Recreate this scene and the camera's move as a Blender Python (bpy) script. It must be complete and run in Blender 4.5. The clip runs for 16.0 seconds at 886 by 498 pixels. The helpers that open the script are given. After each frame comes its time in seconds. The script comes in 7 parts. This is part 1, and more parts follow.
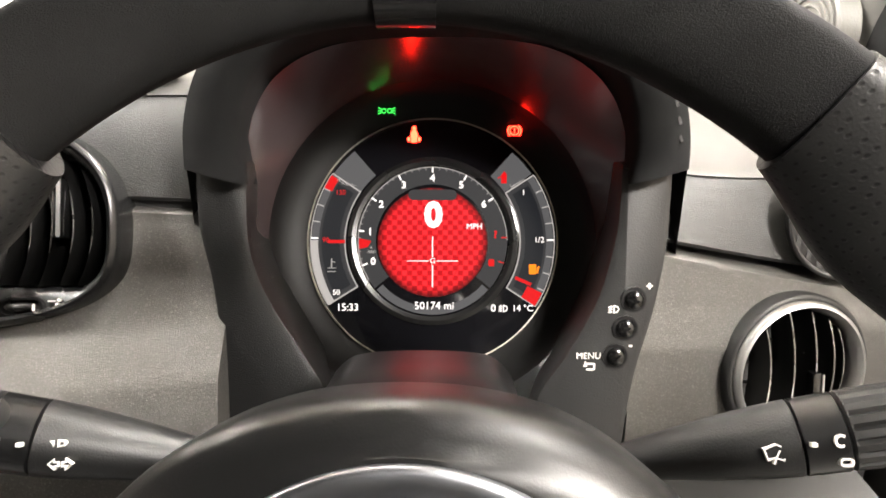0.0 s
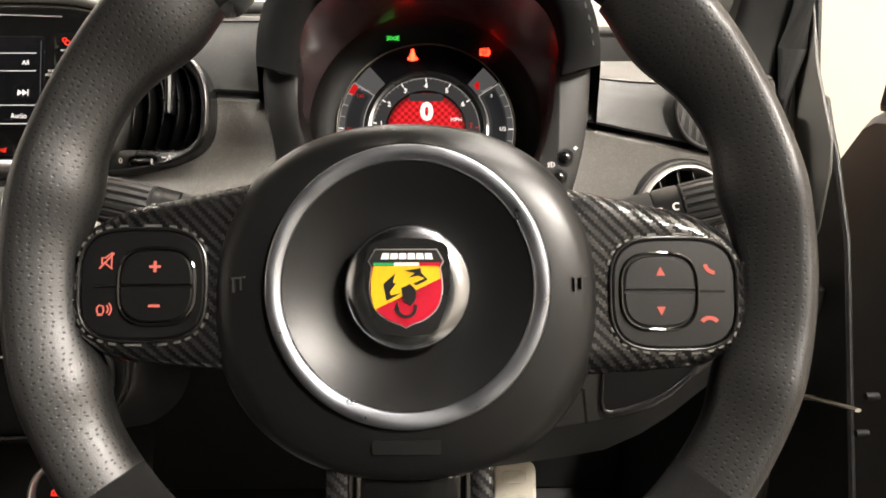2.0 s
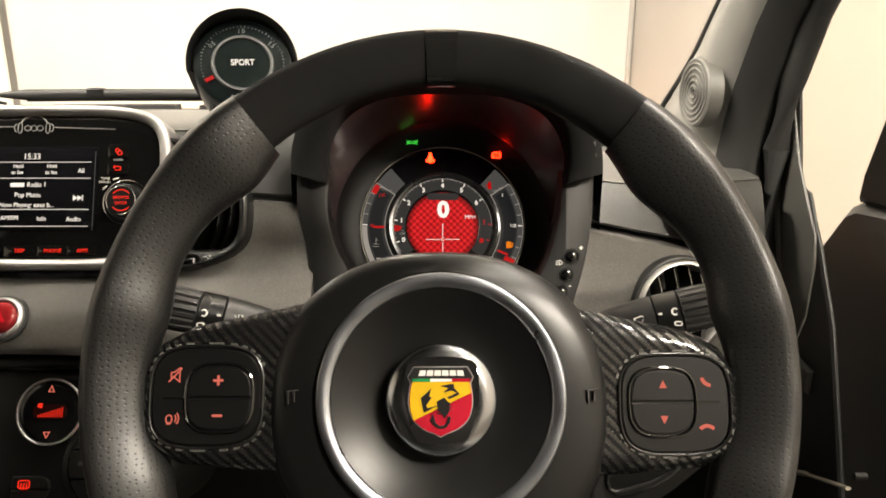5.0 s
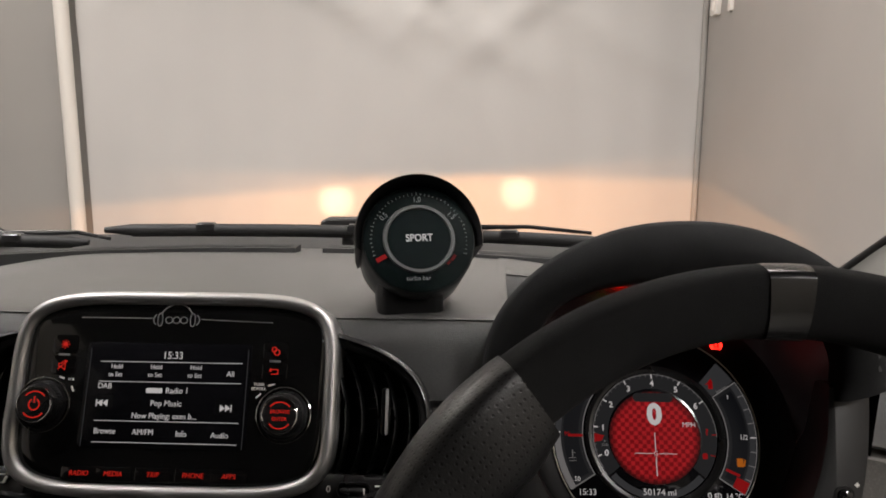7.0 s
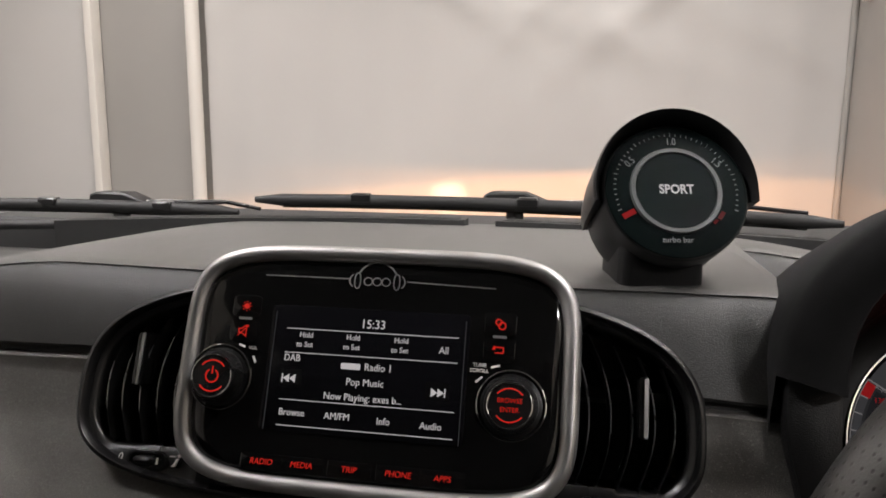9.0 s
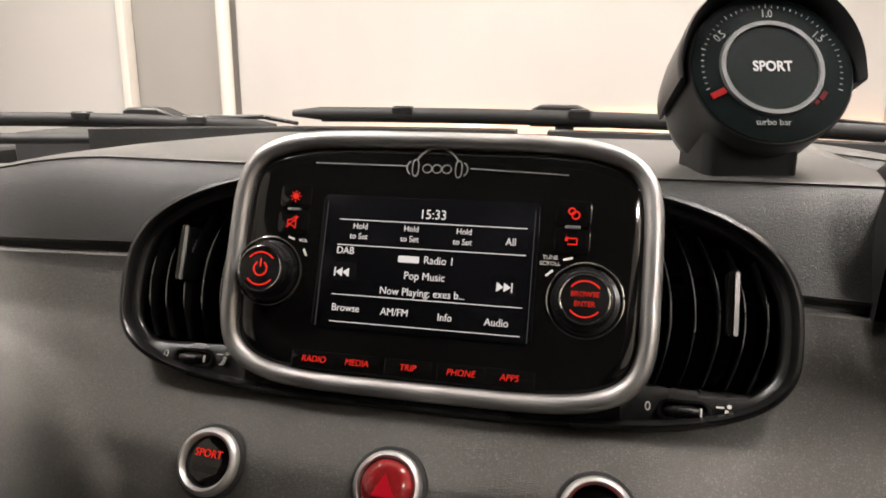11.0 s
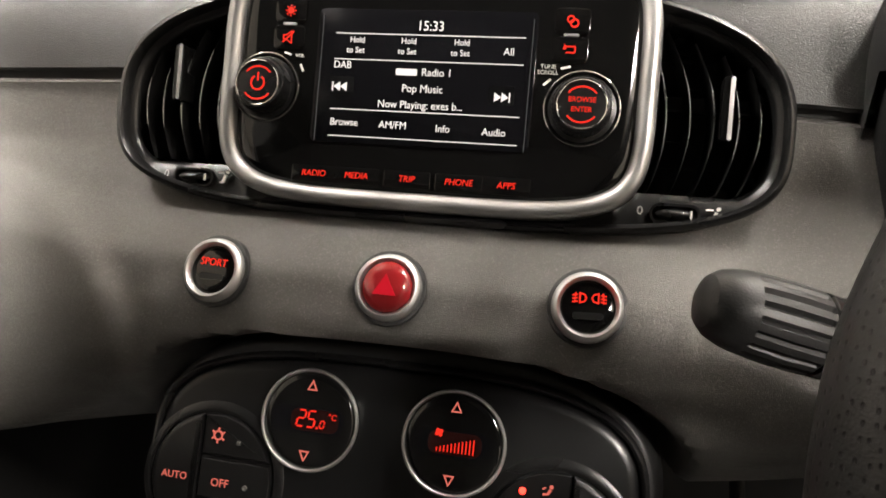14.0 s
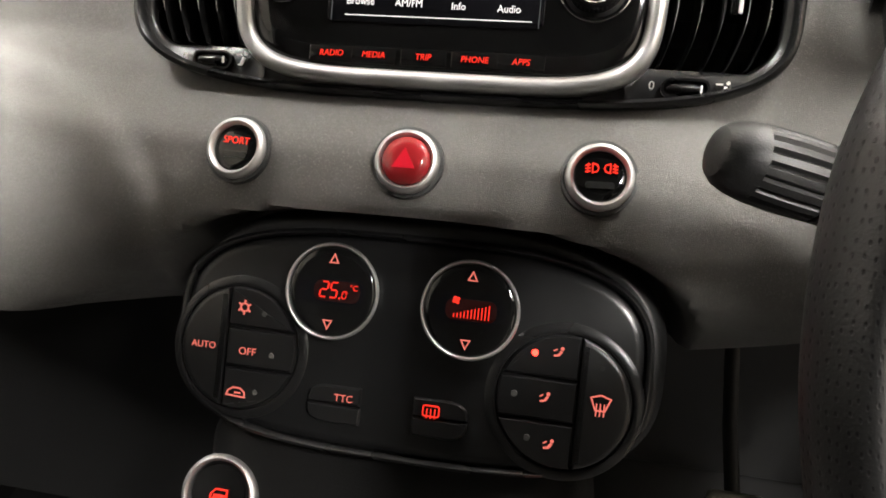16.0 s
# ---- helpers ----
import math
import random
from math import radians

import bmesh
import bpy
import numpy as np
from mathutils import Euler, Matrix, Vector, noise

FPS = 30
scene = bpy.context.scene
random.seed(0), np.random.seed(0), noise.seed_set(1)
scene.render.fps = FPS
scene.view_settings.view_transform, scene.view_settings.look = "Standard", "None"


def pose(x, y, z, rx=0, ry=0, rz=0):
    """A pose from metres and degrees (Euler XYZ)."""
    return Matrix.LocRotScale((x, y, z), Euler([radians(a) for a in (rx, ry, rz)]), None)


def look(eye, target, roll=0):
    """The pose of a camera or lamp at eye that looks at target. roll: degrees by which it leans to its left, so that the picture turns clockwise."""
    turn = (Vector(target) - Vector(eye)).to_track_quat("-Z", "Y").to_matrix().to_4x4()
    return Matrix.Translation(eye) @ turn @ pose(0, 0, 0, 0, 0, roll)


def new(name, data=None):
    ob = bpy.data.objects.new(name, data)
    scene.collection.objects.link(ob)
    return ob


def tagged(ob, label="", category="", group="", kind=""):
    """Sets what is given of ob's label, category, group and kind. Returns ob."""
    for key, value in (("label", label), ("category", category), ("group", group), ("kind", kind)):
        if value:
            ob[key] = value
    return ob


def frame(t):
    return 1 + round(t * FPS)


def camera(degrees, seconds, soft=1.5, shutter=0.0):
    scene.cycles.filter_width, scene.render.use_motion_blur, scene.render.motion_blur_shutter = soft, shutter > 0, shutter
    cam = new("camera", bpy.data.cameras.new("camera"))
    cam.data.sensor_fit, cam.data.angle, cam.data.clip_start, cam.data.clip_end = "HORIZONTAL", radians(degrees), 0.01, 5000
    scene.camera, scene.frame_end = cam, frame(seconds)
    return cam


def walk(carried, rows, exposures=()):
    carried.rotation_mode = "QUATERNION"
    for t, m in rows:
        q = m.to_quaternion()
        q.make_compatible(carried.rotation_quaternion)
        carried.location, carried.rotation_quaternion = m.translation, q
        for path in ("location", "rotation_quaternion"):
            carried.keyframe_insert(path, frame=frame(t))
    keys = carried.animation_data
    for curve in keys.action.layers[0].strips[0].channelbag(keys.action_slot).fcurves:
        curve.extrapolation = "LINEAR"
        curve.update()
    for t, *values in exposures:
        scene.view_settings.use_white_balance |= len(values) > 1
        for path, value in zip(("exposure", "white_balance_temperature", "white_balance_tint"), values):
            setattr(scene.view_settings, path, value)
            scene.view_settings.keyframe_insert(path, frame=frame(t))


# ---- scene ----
cam = camera(63.8, 16.0, 1.75)
METRES, EYE, TILT, LEAN, TURN = 0.76, 1.10, -20.5, 0.0, 0.0
ROWS = [
    (0.0, 0.0, 0.0, 0.0, -0.0, 0.0, -0.0),
    (0.5, -0.0025, -0.045, -0.0324, -0.09, 0.38, 0.08),
    (1.0, 0.0023, -0.0951, -0.0686, -0.13, 0.53, 0.13),
    (1.5, 0.0035, -0.1522, -0.1039, -0.23, 0.74, 0.16),
    (2.0, 0.0046, -0.2086, -0.1328, -0.37, 1.07, 0.18),
    (2.5, 0.0063, -0.241, -0.1482, -0.42, 1.53, 0.22),
    (3.0, 0.0123, -0.2603, -0.1526, -0.52, 1.96, 0.21),
    (3.2, 0.0124, -0.2629, -0.1533, -0.59, 2.12, 0.14),
    (5.3, -0.0362, -0.2705, -0.0644, -0.74, 6.08, 0.16),
    (5.5, -0.0555, -0.2679, -0.0467, -0.47, 7.11, -0.01),
    (6.0, -0.0975, -0.2423, -0.0013, 0.48, 9.41, -0.32),
    (6.5, -0.1342, -0.1943, 0.0303, 1.19, 10.49, -0.52),
    (7.0, -0.175, -0.1467, 0.0488, 2.4, 10.82, -1.08),
    (7.5, -0.2001, -0.1003, 0.0564, 4.42, 10.85, -1.82),
    (8.0, -0.2316, -0.0683, 0.0539, 6.44, 10.82, -2.65),
    (8.5, -0.2672, -0.0418, 0.0442, 8.32, 10.8, -3.47),
    (9.0, -0.2958, -0.0233, 0.0326, 9.81, 10.71, -4.09),
    (9.2, -0.3017, -0.0191, 0.0311, 10.59, 10.56, -4.09),
    (11.3, -0.3275, 0.0221, -0.0063, 12.0, 5.24, -4.68),
    (11.5, -0.3284, 0.0224, -0.0111, 11.62, 4.77, -4.8),
    (12.0, -0.3267, 0.0208, -0.0164, 11.52, 3.27, -4.82),
    (12.5, -0.3323, 0.0243, -0.0242, 11.49, 1.89, -4.73),
    (13.0, -0.3287, 0.0229, -0.0373, 11.44, 0.71, -4.71),
    (13.5, -0.3241, 0.017, -0.0477, 11.28, -0.56, -4.67),
    (14.0, -0.3245, 0.0139, -0.058, 11.19, -1.55, -4.66),
    (14.5, -0.3299, 0.0144, -0.0731, 11.27, -2.7, -4.63),
    (15.0, -0.3313, 0.0135, -0.0861, 11.15, -3.89, -4.62),
    (15.5, -0.3332, 0.0077, -0.094, 10.95, -5.33, -4.58),
    (16.0, -0.3303, -0.007, -0.0963, 10.9, -6.66, -4.55),
]
EXPOSURES = [(0.0, 1.24, 6800, 10), (0.5, 1.06, 6750, 10), (1.0, 0.87, 6800, 10), (2.0, 0.76, 7050, 10), (3.0, 0.78, 7100, 10), (4.2, 0.46, 7300, 9), (5.5, 0.06, 7550, 8), (6.0, -0.48, 7250, 9), (6.5, -0.92, 6750, 12), (7.0, -1.08, 6550, 12), (9.0, -0.96, 6450, 13), (10.2, -0.50, 6600, 13), (11.5, -0.05, 7000, 13), (12.5, 0.18, 7150, 12), (14.0, 0.44, 7000, 11), (16.0, 0.80, 6650, 9)]
walk(cam, [(t, pose(0, 0, EYE, TILT, LEAN, TURN) @ pose(METRES * x, METRES * y, METRES * z, 90 + pitch, roll, yaw)) for t, x, y, z, yaw, pitch, roll in ROWS], EXPOSURES)

# ---- light ----
world = bpy.data.worlds.new("world")
scene.world = world
world.use_nodes = True
world.node_tree.nodes["Background"].inputs["Color"].default_value = (0.9, 0.87, 0.8, 1)
world.node_tree.nodes["Background"].inputs["Strength"].default_value = 0.03

WARM, COOL = (1.0, 0.935, 0.87), (1.0, 0.965, 0.935)


def ceiling_lamp(x, y, z, sx, sy, watts, tint):
    la = bpy.data.lights.new("ceiling_lamp", "AREA")
    la.shape, la.size, la.size_y, la.energy, la.color = "RECTANGLE", sx, sy, watts, tint
    ob = new("ceiling_lamp_light", la)
    ob.matrix_world = pose(x, y, z)
    return ob


# the last entry is an unseen rear fill that lifts the dark trim
CEILING = ((-2.6, 2.9, 47), (-0.35, 2.9, 36), (0.75, 2.0, 18), (-1.75, -0.25, 250), (0.78, 0.48, 105), (-0.35, -2.8, 30))
for lx, ly, watts in CEILING:
    ceiling_lamp(lx, ly, 2.93, 0.16, 1.5, watts, WARM if ly > 1.0 else COOL)


# unseen fill lamp added on the right to brighten the cabin
SIDE_FILL = (1.15, -0.72, 2.20)
la = bpy.data.lights.new("side_fill", "AREA")
la.shape, la.size, la.size_y, la.energy, la.color = "RECTANGLE", 0.7, 0.26, 122, COOL
new("side_fill_light", la).matrix_world = look(SIDE_FILL, (-0.10, 0.30, 0.95))


def headlamp_light(x, y, z, tx, tz, watts):
    for nm, energy, size, blend, col, soft in (("beam", watts, 95, 0.9, (1.0, 0.43, 0.13), 0.0009), ("core", watts * 2.0, 6.0, 1.0, (1.0, 0.78, 0.50), 0.0009)):
        la = bpy.data.lights.new("headlamp_" + nm, "SPOT")
        la.energy, la.color, la.spot_size, la.spot_blend, la.shadow_soft_size = energy, col, radians(size), blend, soft
        ob = new("headlamp_light", la)
        ob.matrix_world = look((x, y, z), (tx, 4.0, tz))


LAMPS = ((-0.90, 1.55, 0.68, -0.94, 0.755), (0.20, 1.55, 0.68, 0.11, 0.815))
for spot in LAMPS:
    headlamp_light(*spot, 290)


# ---- materials ----
def mat_base(name):
    m = bpy.data.materials.new(name)
    m.use_nodes = True
    nt = m.node_tree
    return m, nt, nt.nodes["Principled BSDF"]


def link(nt, a, b):
    nt.links.new(a, b)


def mix_col(nt, fac, c0, c1):
    n = nt.nodes.new("ShaderNodeMix")
    n.data_type = "RGBA"
    n.inputs[6].default_value, n.inputs[7].default_value = (*c0, 1), (*c1, 1)
    link(nt, fac, n.inputs[0])
    return n.outputs[2]


def noise_tex(nt, scale, detail=3.0, coords="Object"):
    tc = nt.nodes.new("ShaderNodeTexCoord")
    n = nt.nodes.new("ShaderNodeTexNoise")
    n.inputs["Scale"].default_value, n.inputs["Detail"].default_value = scale, detail
    link(nt, tc.outputs[coords], n.inputs["Vector"])
    return n


def ramp(nt, src, lo, hi, v0=0.0, v1=1.0):
    n = nt.nodes.new("ShaderNodeMapRange")
    n.inputs["From Min"].default_value, n.inputs["From Max"].default_value = lo, hi
    n.inputs["To Min"].default_value, n.inputs["To Max"].default_value = v0, v1
    link(nt, src, n.inputs["Value"])
    return n.outputs[0]


def bump(nt, bsdf, height, strength, distance):
    b = nt.nodes.new("ShaderNodeBump")
    b.inputs["Strength"].default_value, b.inputs["Distance"].default_value = strength, distance
    link(nt, height, b.inputs["Height"])
    link(nt, b.outputs[0], bsdf.inputs["Normal"])


def plastic(name, c0, c1, rough=0.5, grain=900.0, grain_strength=0.35, spec=0.5, patch=14.0, coat=0.0, flake=0.0, sheen=0.0):
    m, nt, p = mat_base(name)
    big, fine = noise_tex(nt, patch, 1.0), noise_tex(nt, grain, 2)
    fac = ramp(nt, big.outputs["Fac"], 0.1, 0.9)
    col = mix_col(nt, fac, c0, c1)
    if flake:
        tc = nt.nodes.new("ShaderNodeTexCoord")
        v = nt.nodes.new("ShaderNodeTexVoronoi")
        v.inputs["Scale"].default_value = 2300.0
        link(nt, tc.outputs["Object"], v.inputs["Vector"])
        sp = nt.nodes.new("ShaderNodeSeparateColor")
        link(nt, v.outputs["Color"], sp.inputs[0])
        mx = nt.nodes.new("ShaderNodeMix")
        mx.data_type = "RGBA"
        link(nt, ramp(nt, sp.outputs[0], 0.85, 1.0), mx.inputs[0])
        link(nt, col, mx.inputs[6])
        mx.inputs[7].default_value = (*[min(1, q * (1 + flake)) for q in c1], 1)
        col = mx.outputs[2]
        link(nt, ramp(nt, sp.outputs[1], 0.7, 1.0, sheen, sheen + 0.35), p.inputs["Metallic"])
    link(nt, col, p.inputs["Base Color"])
    link(nt, ramp(nt, big.outputs["Fac"], 0.1, 0.9, rough - 0.02, rough + 0.03), p.inputs["Roughness"])
    p.inputs["Specular IOR Level"].default_value = spec
    p.inputs["Coat Weight"].default_value = coat
    p.inputs["Coat Roughness"].default_value = 0.12
    bump(nt, p, fine.outputs["Fac"], grain_strength, 0.0006)
    return m


def metal(name, c, rough, brushed=0.0):
    m, nt, p = mat_base(name)
    n = noise_tex(nt, 60, 4)
    link(nt, ramp(nt, n.outputs["Fac"], 0.3, 0.7, rough * 0.8, rough * 1.25), p.inputs["Roughness"])
    p.inputs["Base Color"].default_value, p.inputs["Metallic"].default_value = (*c, 1), 1.0
    f = noise_tex(nt, 1500, 2)
    bump(nt, p, f.outputs["Fac"], 0.02 + brushed, 0.0001)
    return m


def gloss(name, c, rough=0.08):
    m, nt, p = mat_base(name)
    p.inputs["Base Color"].default_value = (*c, 1)
    n = noise_tex(nt, 45, 5)
    link(nt, ramp(nt, n.outputs["Fac"], 0.4, 0.8, rough * 0.7, rough * 2.0), p.inputs["Roughness"])
    p.inputs["Coat Weight"].default_value, p.inputs["Coat Roughness"].default_value = 0.4, 0.03
    return m


def lit(name, c, strength):
    m, nt, p = mat_base(name)
    p.inputs["Base Color"].default_value = (0.004, 0.004, 0.004, 1)
    p.inputs["Roughness"].default_value, p.inputs["Specular IOR Level"].default_value = 0.6, 0.05
    p.inputs["Emission Color"].default_value, p.inputs["Emission Strength"].default_value = (*c, 1), strength
    return m


def paint(name, c, rough=0.55):
    m, nt, p = mat_base(name)
    n = noise_tex(nt, 300, 3)
    link(nt, mix_col(nt, n.outputs["Fac"], [v * 0.9 for v in c], [min(1, v * 1.08) for v in c]), p.inputs["Base Color"])
    p.inputs["Roughness"].default_value = rough
    return m


def leather(name, c, perforated):
    m, nt, p = mat_base(name)
    big, pores = noise_tex(nt, 25, 5), noise_tex(nt, 1100, 3)
    col = mix_col(nt, ramp(nt, big.outputs["Fac"], 0.3, 0.7), [v * 0.75 for v in c], [v * 1.3 for v in c])
    p.inputs["Roughness"].default_value = 0.40
    p.inputs["Specular IOR Level"].default_value = 0.65
    tc = nt.nodes.new("ShaderNodeTexCoord")
    height = ramp(nt, pores.outputs["Fac"], 0.3, 0.7, 0.0, 0.35)
    if perforated:
        v = nt.nodes.new("ShaderNodeTexVoronoi")
        v.voronoi_dimensions = "2D"
        v.inputs["Scale"].default_value, v.inputs["Randomness"].default_value = 310.0, 0.45
        link(nt, tc.outputs["UV"], v.inputs["Vector"])
        hole = ramp(nt, v.outputs["Distance"], 0.09, 0.22)
        link(nt, ramp(nt, hole, 0, 1, 0.28, 0.60), p.inputs["Specular IOR Level"])
        mx = nt.nodes.new("ShaderNodeMix")
        mx.data_type = "RGBA"
        mx.inputs[6].default_value = (0.009, 0.009, 0.009, 1)
        link(nt, hole, mx.inputs[0])
        link(nt, col, mx.inputs[7])
        col = mx.outputs[2]
        ad = nt.nodes.new("ShaderNodeMath")
        link(nt, height, ad.inputs[0])
        link(nt, hole, ad.inputs[1])
        height = ad.outputs[0]
    link(nt, col, p.inputs["Base Color"])
    bump(nt, p, height, 0.25, 0.0004)
    return m


def suede(name, c):
    m, nt, p = mat_base(name)
    a, b = noise_tex(nt, 30, 4), noise_tex(nt, 2600, 2)
    link(nt, mix_col(nt, ramp(nt, a.outputs["Fac"], 0.3, 0.7), [v * 0.8 for v in c], [v * 1.25 for v in c]), p.inputs["Base Color"])
    p.inputs["Roughness"].default_value = 0.95
    p.inputs["Specular IOR Level"].default_value = 0.10
    p.inputs["Sheen Weight"].default_value, p.inputs["Sheen Roughness"].default_value = 0.015, 0.5
    bump(nt, p, b.outputs["Fac"], 0.5, 0.0006)
    return m


def carbon(name):
    m, nt, p = mat_base(name)
    tc = nt.nodes.new("ShaderNodeTexCoord")
    sp = nt.nodes.new("ShaderNodeSeparateXYZ")
    link(nt, tc.outputs["Object"], sp.inputs[0])

    def op(kind, a, b=None):
        n = nt.nodes.new("ShaderNodeMath")
        n.operation = kind
        for i, v in enumerate((a, b)):
            if v is None:
                continue
            if isinstance(v, (int, float)):
                n.inputs[i].default_value = v
            else:
                link(nt, v, n.inputs[i])
        return n.outputs[0]

    u = op("MULTIPLY", sp.outputs[0], 680.0)
    v = op("MULTIPLY", sp.outputs[1], 680.0)
    tw = op("FRACT", op("DIVIDE", op("ADD", op("FLOOR", u), op("FLOOR", v)), 4.0))
    over = op("GREATER_THAN", tw, 0.49)
    link(nt, mix_col(nt, over, (0.002, 0.002, 0.0024), (0.012, 0.0118, 0.0115)), p.inputs["Base Color"])
    link(nt, ramp(nt, over, 0, 1, 0.6, 0.24), p.inputs["Roughness"])
    link(nt, ramp(nt, over, 0, 1, 0.1, 0.7), p.inputs["Specular IOR Level"])
    p.inputs["Coat Weight"].default_value, p.inputs["Coat Roughness"].default_value = 0.28, 0.08
    bump(nt, p, over, 0.25, 0.0003)
    return m


def wall_paint(name, c, mottled=0.06, scale=0.9):
    m, nt, p = mat_base(name)
    a, b = noise_tex(nt, scale, 6), noise_tex(nt, 90, 4)
    col = mix_col(nt, ramp(nt, a.outputs["Fac"], 0.3, 0.7), [v * (1 - mottled) for v in c], [min(1, v * (1 + mottled)) for v in c])
    link(nt, col, p.inputs["Base Color"])
    p.inputs["Roughness"].default_value = 0.75
    bump(nt, p, b.outputs["Fac"], 0.08, 0.004)
    return m


def glass_mat(name, tint=(1, 1, 1)):
    m, nt, p = mat_base(name)
    p.inputs["Base Color"].default_value = (*tint, 1)
    p.inputs["Transmission Weight"].default_value, p.inputs["Roughness"].default_value, p.inputs["IOR"].default_value = 1.0, 0.0, 1.01
    return m


def checker_lit(name, c0, c1, strength, scale, r0, r1, cy):
    """A display picture: a checkered disc that fades out towards its edge."""
    m, nt, p = mat_base(name)
    tc = nt.nodes.new("ShaderNodeTexCoord")
    ck = nt.nodes.new("ShaderNodeTexChecker")
    ck.inputs["Color1"].default_value, ck.inputs["Color2"].default_value, ck.inputs["Scale"].default_value = (*c0, 1), (*c1, 1), scale
    ln = nt.nodes.new("ShaderNodeVectorMath")
    ln.operation = "DISTANCE"
    ln.inputs[1].default_value = (0, cy, 0)
    link(nt, tc.outputs["Object"], ck.inputs["Vector"])
    link(nt, tc.outputs["Object"], ln.inputs[0])
    p.inputs["Base Color"].default_value = (0.006, 0.002, 0.002, 1)
    p.inputs["Roughness"].default_value, p.inputs["Specular IOR Level"].default_value = 0.5, 0.05
    link(nt, ck.outputs["Color"], p.inputs["Emission Color"])
    link(nt, ramp(nt, ln.outputs["Value"], r0, r1, strength, strength * 0.03), p.inputs["Emission Strength"])
    return m


BLACK = plastic("black_soft_plastic", (0.008, 0.008, 0.0081), (0.011, 0.011, 0.0111), 0.46, 1200, 0.22, 0.45)
KNEE = plastic("knee_panel_plastic", (0.011, 0.011, 0.0108), (0.015, 0.015, 0.0145), 0.48, 1200, 0.4)
PAD = plastic("dash_pad_plastic", (0.045, 0.044, 0.0415), (0.056, 0.0547, 0.052), 0.42, 1700, 0.22, 0.55, 14, 0.0, 0.3)
BAND = plastic("dash_band_plastic", (0.010, 0.0099, 0.0095), (0.014, 0.0138, 0.0132), 0.42, 1500, 0.55, 0.4, 14, 0.0, 0.8)
FASCIA = plastic("fascia_grey_film", (0.068, 0.065, 0.060), (0.086, 0.082, 0.076), 0.38, 2200, 0.85, 0.65, 10, 0.0, 0.85, 0.5)
SATIN = plastic("satin_black_plastic", (0.0065, 0.0065, 0.0067), (0.0085, 0.0085, 0.0087), 0.27, 1500, 0.08)
DOORB = plastic("door_black_plastic", (0.0045, 0.0045, 0.0046), (0.0065, 0.0065, 0.0066), 0.5, 900, 0.2, 0.14)
DARK = plastic("matt_dark_plastic", (0.011, 0.011, 0.011), (0.017, 0.017, 0.017), 0.6, 900, 0.3)
HUBPAD = plastic("hub_pad_skin", (0.0050, 0.0050, 0.0052), (0.0066, 0.0066, 0.0068), 0.33, 1500, 0.10, 0.37)
PILLAR = plastic("pillar_trim_plastic", (0.150, 0.146, 0.134), (0.172, 0.168, 0.155), 0.55, 700, 0.4)
TWEETER = plastic("tweeter_plastic", (0.082, 0.080, 0.073), (0.098, 0.095, 0.087), 0.5, 700, 0.3)
RUBBER = plastic("black_rubber", (0.009, 0.009, 0.009), (0.014, 0.014, 0.014), 0.6, 400, 0.3, 0.4)
PIANO = gloss("piano_black", (0.004, 0.004, 0.004), 0.06)
LENS = gloss("display_lens", (0.004, 0.004, 0.005), 0.12)
LENS.node_tree.nodes["Principled BSDF"].inputs["Coat Weight"].default_value = 0.05
LENS.node_tree.nodes["Principled BSDF"].inputs["Specular IOR Level"].default_value = 0.25
SMOKE = plastic("smoked_gauge_lens", (0.0015, 0.0035, 0.0035), (0.0022, 0.0045, 0.0045), 0.5, 300, 0.02, 0.04)
RED_CAP = gloss("red_translucent_cap", (0.20, 0.010, 0.012), 0.12)
SILVER = metal("satin_silver", (0.46, 0.455, 0.445), 0.44, 0.05)
CHROME = metal("chrome", (0.78, 0.77, 0.74), 0.10)
BLUE_CHROME = metal("trim_chrome", (0.33, 0.345, 0.375), 0.33)
BADGE_METAL = metal("badge_chrome", (0.42, 0.43, 0.45), 0.20)
FLANK = plastic("flank_plastic", (0.0065, 0.0065, 0.0067), (0.0090, 0.0090, 0.0092), 0.40, 1400, 0.5, 0.35)
KEYCAP = plastic("smooth_key_plastic", (0.005, 0.005, 0.0052), (0.007, 0.007, 0.0072), 0.30, 1500, 0.04, 0.5)
CLIMATE_FACE = plastic("climate_face_plastic", (0.0058, 0.0059, 0.0062), (0.0072, 0.0073, 0.0077), 0.30, 1500, 0.05, 0.40)
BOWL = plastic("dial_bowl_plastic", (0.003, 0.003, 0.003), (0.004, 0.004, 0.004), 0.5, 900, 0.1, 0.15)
HUBDISC = plastic("hub_disc_plastic", (0.0040, 0.0040, 0.0042), (0.0052, 0.0052, 0.0054), 0.32, 1500, 0.03, 0.36)
RING = metal("satin_ring_metal", (0.72, 0.72, 0.71), 0.40)
STEEL = metal("worn_steel", (0.5, 0.47, 0.4), 0.4, 0.2)
LEATHER = leather("perforated_leather", (0.0105, 0.0105, 0.0106), True)
LEATHER_PLAIN = leather("smooth_leather", (0.016, 0.0157, 0.015), False)
SUEDE = suede("black_suede", (0.0120, 0.0120, 0.0122))
HOOD_SKIN = suede("binnacle_skin", (0.0085, 0.0085, 0.0087))
CARBON = carbon("carbon_weave")
MARKER = plastic("gloss_marker", (0.008, 0.008, 0.008), (0.014, 0.014, 0.014), 0.14, 700, 0.05, 0.8, 30)
THREAD = paint("grey_thread", (0.075, 0.073, 0.067), 0.6)
# red glow of the display is mixed into the funnel's base colour
FUNNEL = plastic("funnel_skin_red_tint", (0.030, 0.021, 0.022), (0.038, 0.027, 0.028), 0.22, 1500, 0.04, 0.8)
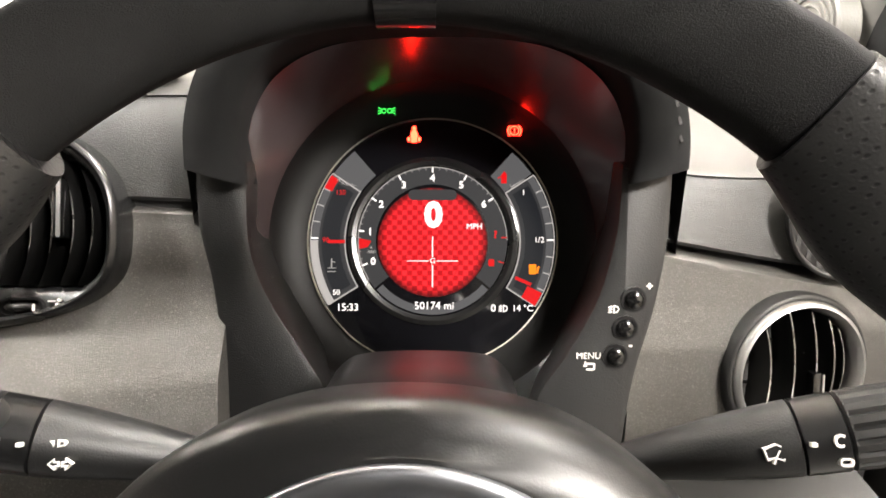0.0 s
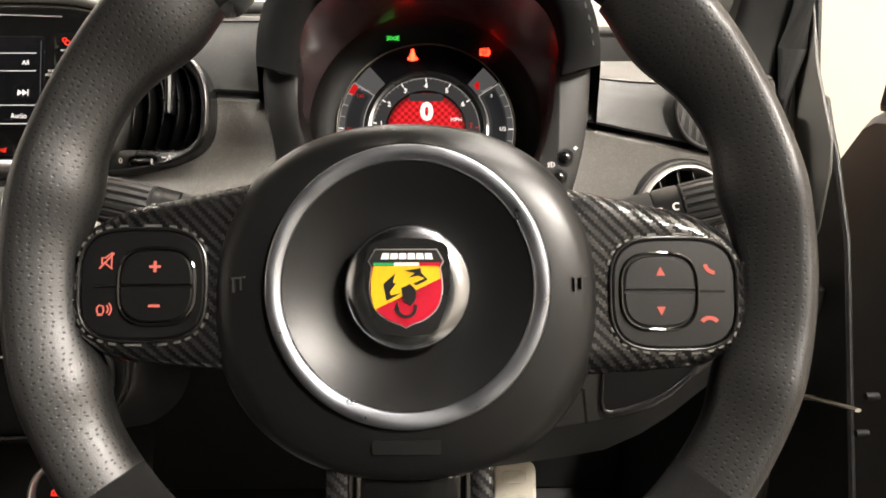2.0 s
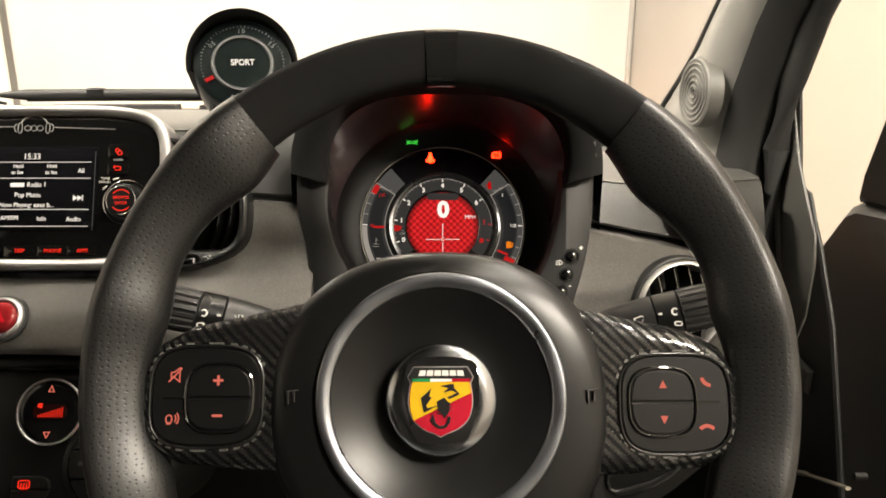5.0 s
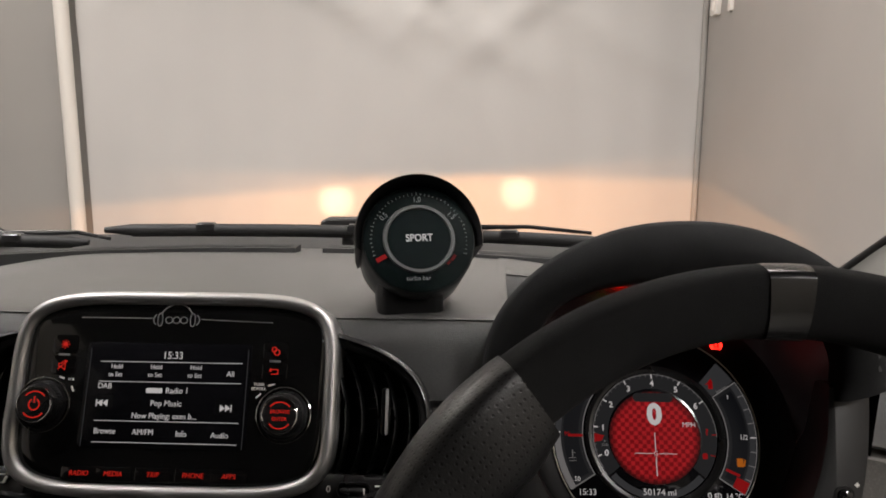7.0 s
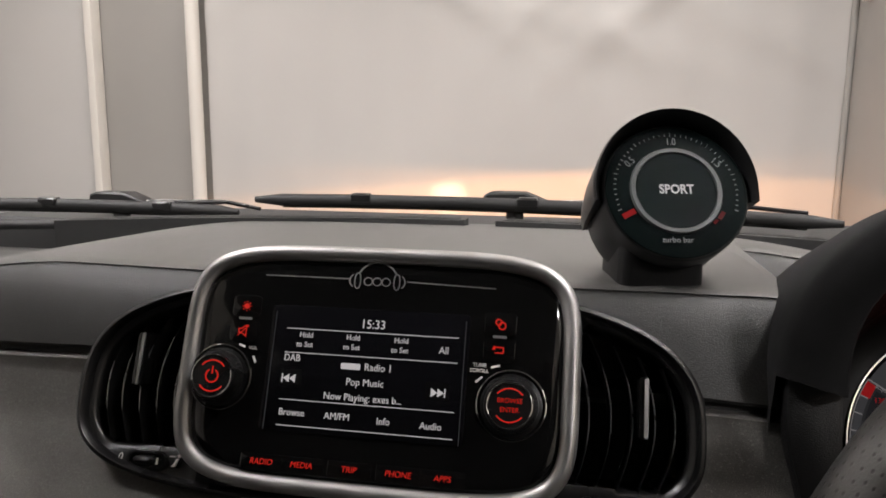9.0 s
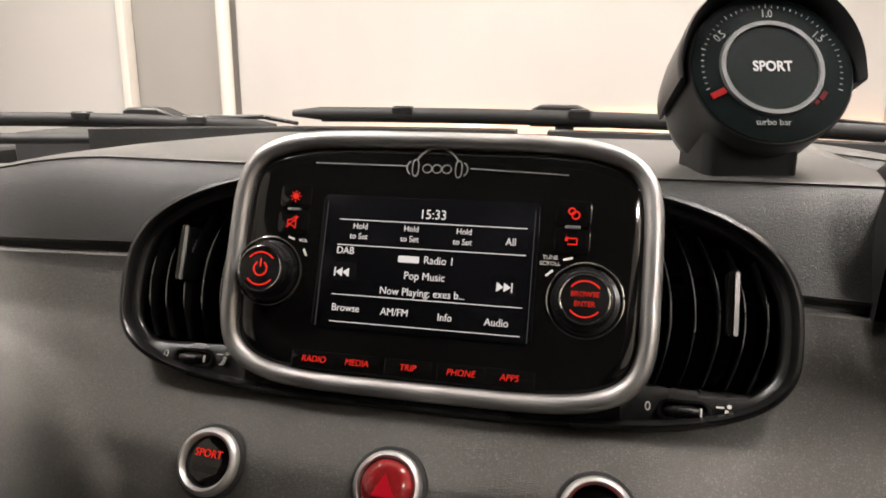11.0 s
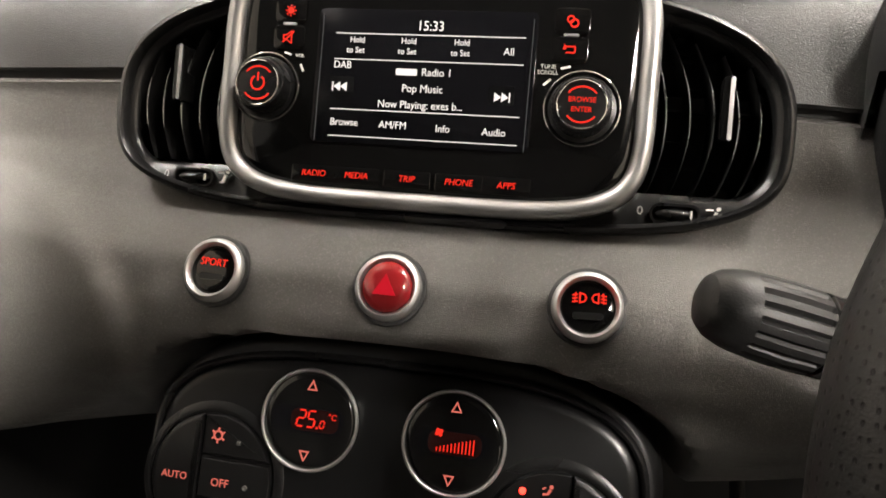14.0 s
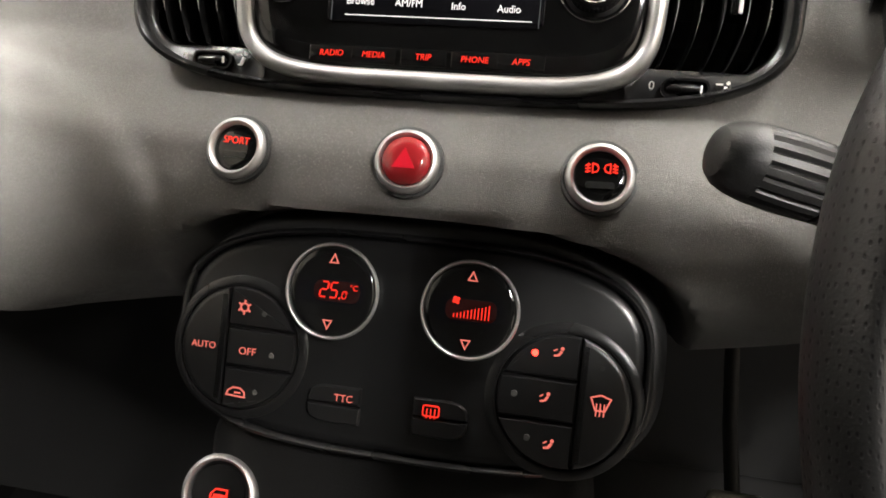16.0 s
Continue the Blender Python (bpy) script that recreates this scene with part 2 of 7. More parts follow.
WALL = wall_paint("studio_sheet", (0.56, 0.55, 0.535), 0.05, 0.7)
WALL_R = wall_paint("side_wall_paint", (0.46, 0.425, 0.375), 0.05, 0.8)
# greyer side wall colour that carries the light's falloff towards the corner
WALL_R_DIM = wall_paint("side_wall_dimmed", (0.40, 0.385, 0.365), 0.08, 0.9)
WALL_D = wall_paint("grey_panel_paint", (0.36, 0.35, 0.33), 0.05, 0.8)
WHITE = paint("white_paint", (0.78, 0.75, 0.70), 0.4)
FLOOR = wall_paint("floor_paint", (0.30, 0.29, 0.27), 0.12, 1.5)
HEADLINER = wall_paint("headliner_cloth", (0.03, 0.0295, 0.029), 0.05, 6)
GLASS = glass_mat("clear_glass")
PEDAL = paint("pale_worn_rubber", (0.62, 0.58, 0.50), 0.6)
MARK = paint("white_print", (0.72, 0.70, 0.66), 0.5)
LAMP_OFF = paint("unlit_lamp", (0.10, 0.10, 0.095), 0.3)
SYM_W = lit("white_display_light", (1.0, 0.95, 0.93), 0.85)
SYM_WD = lit("dim_white_display_light", (1.0, 0.95, 0.93), 0.24)
SYM_R = lit("red_backlight", (1.0, 0.032, 0.018), 0.85)
SYM_DIM = lit("dim_red_backlight", (1.0, 0.06, 0.04), 0.007)
SYM_P = lit("pink_backlight", (1.0, 0.22, 0.17), 0.55)
SYM_LED = lit("red_led", (1.0, 0.03, 0.02), 6.0)
SYM_G = lit("green_telltale", (0.05, 1.0, 0.12), 0.7)
SYM_A = lit("amber_telltale", (1.0, 0.26, 0.008), 0.6)
SYM_T = lit("red_telltale", (1.0, 0.012, 0.006), 24.0)
SYM_H = lit("hazard_red_light", (1.0, 0.006, 0.030), 0.42)
# pale metal that stands for the highlight on slat front edges
GLINT = metal("slat_glint", (0.42, 0.42, 0.41), 0.28)
SYM_RC = lit("dial_red_light", (1.0, 0.006, 0.010), 0.36)
TRIM_D = plastic("dark_post_trim", (0.05, 0.048, 0.044), (0.062, 0.06, 0.055), 0.5, 700, 0.3)
RED_DISC = checker_lit("red_dial_light", (0.92, 0.022, 0.030), (0.42, 0.003, 0.008), 0.62, 345, 0.0262, 0.0318, -0.001)
GREY_LIT = lit("grey_dial_light", (0.6, 0.6, 0.64), 0.034)
GREY_LIT2 = lit("pale_dial_light", (0.6, 0.6, 0.63), 0.085)
GREY_LIT00 = lit("faint_key_light", (0.6, 0.6, 0.62), 0.004)
GREY_LIT0 = lit("dim_dial_light", (0.5, 0.53, 0.64), 0.016)
YELLOW = paint("yellow_enamel", (0.60, 0.37, 0.02), 0.25)
REDEN = paint("red_enamel", (0.36, 0.010, 0.025), 0.25)
GREENEN = paint("green_enamel", (0.02, 0.25, 0.08), 0.25)
INK = paint("black_enamel", (0.012, 0.012, 0.012), 0.3)


# ---- mesh tools ----
def build(name, verts, faces, mat, parent=None, label="", sharp=35.0, uv=None):
    me = bpy.data.meshes.new(name)
    me.from_pydata([tuple(v) for v in verts], [], faces)
    me.validate()
    bm = bmesh.new()
    bm.from_mesh(me)
    bmesh.ops.recalc_face_normals(bm, faces=bm.faces)
    bm.to_mesh(me)
    bm.free()
    me.shade_smooth()
    me.set_sharp_from_angle(angle=radians(sharp))
    if uv:
        lay = me.uv_layers.new(name="UVMap")
        for loop in me.loops:
            lay.data[loop.index].uv = uv[loop.vertex_index]
    me.materials.append(mat)
    ob = new(name, me)
    if parent:
        ob.parent = parent
    if label:
        tagged(ob, label)
    return ob


def thing(name, m, label, category, group="", kind=""):
    ob = new(name)
    ob.empty_display_size = 0.02
    ob.matrix_world = m
    return tagged(ob, label, category, group, kind)


def lofted(rings, caps=(True, True), ring_closed=True):
    n = len(rings[0])
    verts = [p for r in rings for p in r]
    faces = []
    for i in range(len(rings) - 1):
        for j in range(n if ring_closed else n - 1):
            k = (j + 1) % n
            faces.append((i * n + j, i * n + k, (i + 1) * n + k, (i + 1) * n + j))
    if caps[0]:
        faces.append(tuple(reversed(range(n))))
    if caps[1]:
        faces.append(tuple(range((len(rings) - 1) * n, len(rings) * n)))
    return verts, faces


def ell(hw, hh, n=2.0, cx=0.0, cy=0.0, count=64, hb=None):
    out = []
    for i in range(count):
        a = 2 * math.pi * i / count
        c, s = math.cos(a), math.sin(a)
        h = hh if s >= 0 or hb is None else hb
        out.append((cx + hw * math.copysign(abs(c) ** (2 / n), c), cy + h * math.copysign(abs(s) ** (2 / n), s)))
    return out


def circ(r, cx=0.0, cy=0.0, count=40):
    return ell(r, r, 2.0, cx, cy, count)


def rrect(w, h, r, cx=0.0, cy=0.0, seg=5):
    out = []
    for sx, sy, a0 in ((1, 1, 0), (-1, 1, 90), (-1, -1, 180), (1, -1, 270)):
        for i in range(seg + 1):
            a = radians(a0 + 90 * i / seg)
            out.append((cx + sx * (w / 2 - r) + r * math.cos(a), cy + sy * (h / 2 - r) + r * math.sin(a)))
    return out


def tri(cx, cy, w, h, up=True):
    s = 1 if up else -1
    pts = [(cx - w / 2, cy - s * h / 2), (cx + w / 2, cy - s * h / 2), (cx, cy + s * h / 2)]
    return pts if up else pts[::-1]


def norms(o):
    n = len(o)
    out = []
    for i in range(n):
        ax, ay = o[i - 1]
        bx, by = o[i]
        cx, cy = o[(i + 1) % n]
        e1, e2 = Vector((bx - ax, by - ay)), Vector((cx - bx, cy - by))
        n1 = Vector((e1.y, -e1.x)).normalized() if e1.length > 1e-9 else Vector((0, 0))
        n2 = Vector((e2.y, -e2.x)).normalized() if e2.length > 1e-9 else Vector((0, 0))
        m = n1 + n2
        if m.length < 1e-6:
            m = n1
        m.normalize()
        k = max(0.5, m.dot(n1)) if n1.length else 1.0
        out.append(m / k)
    return out


def off(o, d):
    return [(p[0] + v.x * d, p[1] + v.y * d) for p, v in zip(o, norms(o))]


def prism(name, o, steps, mat, parent, label="", sharp=35.0):
    """A solid on the outline o; steps are (outward offset, height), back to front."""
    rings = [[(x, y, z) for x, y in off(o, d)] for d, z in steps]
    v, f = lofted(rings)
    return build(name, v, f, mat, parent, label, sharp)


def plate(name, o, z0, z1, mat, parent, label="", edge=0.0):
    if edge:
        steps = [(0, z0), (0, z1 - edge), (-edge * 0.3, z1 - edge * 0.3), (-edge, z1)]
    else:
        steps = [(0, z0), (0, z1)]
    return prism(name, o, steps, mat, parent, label)


def surround(name, o, section, mat, parent, label="", sharp=35.0):
    """A closed frame that runs round the outline o; section: closed list of (outward offset, height)."""
    nr = norms(o)
    rings = [[(p[0] + v.x * d, p[1] + v.y * d, z) for d, z in section] for p, v in zip(o, nr)]
    rings.append(rings[0])
    m = len(section)
    k = len(o)
    verts = [p for r in rings[:-1] for p in r]
    faces = []
    for i in range(k):
        a, b = i * m, ((i + 1) % k) * m
        for j in range(m):
            q = (j + 1) % m
            faces.append((a + j, a + q, b + q, b + j))
    return build(name, verts, faces, mat, parent, label, sharp)


def round_section(w, h, z, n=10):
    return [(w * math.cos(2 * math.pi * i / n), z + h * math.sin(2 * math.pi * i / n)) for i in range(n)]


def arc_band(cx, cy, r0, r1, a0, a1, seg=20):
    """Outline of a part of a ring; degrees, counter-clockwise from the right."""
    outer = [(cx + r1 * math.cos(radians(a0 + (a1 - a0) * i / seg)), cy + r1 * math.sin(radians(a0 + (a1 - a0) * i / seg))) for i in range(seg + 1)]
    inner = [(cx + r0 * math.cos(radians(a0 + (a1 - a0) * i / seg)), cy + r0 * math.sin(radians(a0 + (a1 - a0) * i / seg))) for i in range(seg, -1, -1)]
    return outer + inner


def stroke(x0, y0, x1, y1, w):
    d = Vector((x1 - x0, y1 - y0)).normalized() * (w / 2)
    return [(x0 + d.y, y0 - d.x), (x1 + d.y, y1 - d.x), (x1 - d.y, y1 + d.x), (x0 - d.y, y0 + d.x)]


def multi(name, outlines, z0, z1, mat, parent, label=""):
    """One symbol made of several flat pieces."""
    verts, faces = [], []
    for o in outlines:
        v, f = lofted([[(x, y, z0) for x, y in o], [(x, y, z1) for x, y in o]])
        k = len(verts)
        verts += v
        faces += [tuple(i + k for i in q) for q in f]
    return build(name, verts, faces, mat, parent, label)


def outline_of(o, w):
    """A closed line of width w as quads."""
    a, b = off(o, w / 2), off(o, -w / 2)
    n = len(o)
    return [[a[i], a[(i + 1) % n], b[(i + 1) % n], b[i]] for i in range(n)]


def words(name, body, cap, x, y, z, mat, parent, label="", turn=0.0, align="CENTER", slant=0.0, wide=1.0, thick=0.0):
    cu = bpy.data.curves.new(name, "FONT")
    cu.body, cu.size, cu.align_x, cu.align_y, cu.extrude, cu.shear, cu.offset = body, cap / 0.7, align, "CENTER", 0.0001, slant, thick
    cu.resolution_u = 3
    tmp = new("text_draft", cu)
    bpy.context.view_layer.update()
    me = bpy.data.meshes.new_from_object(tmp.evaluated_get(bpy.context.evaluated_depsgraph_get()))
    bpy.data.objects.remove(tmp)
    me.name = name
    me.transform(Matrix.Translation((x, y, z)) @ Matrix.Rotation(radians(turn), 4, "Z") @ Matrix.Diagonal((wide, 1, 1, 1)))
    me.materials.clear()
    me.materials.append(mat)
    ob = new(name, me)
    ob.parent = parent
    if label:
        tagged(ob, label)
    return ob


def tube(name, path, radius, mat, parent, label="", n=14, flat=1.0, closed=False, sharp=50.0):
    """A round bar along a path; radius a number or a list."""
    k = len(path)
    pts = [Vector(p) for p in path]
    rad = radius if isinstance(radius, (list, tuple)) else [radius] * k
    rings, uv = [], []
    run = 0.0
    up = Vector((0, 0, 1))
    for i in range(k):
        a, b = pts[i - 1] if (i or closed) else pts[0], pts[(i + 1) % k] if (i < k - 1 or closed) else pts[-1]
        t = (b - a).normalized()
        side = t.cross(up)
        if side.length < 0.05:
            side = t.cross(Vector((1, 0, 0)))
        side.normalize()
        nn = side.cross(t)
        if i:
            run += (pts[i] - pts[i - 1]).length
        ring = []
        for j in range(n):
            q = 2 * math.pi * j / n
            ring.append(pts[i] + side * (rad[i] * math.cos(q)) + nn * (rad[i] * flat * math.sin(q)))
            uv.append((run, rad[i] * q))
        rings.append(ring)
    if closed:
        rings.append(rings[0])
        v, f = lofted(rings, (False, False))
        return build(name, v, f, mat, parent, label, sharp)
    v, f = lofted(rings)
    return build(name, v, f, mat, parent, label, sharp, uv)


def box(name, x0, x1, y0, y1, z0, z1, mat, parent=None, label="", edge=0.004):
    w, h = x1 - x0, y1 - y0
    e = min(edge, w / 3, h / 3, (z1 - z0) / 3)
    o = rrect(w, h, e, (x0 + x1) / 2, (y0 + y1) / 2, 3)
    return prism(name, o, [(-e, z0), (0, z0 + e), (0, z1 - e), (-e, z1)], mat, parent, label)


def lerp(x, table):
    for (a, va), (b, vb) in zip(table, table[1:]):
        if x <= b:
            if x <= a:
                return va
            s = (x - a) / (b - a)
            return va + (vb - va) * s
    return table[-1][1]


def smooth(x, a, b):
    s = min(1.0, max(0.0, (x - a) / (b - a)))
    return s * s * (3 - 2 * s)


def flowing(pts, k=6):
    """A smooth open line through the points."""
    out = []
    for i in range(len(pts) - 1):
        a, b, c, d = [Vector(pts[min(max(q, 0), len(pts) - 1)]) for q in (i - 1, i, i + 1, i + 2)]
        for j in range(k):
            s = j / k
            out.append(tuple(0.5 * (2 * b + (c - a) * s + (2 * a - 5 * b + 4 * c - d) * s * s + (3 * b - a - 3 * c + d) * s ** 3)))
    return out + [tuple(pts[-1])]


def clipped(o, nx, ny, d):
    """The part of a convex outline where nx * x + ny * y <= d."""
    out = []
    for i in range(len(o)):
        p, q = o[i - 1], o[i]
        a, b = nx * p[0] + ny * p[1] - d, nx * q[0] + ny * q[1] - d
        if (a <= 0) != (b <= 0):
            s = a / (a - b)
            out.append((p[0] + (q[0] - p[0]) * s, p[1] + (q[1] - p[1]) * s))
        if b <= 0:
            out.append(q)
    return out


# ---- the studio ----
def room():
    flo = box("floor", -5.0, 1.3, -4.2, 4.3, -0.12, 0.0, FLOOR)
    tagged(flo, "grey painted concrete studio floor", "floor", kind="structure")
    cei = box("ceiling", -5.0, 1.3, -4.2, 4.3, 3.0, 3.12, WHITE)
    tagged(cei, "plain white studio ceiling", "ceiling", kind="structure")
    nx, nz, front = 130, 50, []
    for i in range(nx + 1):
        x = -2.40 + 3.52 * i / nx
        col = []
        for k in range(nz + 1):
            z = 3.0 * k / nz
            fold = 0.006 * math.sin(x * 9.0 + 1.2 * math.sin(x * 2.3)) + 0.003 * math.sin(x * 23.0 + 0.7)
            # slack swags hang from the upper edge
            for cx, cz, slope, wide, deep in ((-0.55, 2.1, 0.9, 0.10, 0.030), (-0.10, 2.2, -1.1, 0.09, 0.028), (0.35, 2.0, -0.8, 0.12, 0.030), (-1.1, 2.0, 0.7, 0.13, 0.024), (-0.30, 1.7, 0.35, 0.16, 0.022), (-1.75, 2.1, -0.5, 0.12, 0.020), (0.75, 1.6, 0.5, 0.14, 0.020)):
                d = ((x - cx) * slope + (z - cz)) / math.sqrt(1 + slope * slope)
                e = ((x - cx) - (z - cz) * slope) / math.sqrt(1 + slope * slope)
                fold += 1.25 * deep * math.exp(-(d / (wide * 0.6)) ** 2 - (e / 0.7) ** 2)
            col.append((x, 4.0 - fold, z))
        front.append(col + [(x, 4.14, 3.0), (x, 4.14, 0.0)])
    v, f = lofted(front)
    tagged(build("wall_north", v, f, WALL), "pale grey hanging sheet wall lit by headlamps", "wall", kind="structure")
    pan = box("wall_panel", -3.11, -2.40, 4.03, 4.16, 0.0, 3.0, WALL_D)
    tagged(pan, "darker grey painted wall panel beside the sheet", "wall", kind="structure")
    wnw = box("wall_north_west", -5.0, -3.11, 3.98, 4.14, 0.0, 3.0, WALL)
    tagged(wnw, "pale painted studio wall", "wall", kind="structure")
    # far stretch of the same wall, its dimmer light put into the colour
    egp = box("wall_east_dim", 1.12, 1.27, 2.0, 4.0, 0.0, 3.0, WALL_R_DIM, edge=0.002)
    tagged(egp, "side wall near the corner, coloured greyer for the lamp falloff", "wall", kind="structure")
    eas = box("wall_east", 1.123, 1.28, -4.2, 2.0, 0.0, 3.0, WALL_R, edge=0.002)
    tagged(eas, "warm white painted side wall", "wall", kind="structure")
    wes = box("wall_west", -5.14, -5.0, -4.2, 4.14, 0.0, 3.0, WALL)
    tagged(wes, "pale painted studio wall", "wall", kind="structure")
    sou = box("wall_south", -5.0, 1.28, -4.34, -4.2, 0.0, 3.0, WALL)
    tagged(sou, "pale painted studio wall", "wall", kind="structure")
    pole = tube("pole", [(-2.445, 3.93, 0.0), (-2.445, 3.93, 1.5), (-2.445, 3.93, 3.0)], 0.040, WHITE, None, n=20)
    tagged(pole, "white upright pole at the edge of the sheet", "pole")
    st = box("edge_trim", -3.15, -3.10, 3.93, 4.02, 0.0, 3.0, WHITE)
    tagged(st, "narrow white edge trim of the wall", "trim", kind="structure")
    cor = tube("corner_trim", [(1.105, 3.985, 0), (1.105, 3.985, 3.0)], 0.016, WALL_D, None)
    tagged(cor, "thin grey trim in the wall corner", "trim", kind="structure")

    def socket(y, z, w, h, name, label):
        t = thing(name, pose(1.12, y, z, 90, 0, -90), label, "socket")
        plate("faceplate", rrect(w, h, 0.006), 0.0, 0.012, WHITE, t, edge=0.004)
        plate("rocker", rrect(w * 0.35, h * 0.45, 0.003, -w * 0.18, 0), 0.012, 0.017, WHITE, t, edge=0.002)
        plate("rocker", rrect(w * 0.35, h * 0.45, 0.003, w * 0.22, 0), 0.012, 0.017, WHITE, t, edge=0.002)
        return t

    socket(2.55, 0.66, 0.088, 0.088, "wall_socket", "white plastic wall socket on the side wall")
    sw = thing("light_switch", pose(1.12, 3.83, 1.80, 90, 0, -90), "white light switch box high on the side wall", "switch")
    plate("faceplate", rrect(0.09, 0.09, 0.006), 0.0, 0.03, WHITE, sw, edge=0.004)
    plate("rocker", rrect(0.03, 0.045, 0.003), 0.03, 0.036, WHITE, sw, edge=0.002)
    lv = thing("pull_handle", pose(1.12, 3.62, 1.80, 90, 0, -90), "small white lever beside the switch box", "handle")
    plate("plate", rrect(0.035, 0.11, 0.008), 0.0, 0.02, WHITE, lv, edge=0.004)
    # plain box added behind the side fill, out of view
    wl = box("side_fill_case", 1.08, 1.123, -1.27, -0.33, 2.15, 2.45, WHITE)
    tagged(wl, "unseen white box added for the side fill lamp", "light")
    for lx, ly, _ in CEILING:
        fx = box("ceiling_light", lx - 0.09, lx + 0.09, ly - 0.76, ly + 0.76, 2.94, 3.0, WHITE)
        tagged(fx, "long white ceiling light fitting", "light", "ceiling lights")


room()


# ---- car shell ----
def car_shell():
    car = thing("car_body", pose(-0.326, 0, 0), "dark car body with charcoal cloth headliner", "car")
    # unseen roof and rear wall, dark and closed to limit cabin reflections
    box("roof", -0.53, 0.53, -1.4, 0.12, 1.42, 1.46, HEADLINER, car, "charcoal cloth headliner")
    # unseen slab added to keep overhead light off the fascia centre
    v, f = lofted([[(x, 0.10, 1.425), (x, 0.10, 1.40), (x, 0.275, 1.295), (x, 0.285, 1.305)] for x in (-0.47, 0.47)])
    build("header_light_block", v, f, HEADLINER, car)
    box("rear_wall", -0.62, 0.62, -1.45, -1.38, 0.3, 1.42, BLACK, car)
    box("underbody", -0.62, 0.62, -1.35, 1.60, 0.0, 0.25, DARK, car)
    box("floor_pan", -0.70, 0.70, -1.4, 1.0, 0.25, 0.29, DARK, car)
    box("kick_panel", 0.625, 0.66, 0.45, 0.80, 0.29, 0.70, DARK, car)
    box("kick_panel", -0.70, -0.66, 0.30, 0.84, 0.29, 1.0, DARK, car)
    box("bulkhead", -0.70, 0.66, 0.80, 0.84, 0.29, 1.0, DARK, car)
    box("passenger_door", -0.70, -0.63, -0.75, 0.75, 0.30, 0.97, BLACK, car)
    box("rear_quarter", -0.70, -0.63, -1.4, -0.40, 0.30, 0.98, BLACK, car)
    box("rear_quarter", 0.63, 0.70, -1.4, -0.75, 0.30, 0.98, BLACK, car)
    for s, y0, y1 in ((-1, -1.4, -1.22), (1, -1.4, -1.22), (-1, -0.50, -0.40), (1, -0.85, -0.75)):
        rings = [[(s * xo, y0, z), (s * xo, y1, z), (s * (xo - 0.06), y1, z), (s * (xo - 0.06), y0, z)] for xo, z in ((0.70, 0.97), (0.655, 1.20), (0.56, 1.425))]
        v, f = lofted(rings)
        build("door_pillar" if y1 > -1 else "rear_pillar", v, f, BLACK, car)
    # unseen partition added to cut light reaching the dash from behind
    box("rear_light_block", -0.64, 0.50, -0.56, -0.50, 0.29, 1.42, HEADLINER, car, "unseen dark partition that blocks light from behind")
    box("door_sill", 0.60, 0.70, -0.8, 0.6, 0.29, 0.42, BLACK, car)
    box("engine_bay", -0.70, 0.70, 0.86, 1.66, 0.29, 0.60, DARK, car)
    # cowl below the windscreen
    box("scuttle", -0.62, 0.60, 0.742, 0.90, 0.98, 1.022, DARK, car)
    return car


car_shell()


def wipers():
    def wiper(x0, x1, z0, z1, hx, hy, hz, rod):
        t = thing("windscreen_wiper", pose(hx, hy, hz), "black windscreen wiper parked along the scuttle", "wiper", "windscreen wipers")
        n = 20
        path = []
        for i in range(n + 1):
            u = i / n
            x = x0 + (x1 - x0) * u
            path.append((x - hx, 0.752 - 0.055 * ((x + 0.326) / 0.58) ** 2 - hy, z0 + (z1 - z0) * u + 0.004 * math.sin(math.pi * u) - hz))
        tube("blade", path, [0.003] + [0.0062] * (n - 1) + [0.003], RUBBER, t, "black rubber blade", n=10, flat=1.15)
        tube("blade_lip", [(x, y + 0.004, z - 0.0075) for x, y, z in path[1:-1]], 0.0018, RUBBER, t, n=6)
        for q in (4, n // 2, n - 4):
            x, y, z = path[q]
            box("clip", x - 0.011, x + 0.011, y - 0.007, y + 0.007, z - 0.002, z + 0.0085, SATIN, t, edge=0.002)
        profile = [(-0.036, -0.014), (0.042, -0.014), (0.042, -0.004), (0.034, 0.000), (0.012, 0.0085), (-0.026, 0.0085), (-0.034, 0.005)]
        head = prism("arm_head", profile, [(-0.002, -0.014), (0, -0.012), (0, 0.012), (-0.002, 0.014)], BLACK, t, "moulded black arm head")
        head.matrix_local = pose(0, 0, 0, 90)
        tube("arm", [(0.034, 0.0, -0.006), (0.080, -0.004, -0.003), (rod * 0.75, -0.014, 0.001), (rod, -0.030, -0.004)], [0.006, 0.0045, 0.0026, 0.0022], SATIN, t, n=10)
        tube("spindle", [(0.0, 0.0, -0.034), (0.0, 0.0, -0.010)], 0.010, DARK, t, n=16)
        return t

    wiper(-0.580, 0.030, 1.051, 1.043, -0.292, 0.797, 1.053, 0.30)
    wiper(-1.040, -0.600, 1.040, 1.036, -0.772, 0.775, 1.044, 0.195)


wipers()


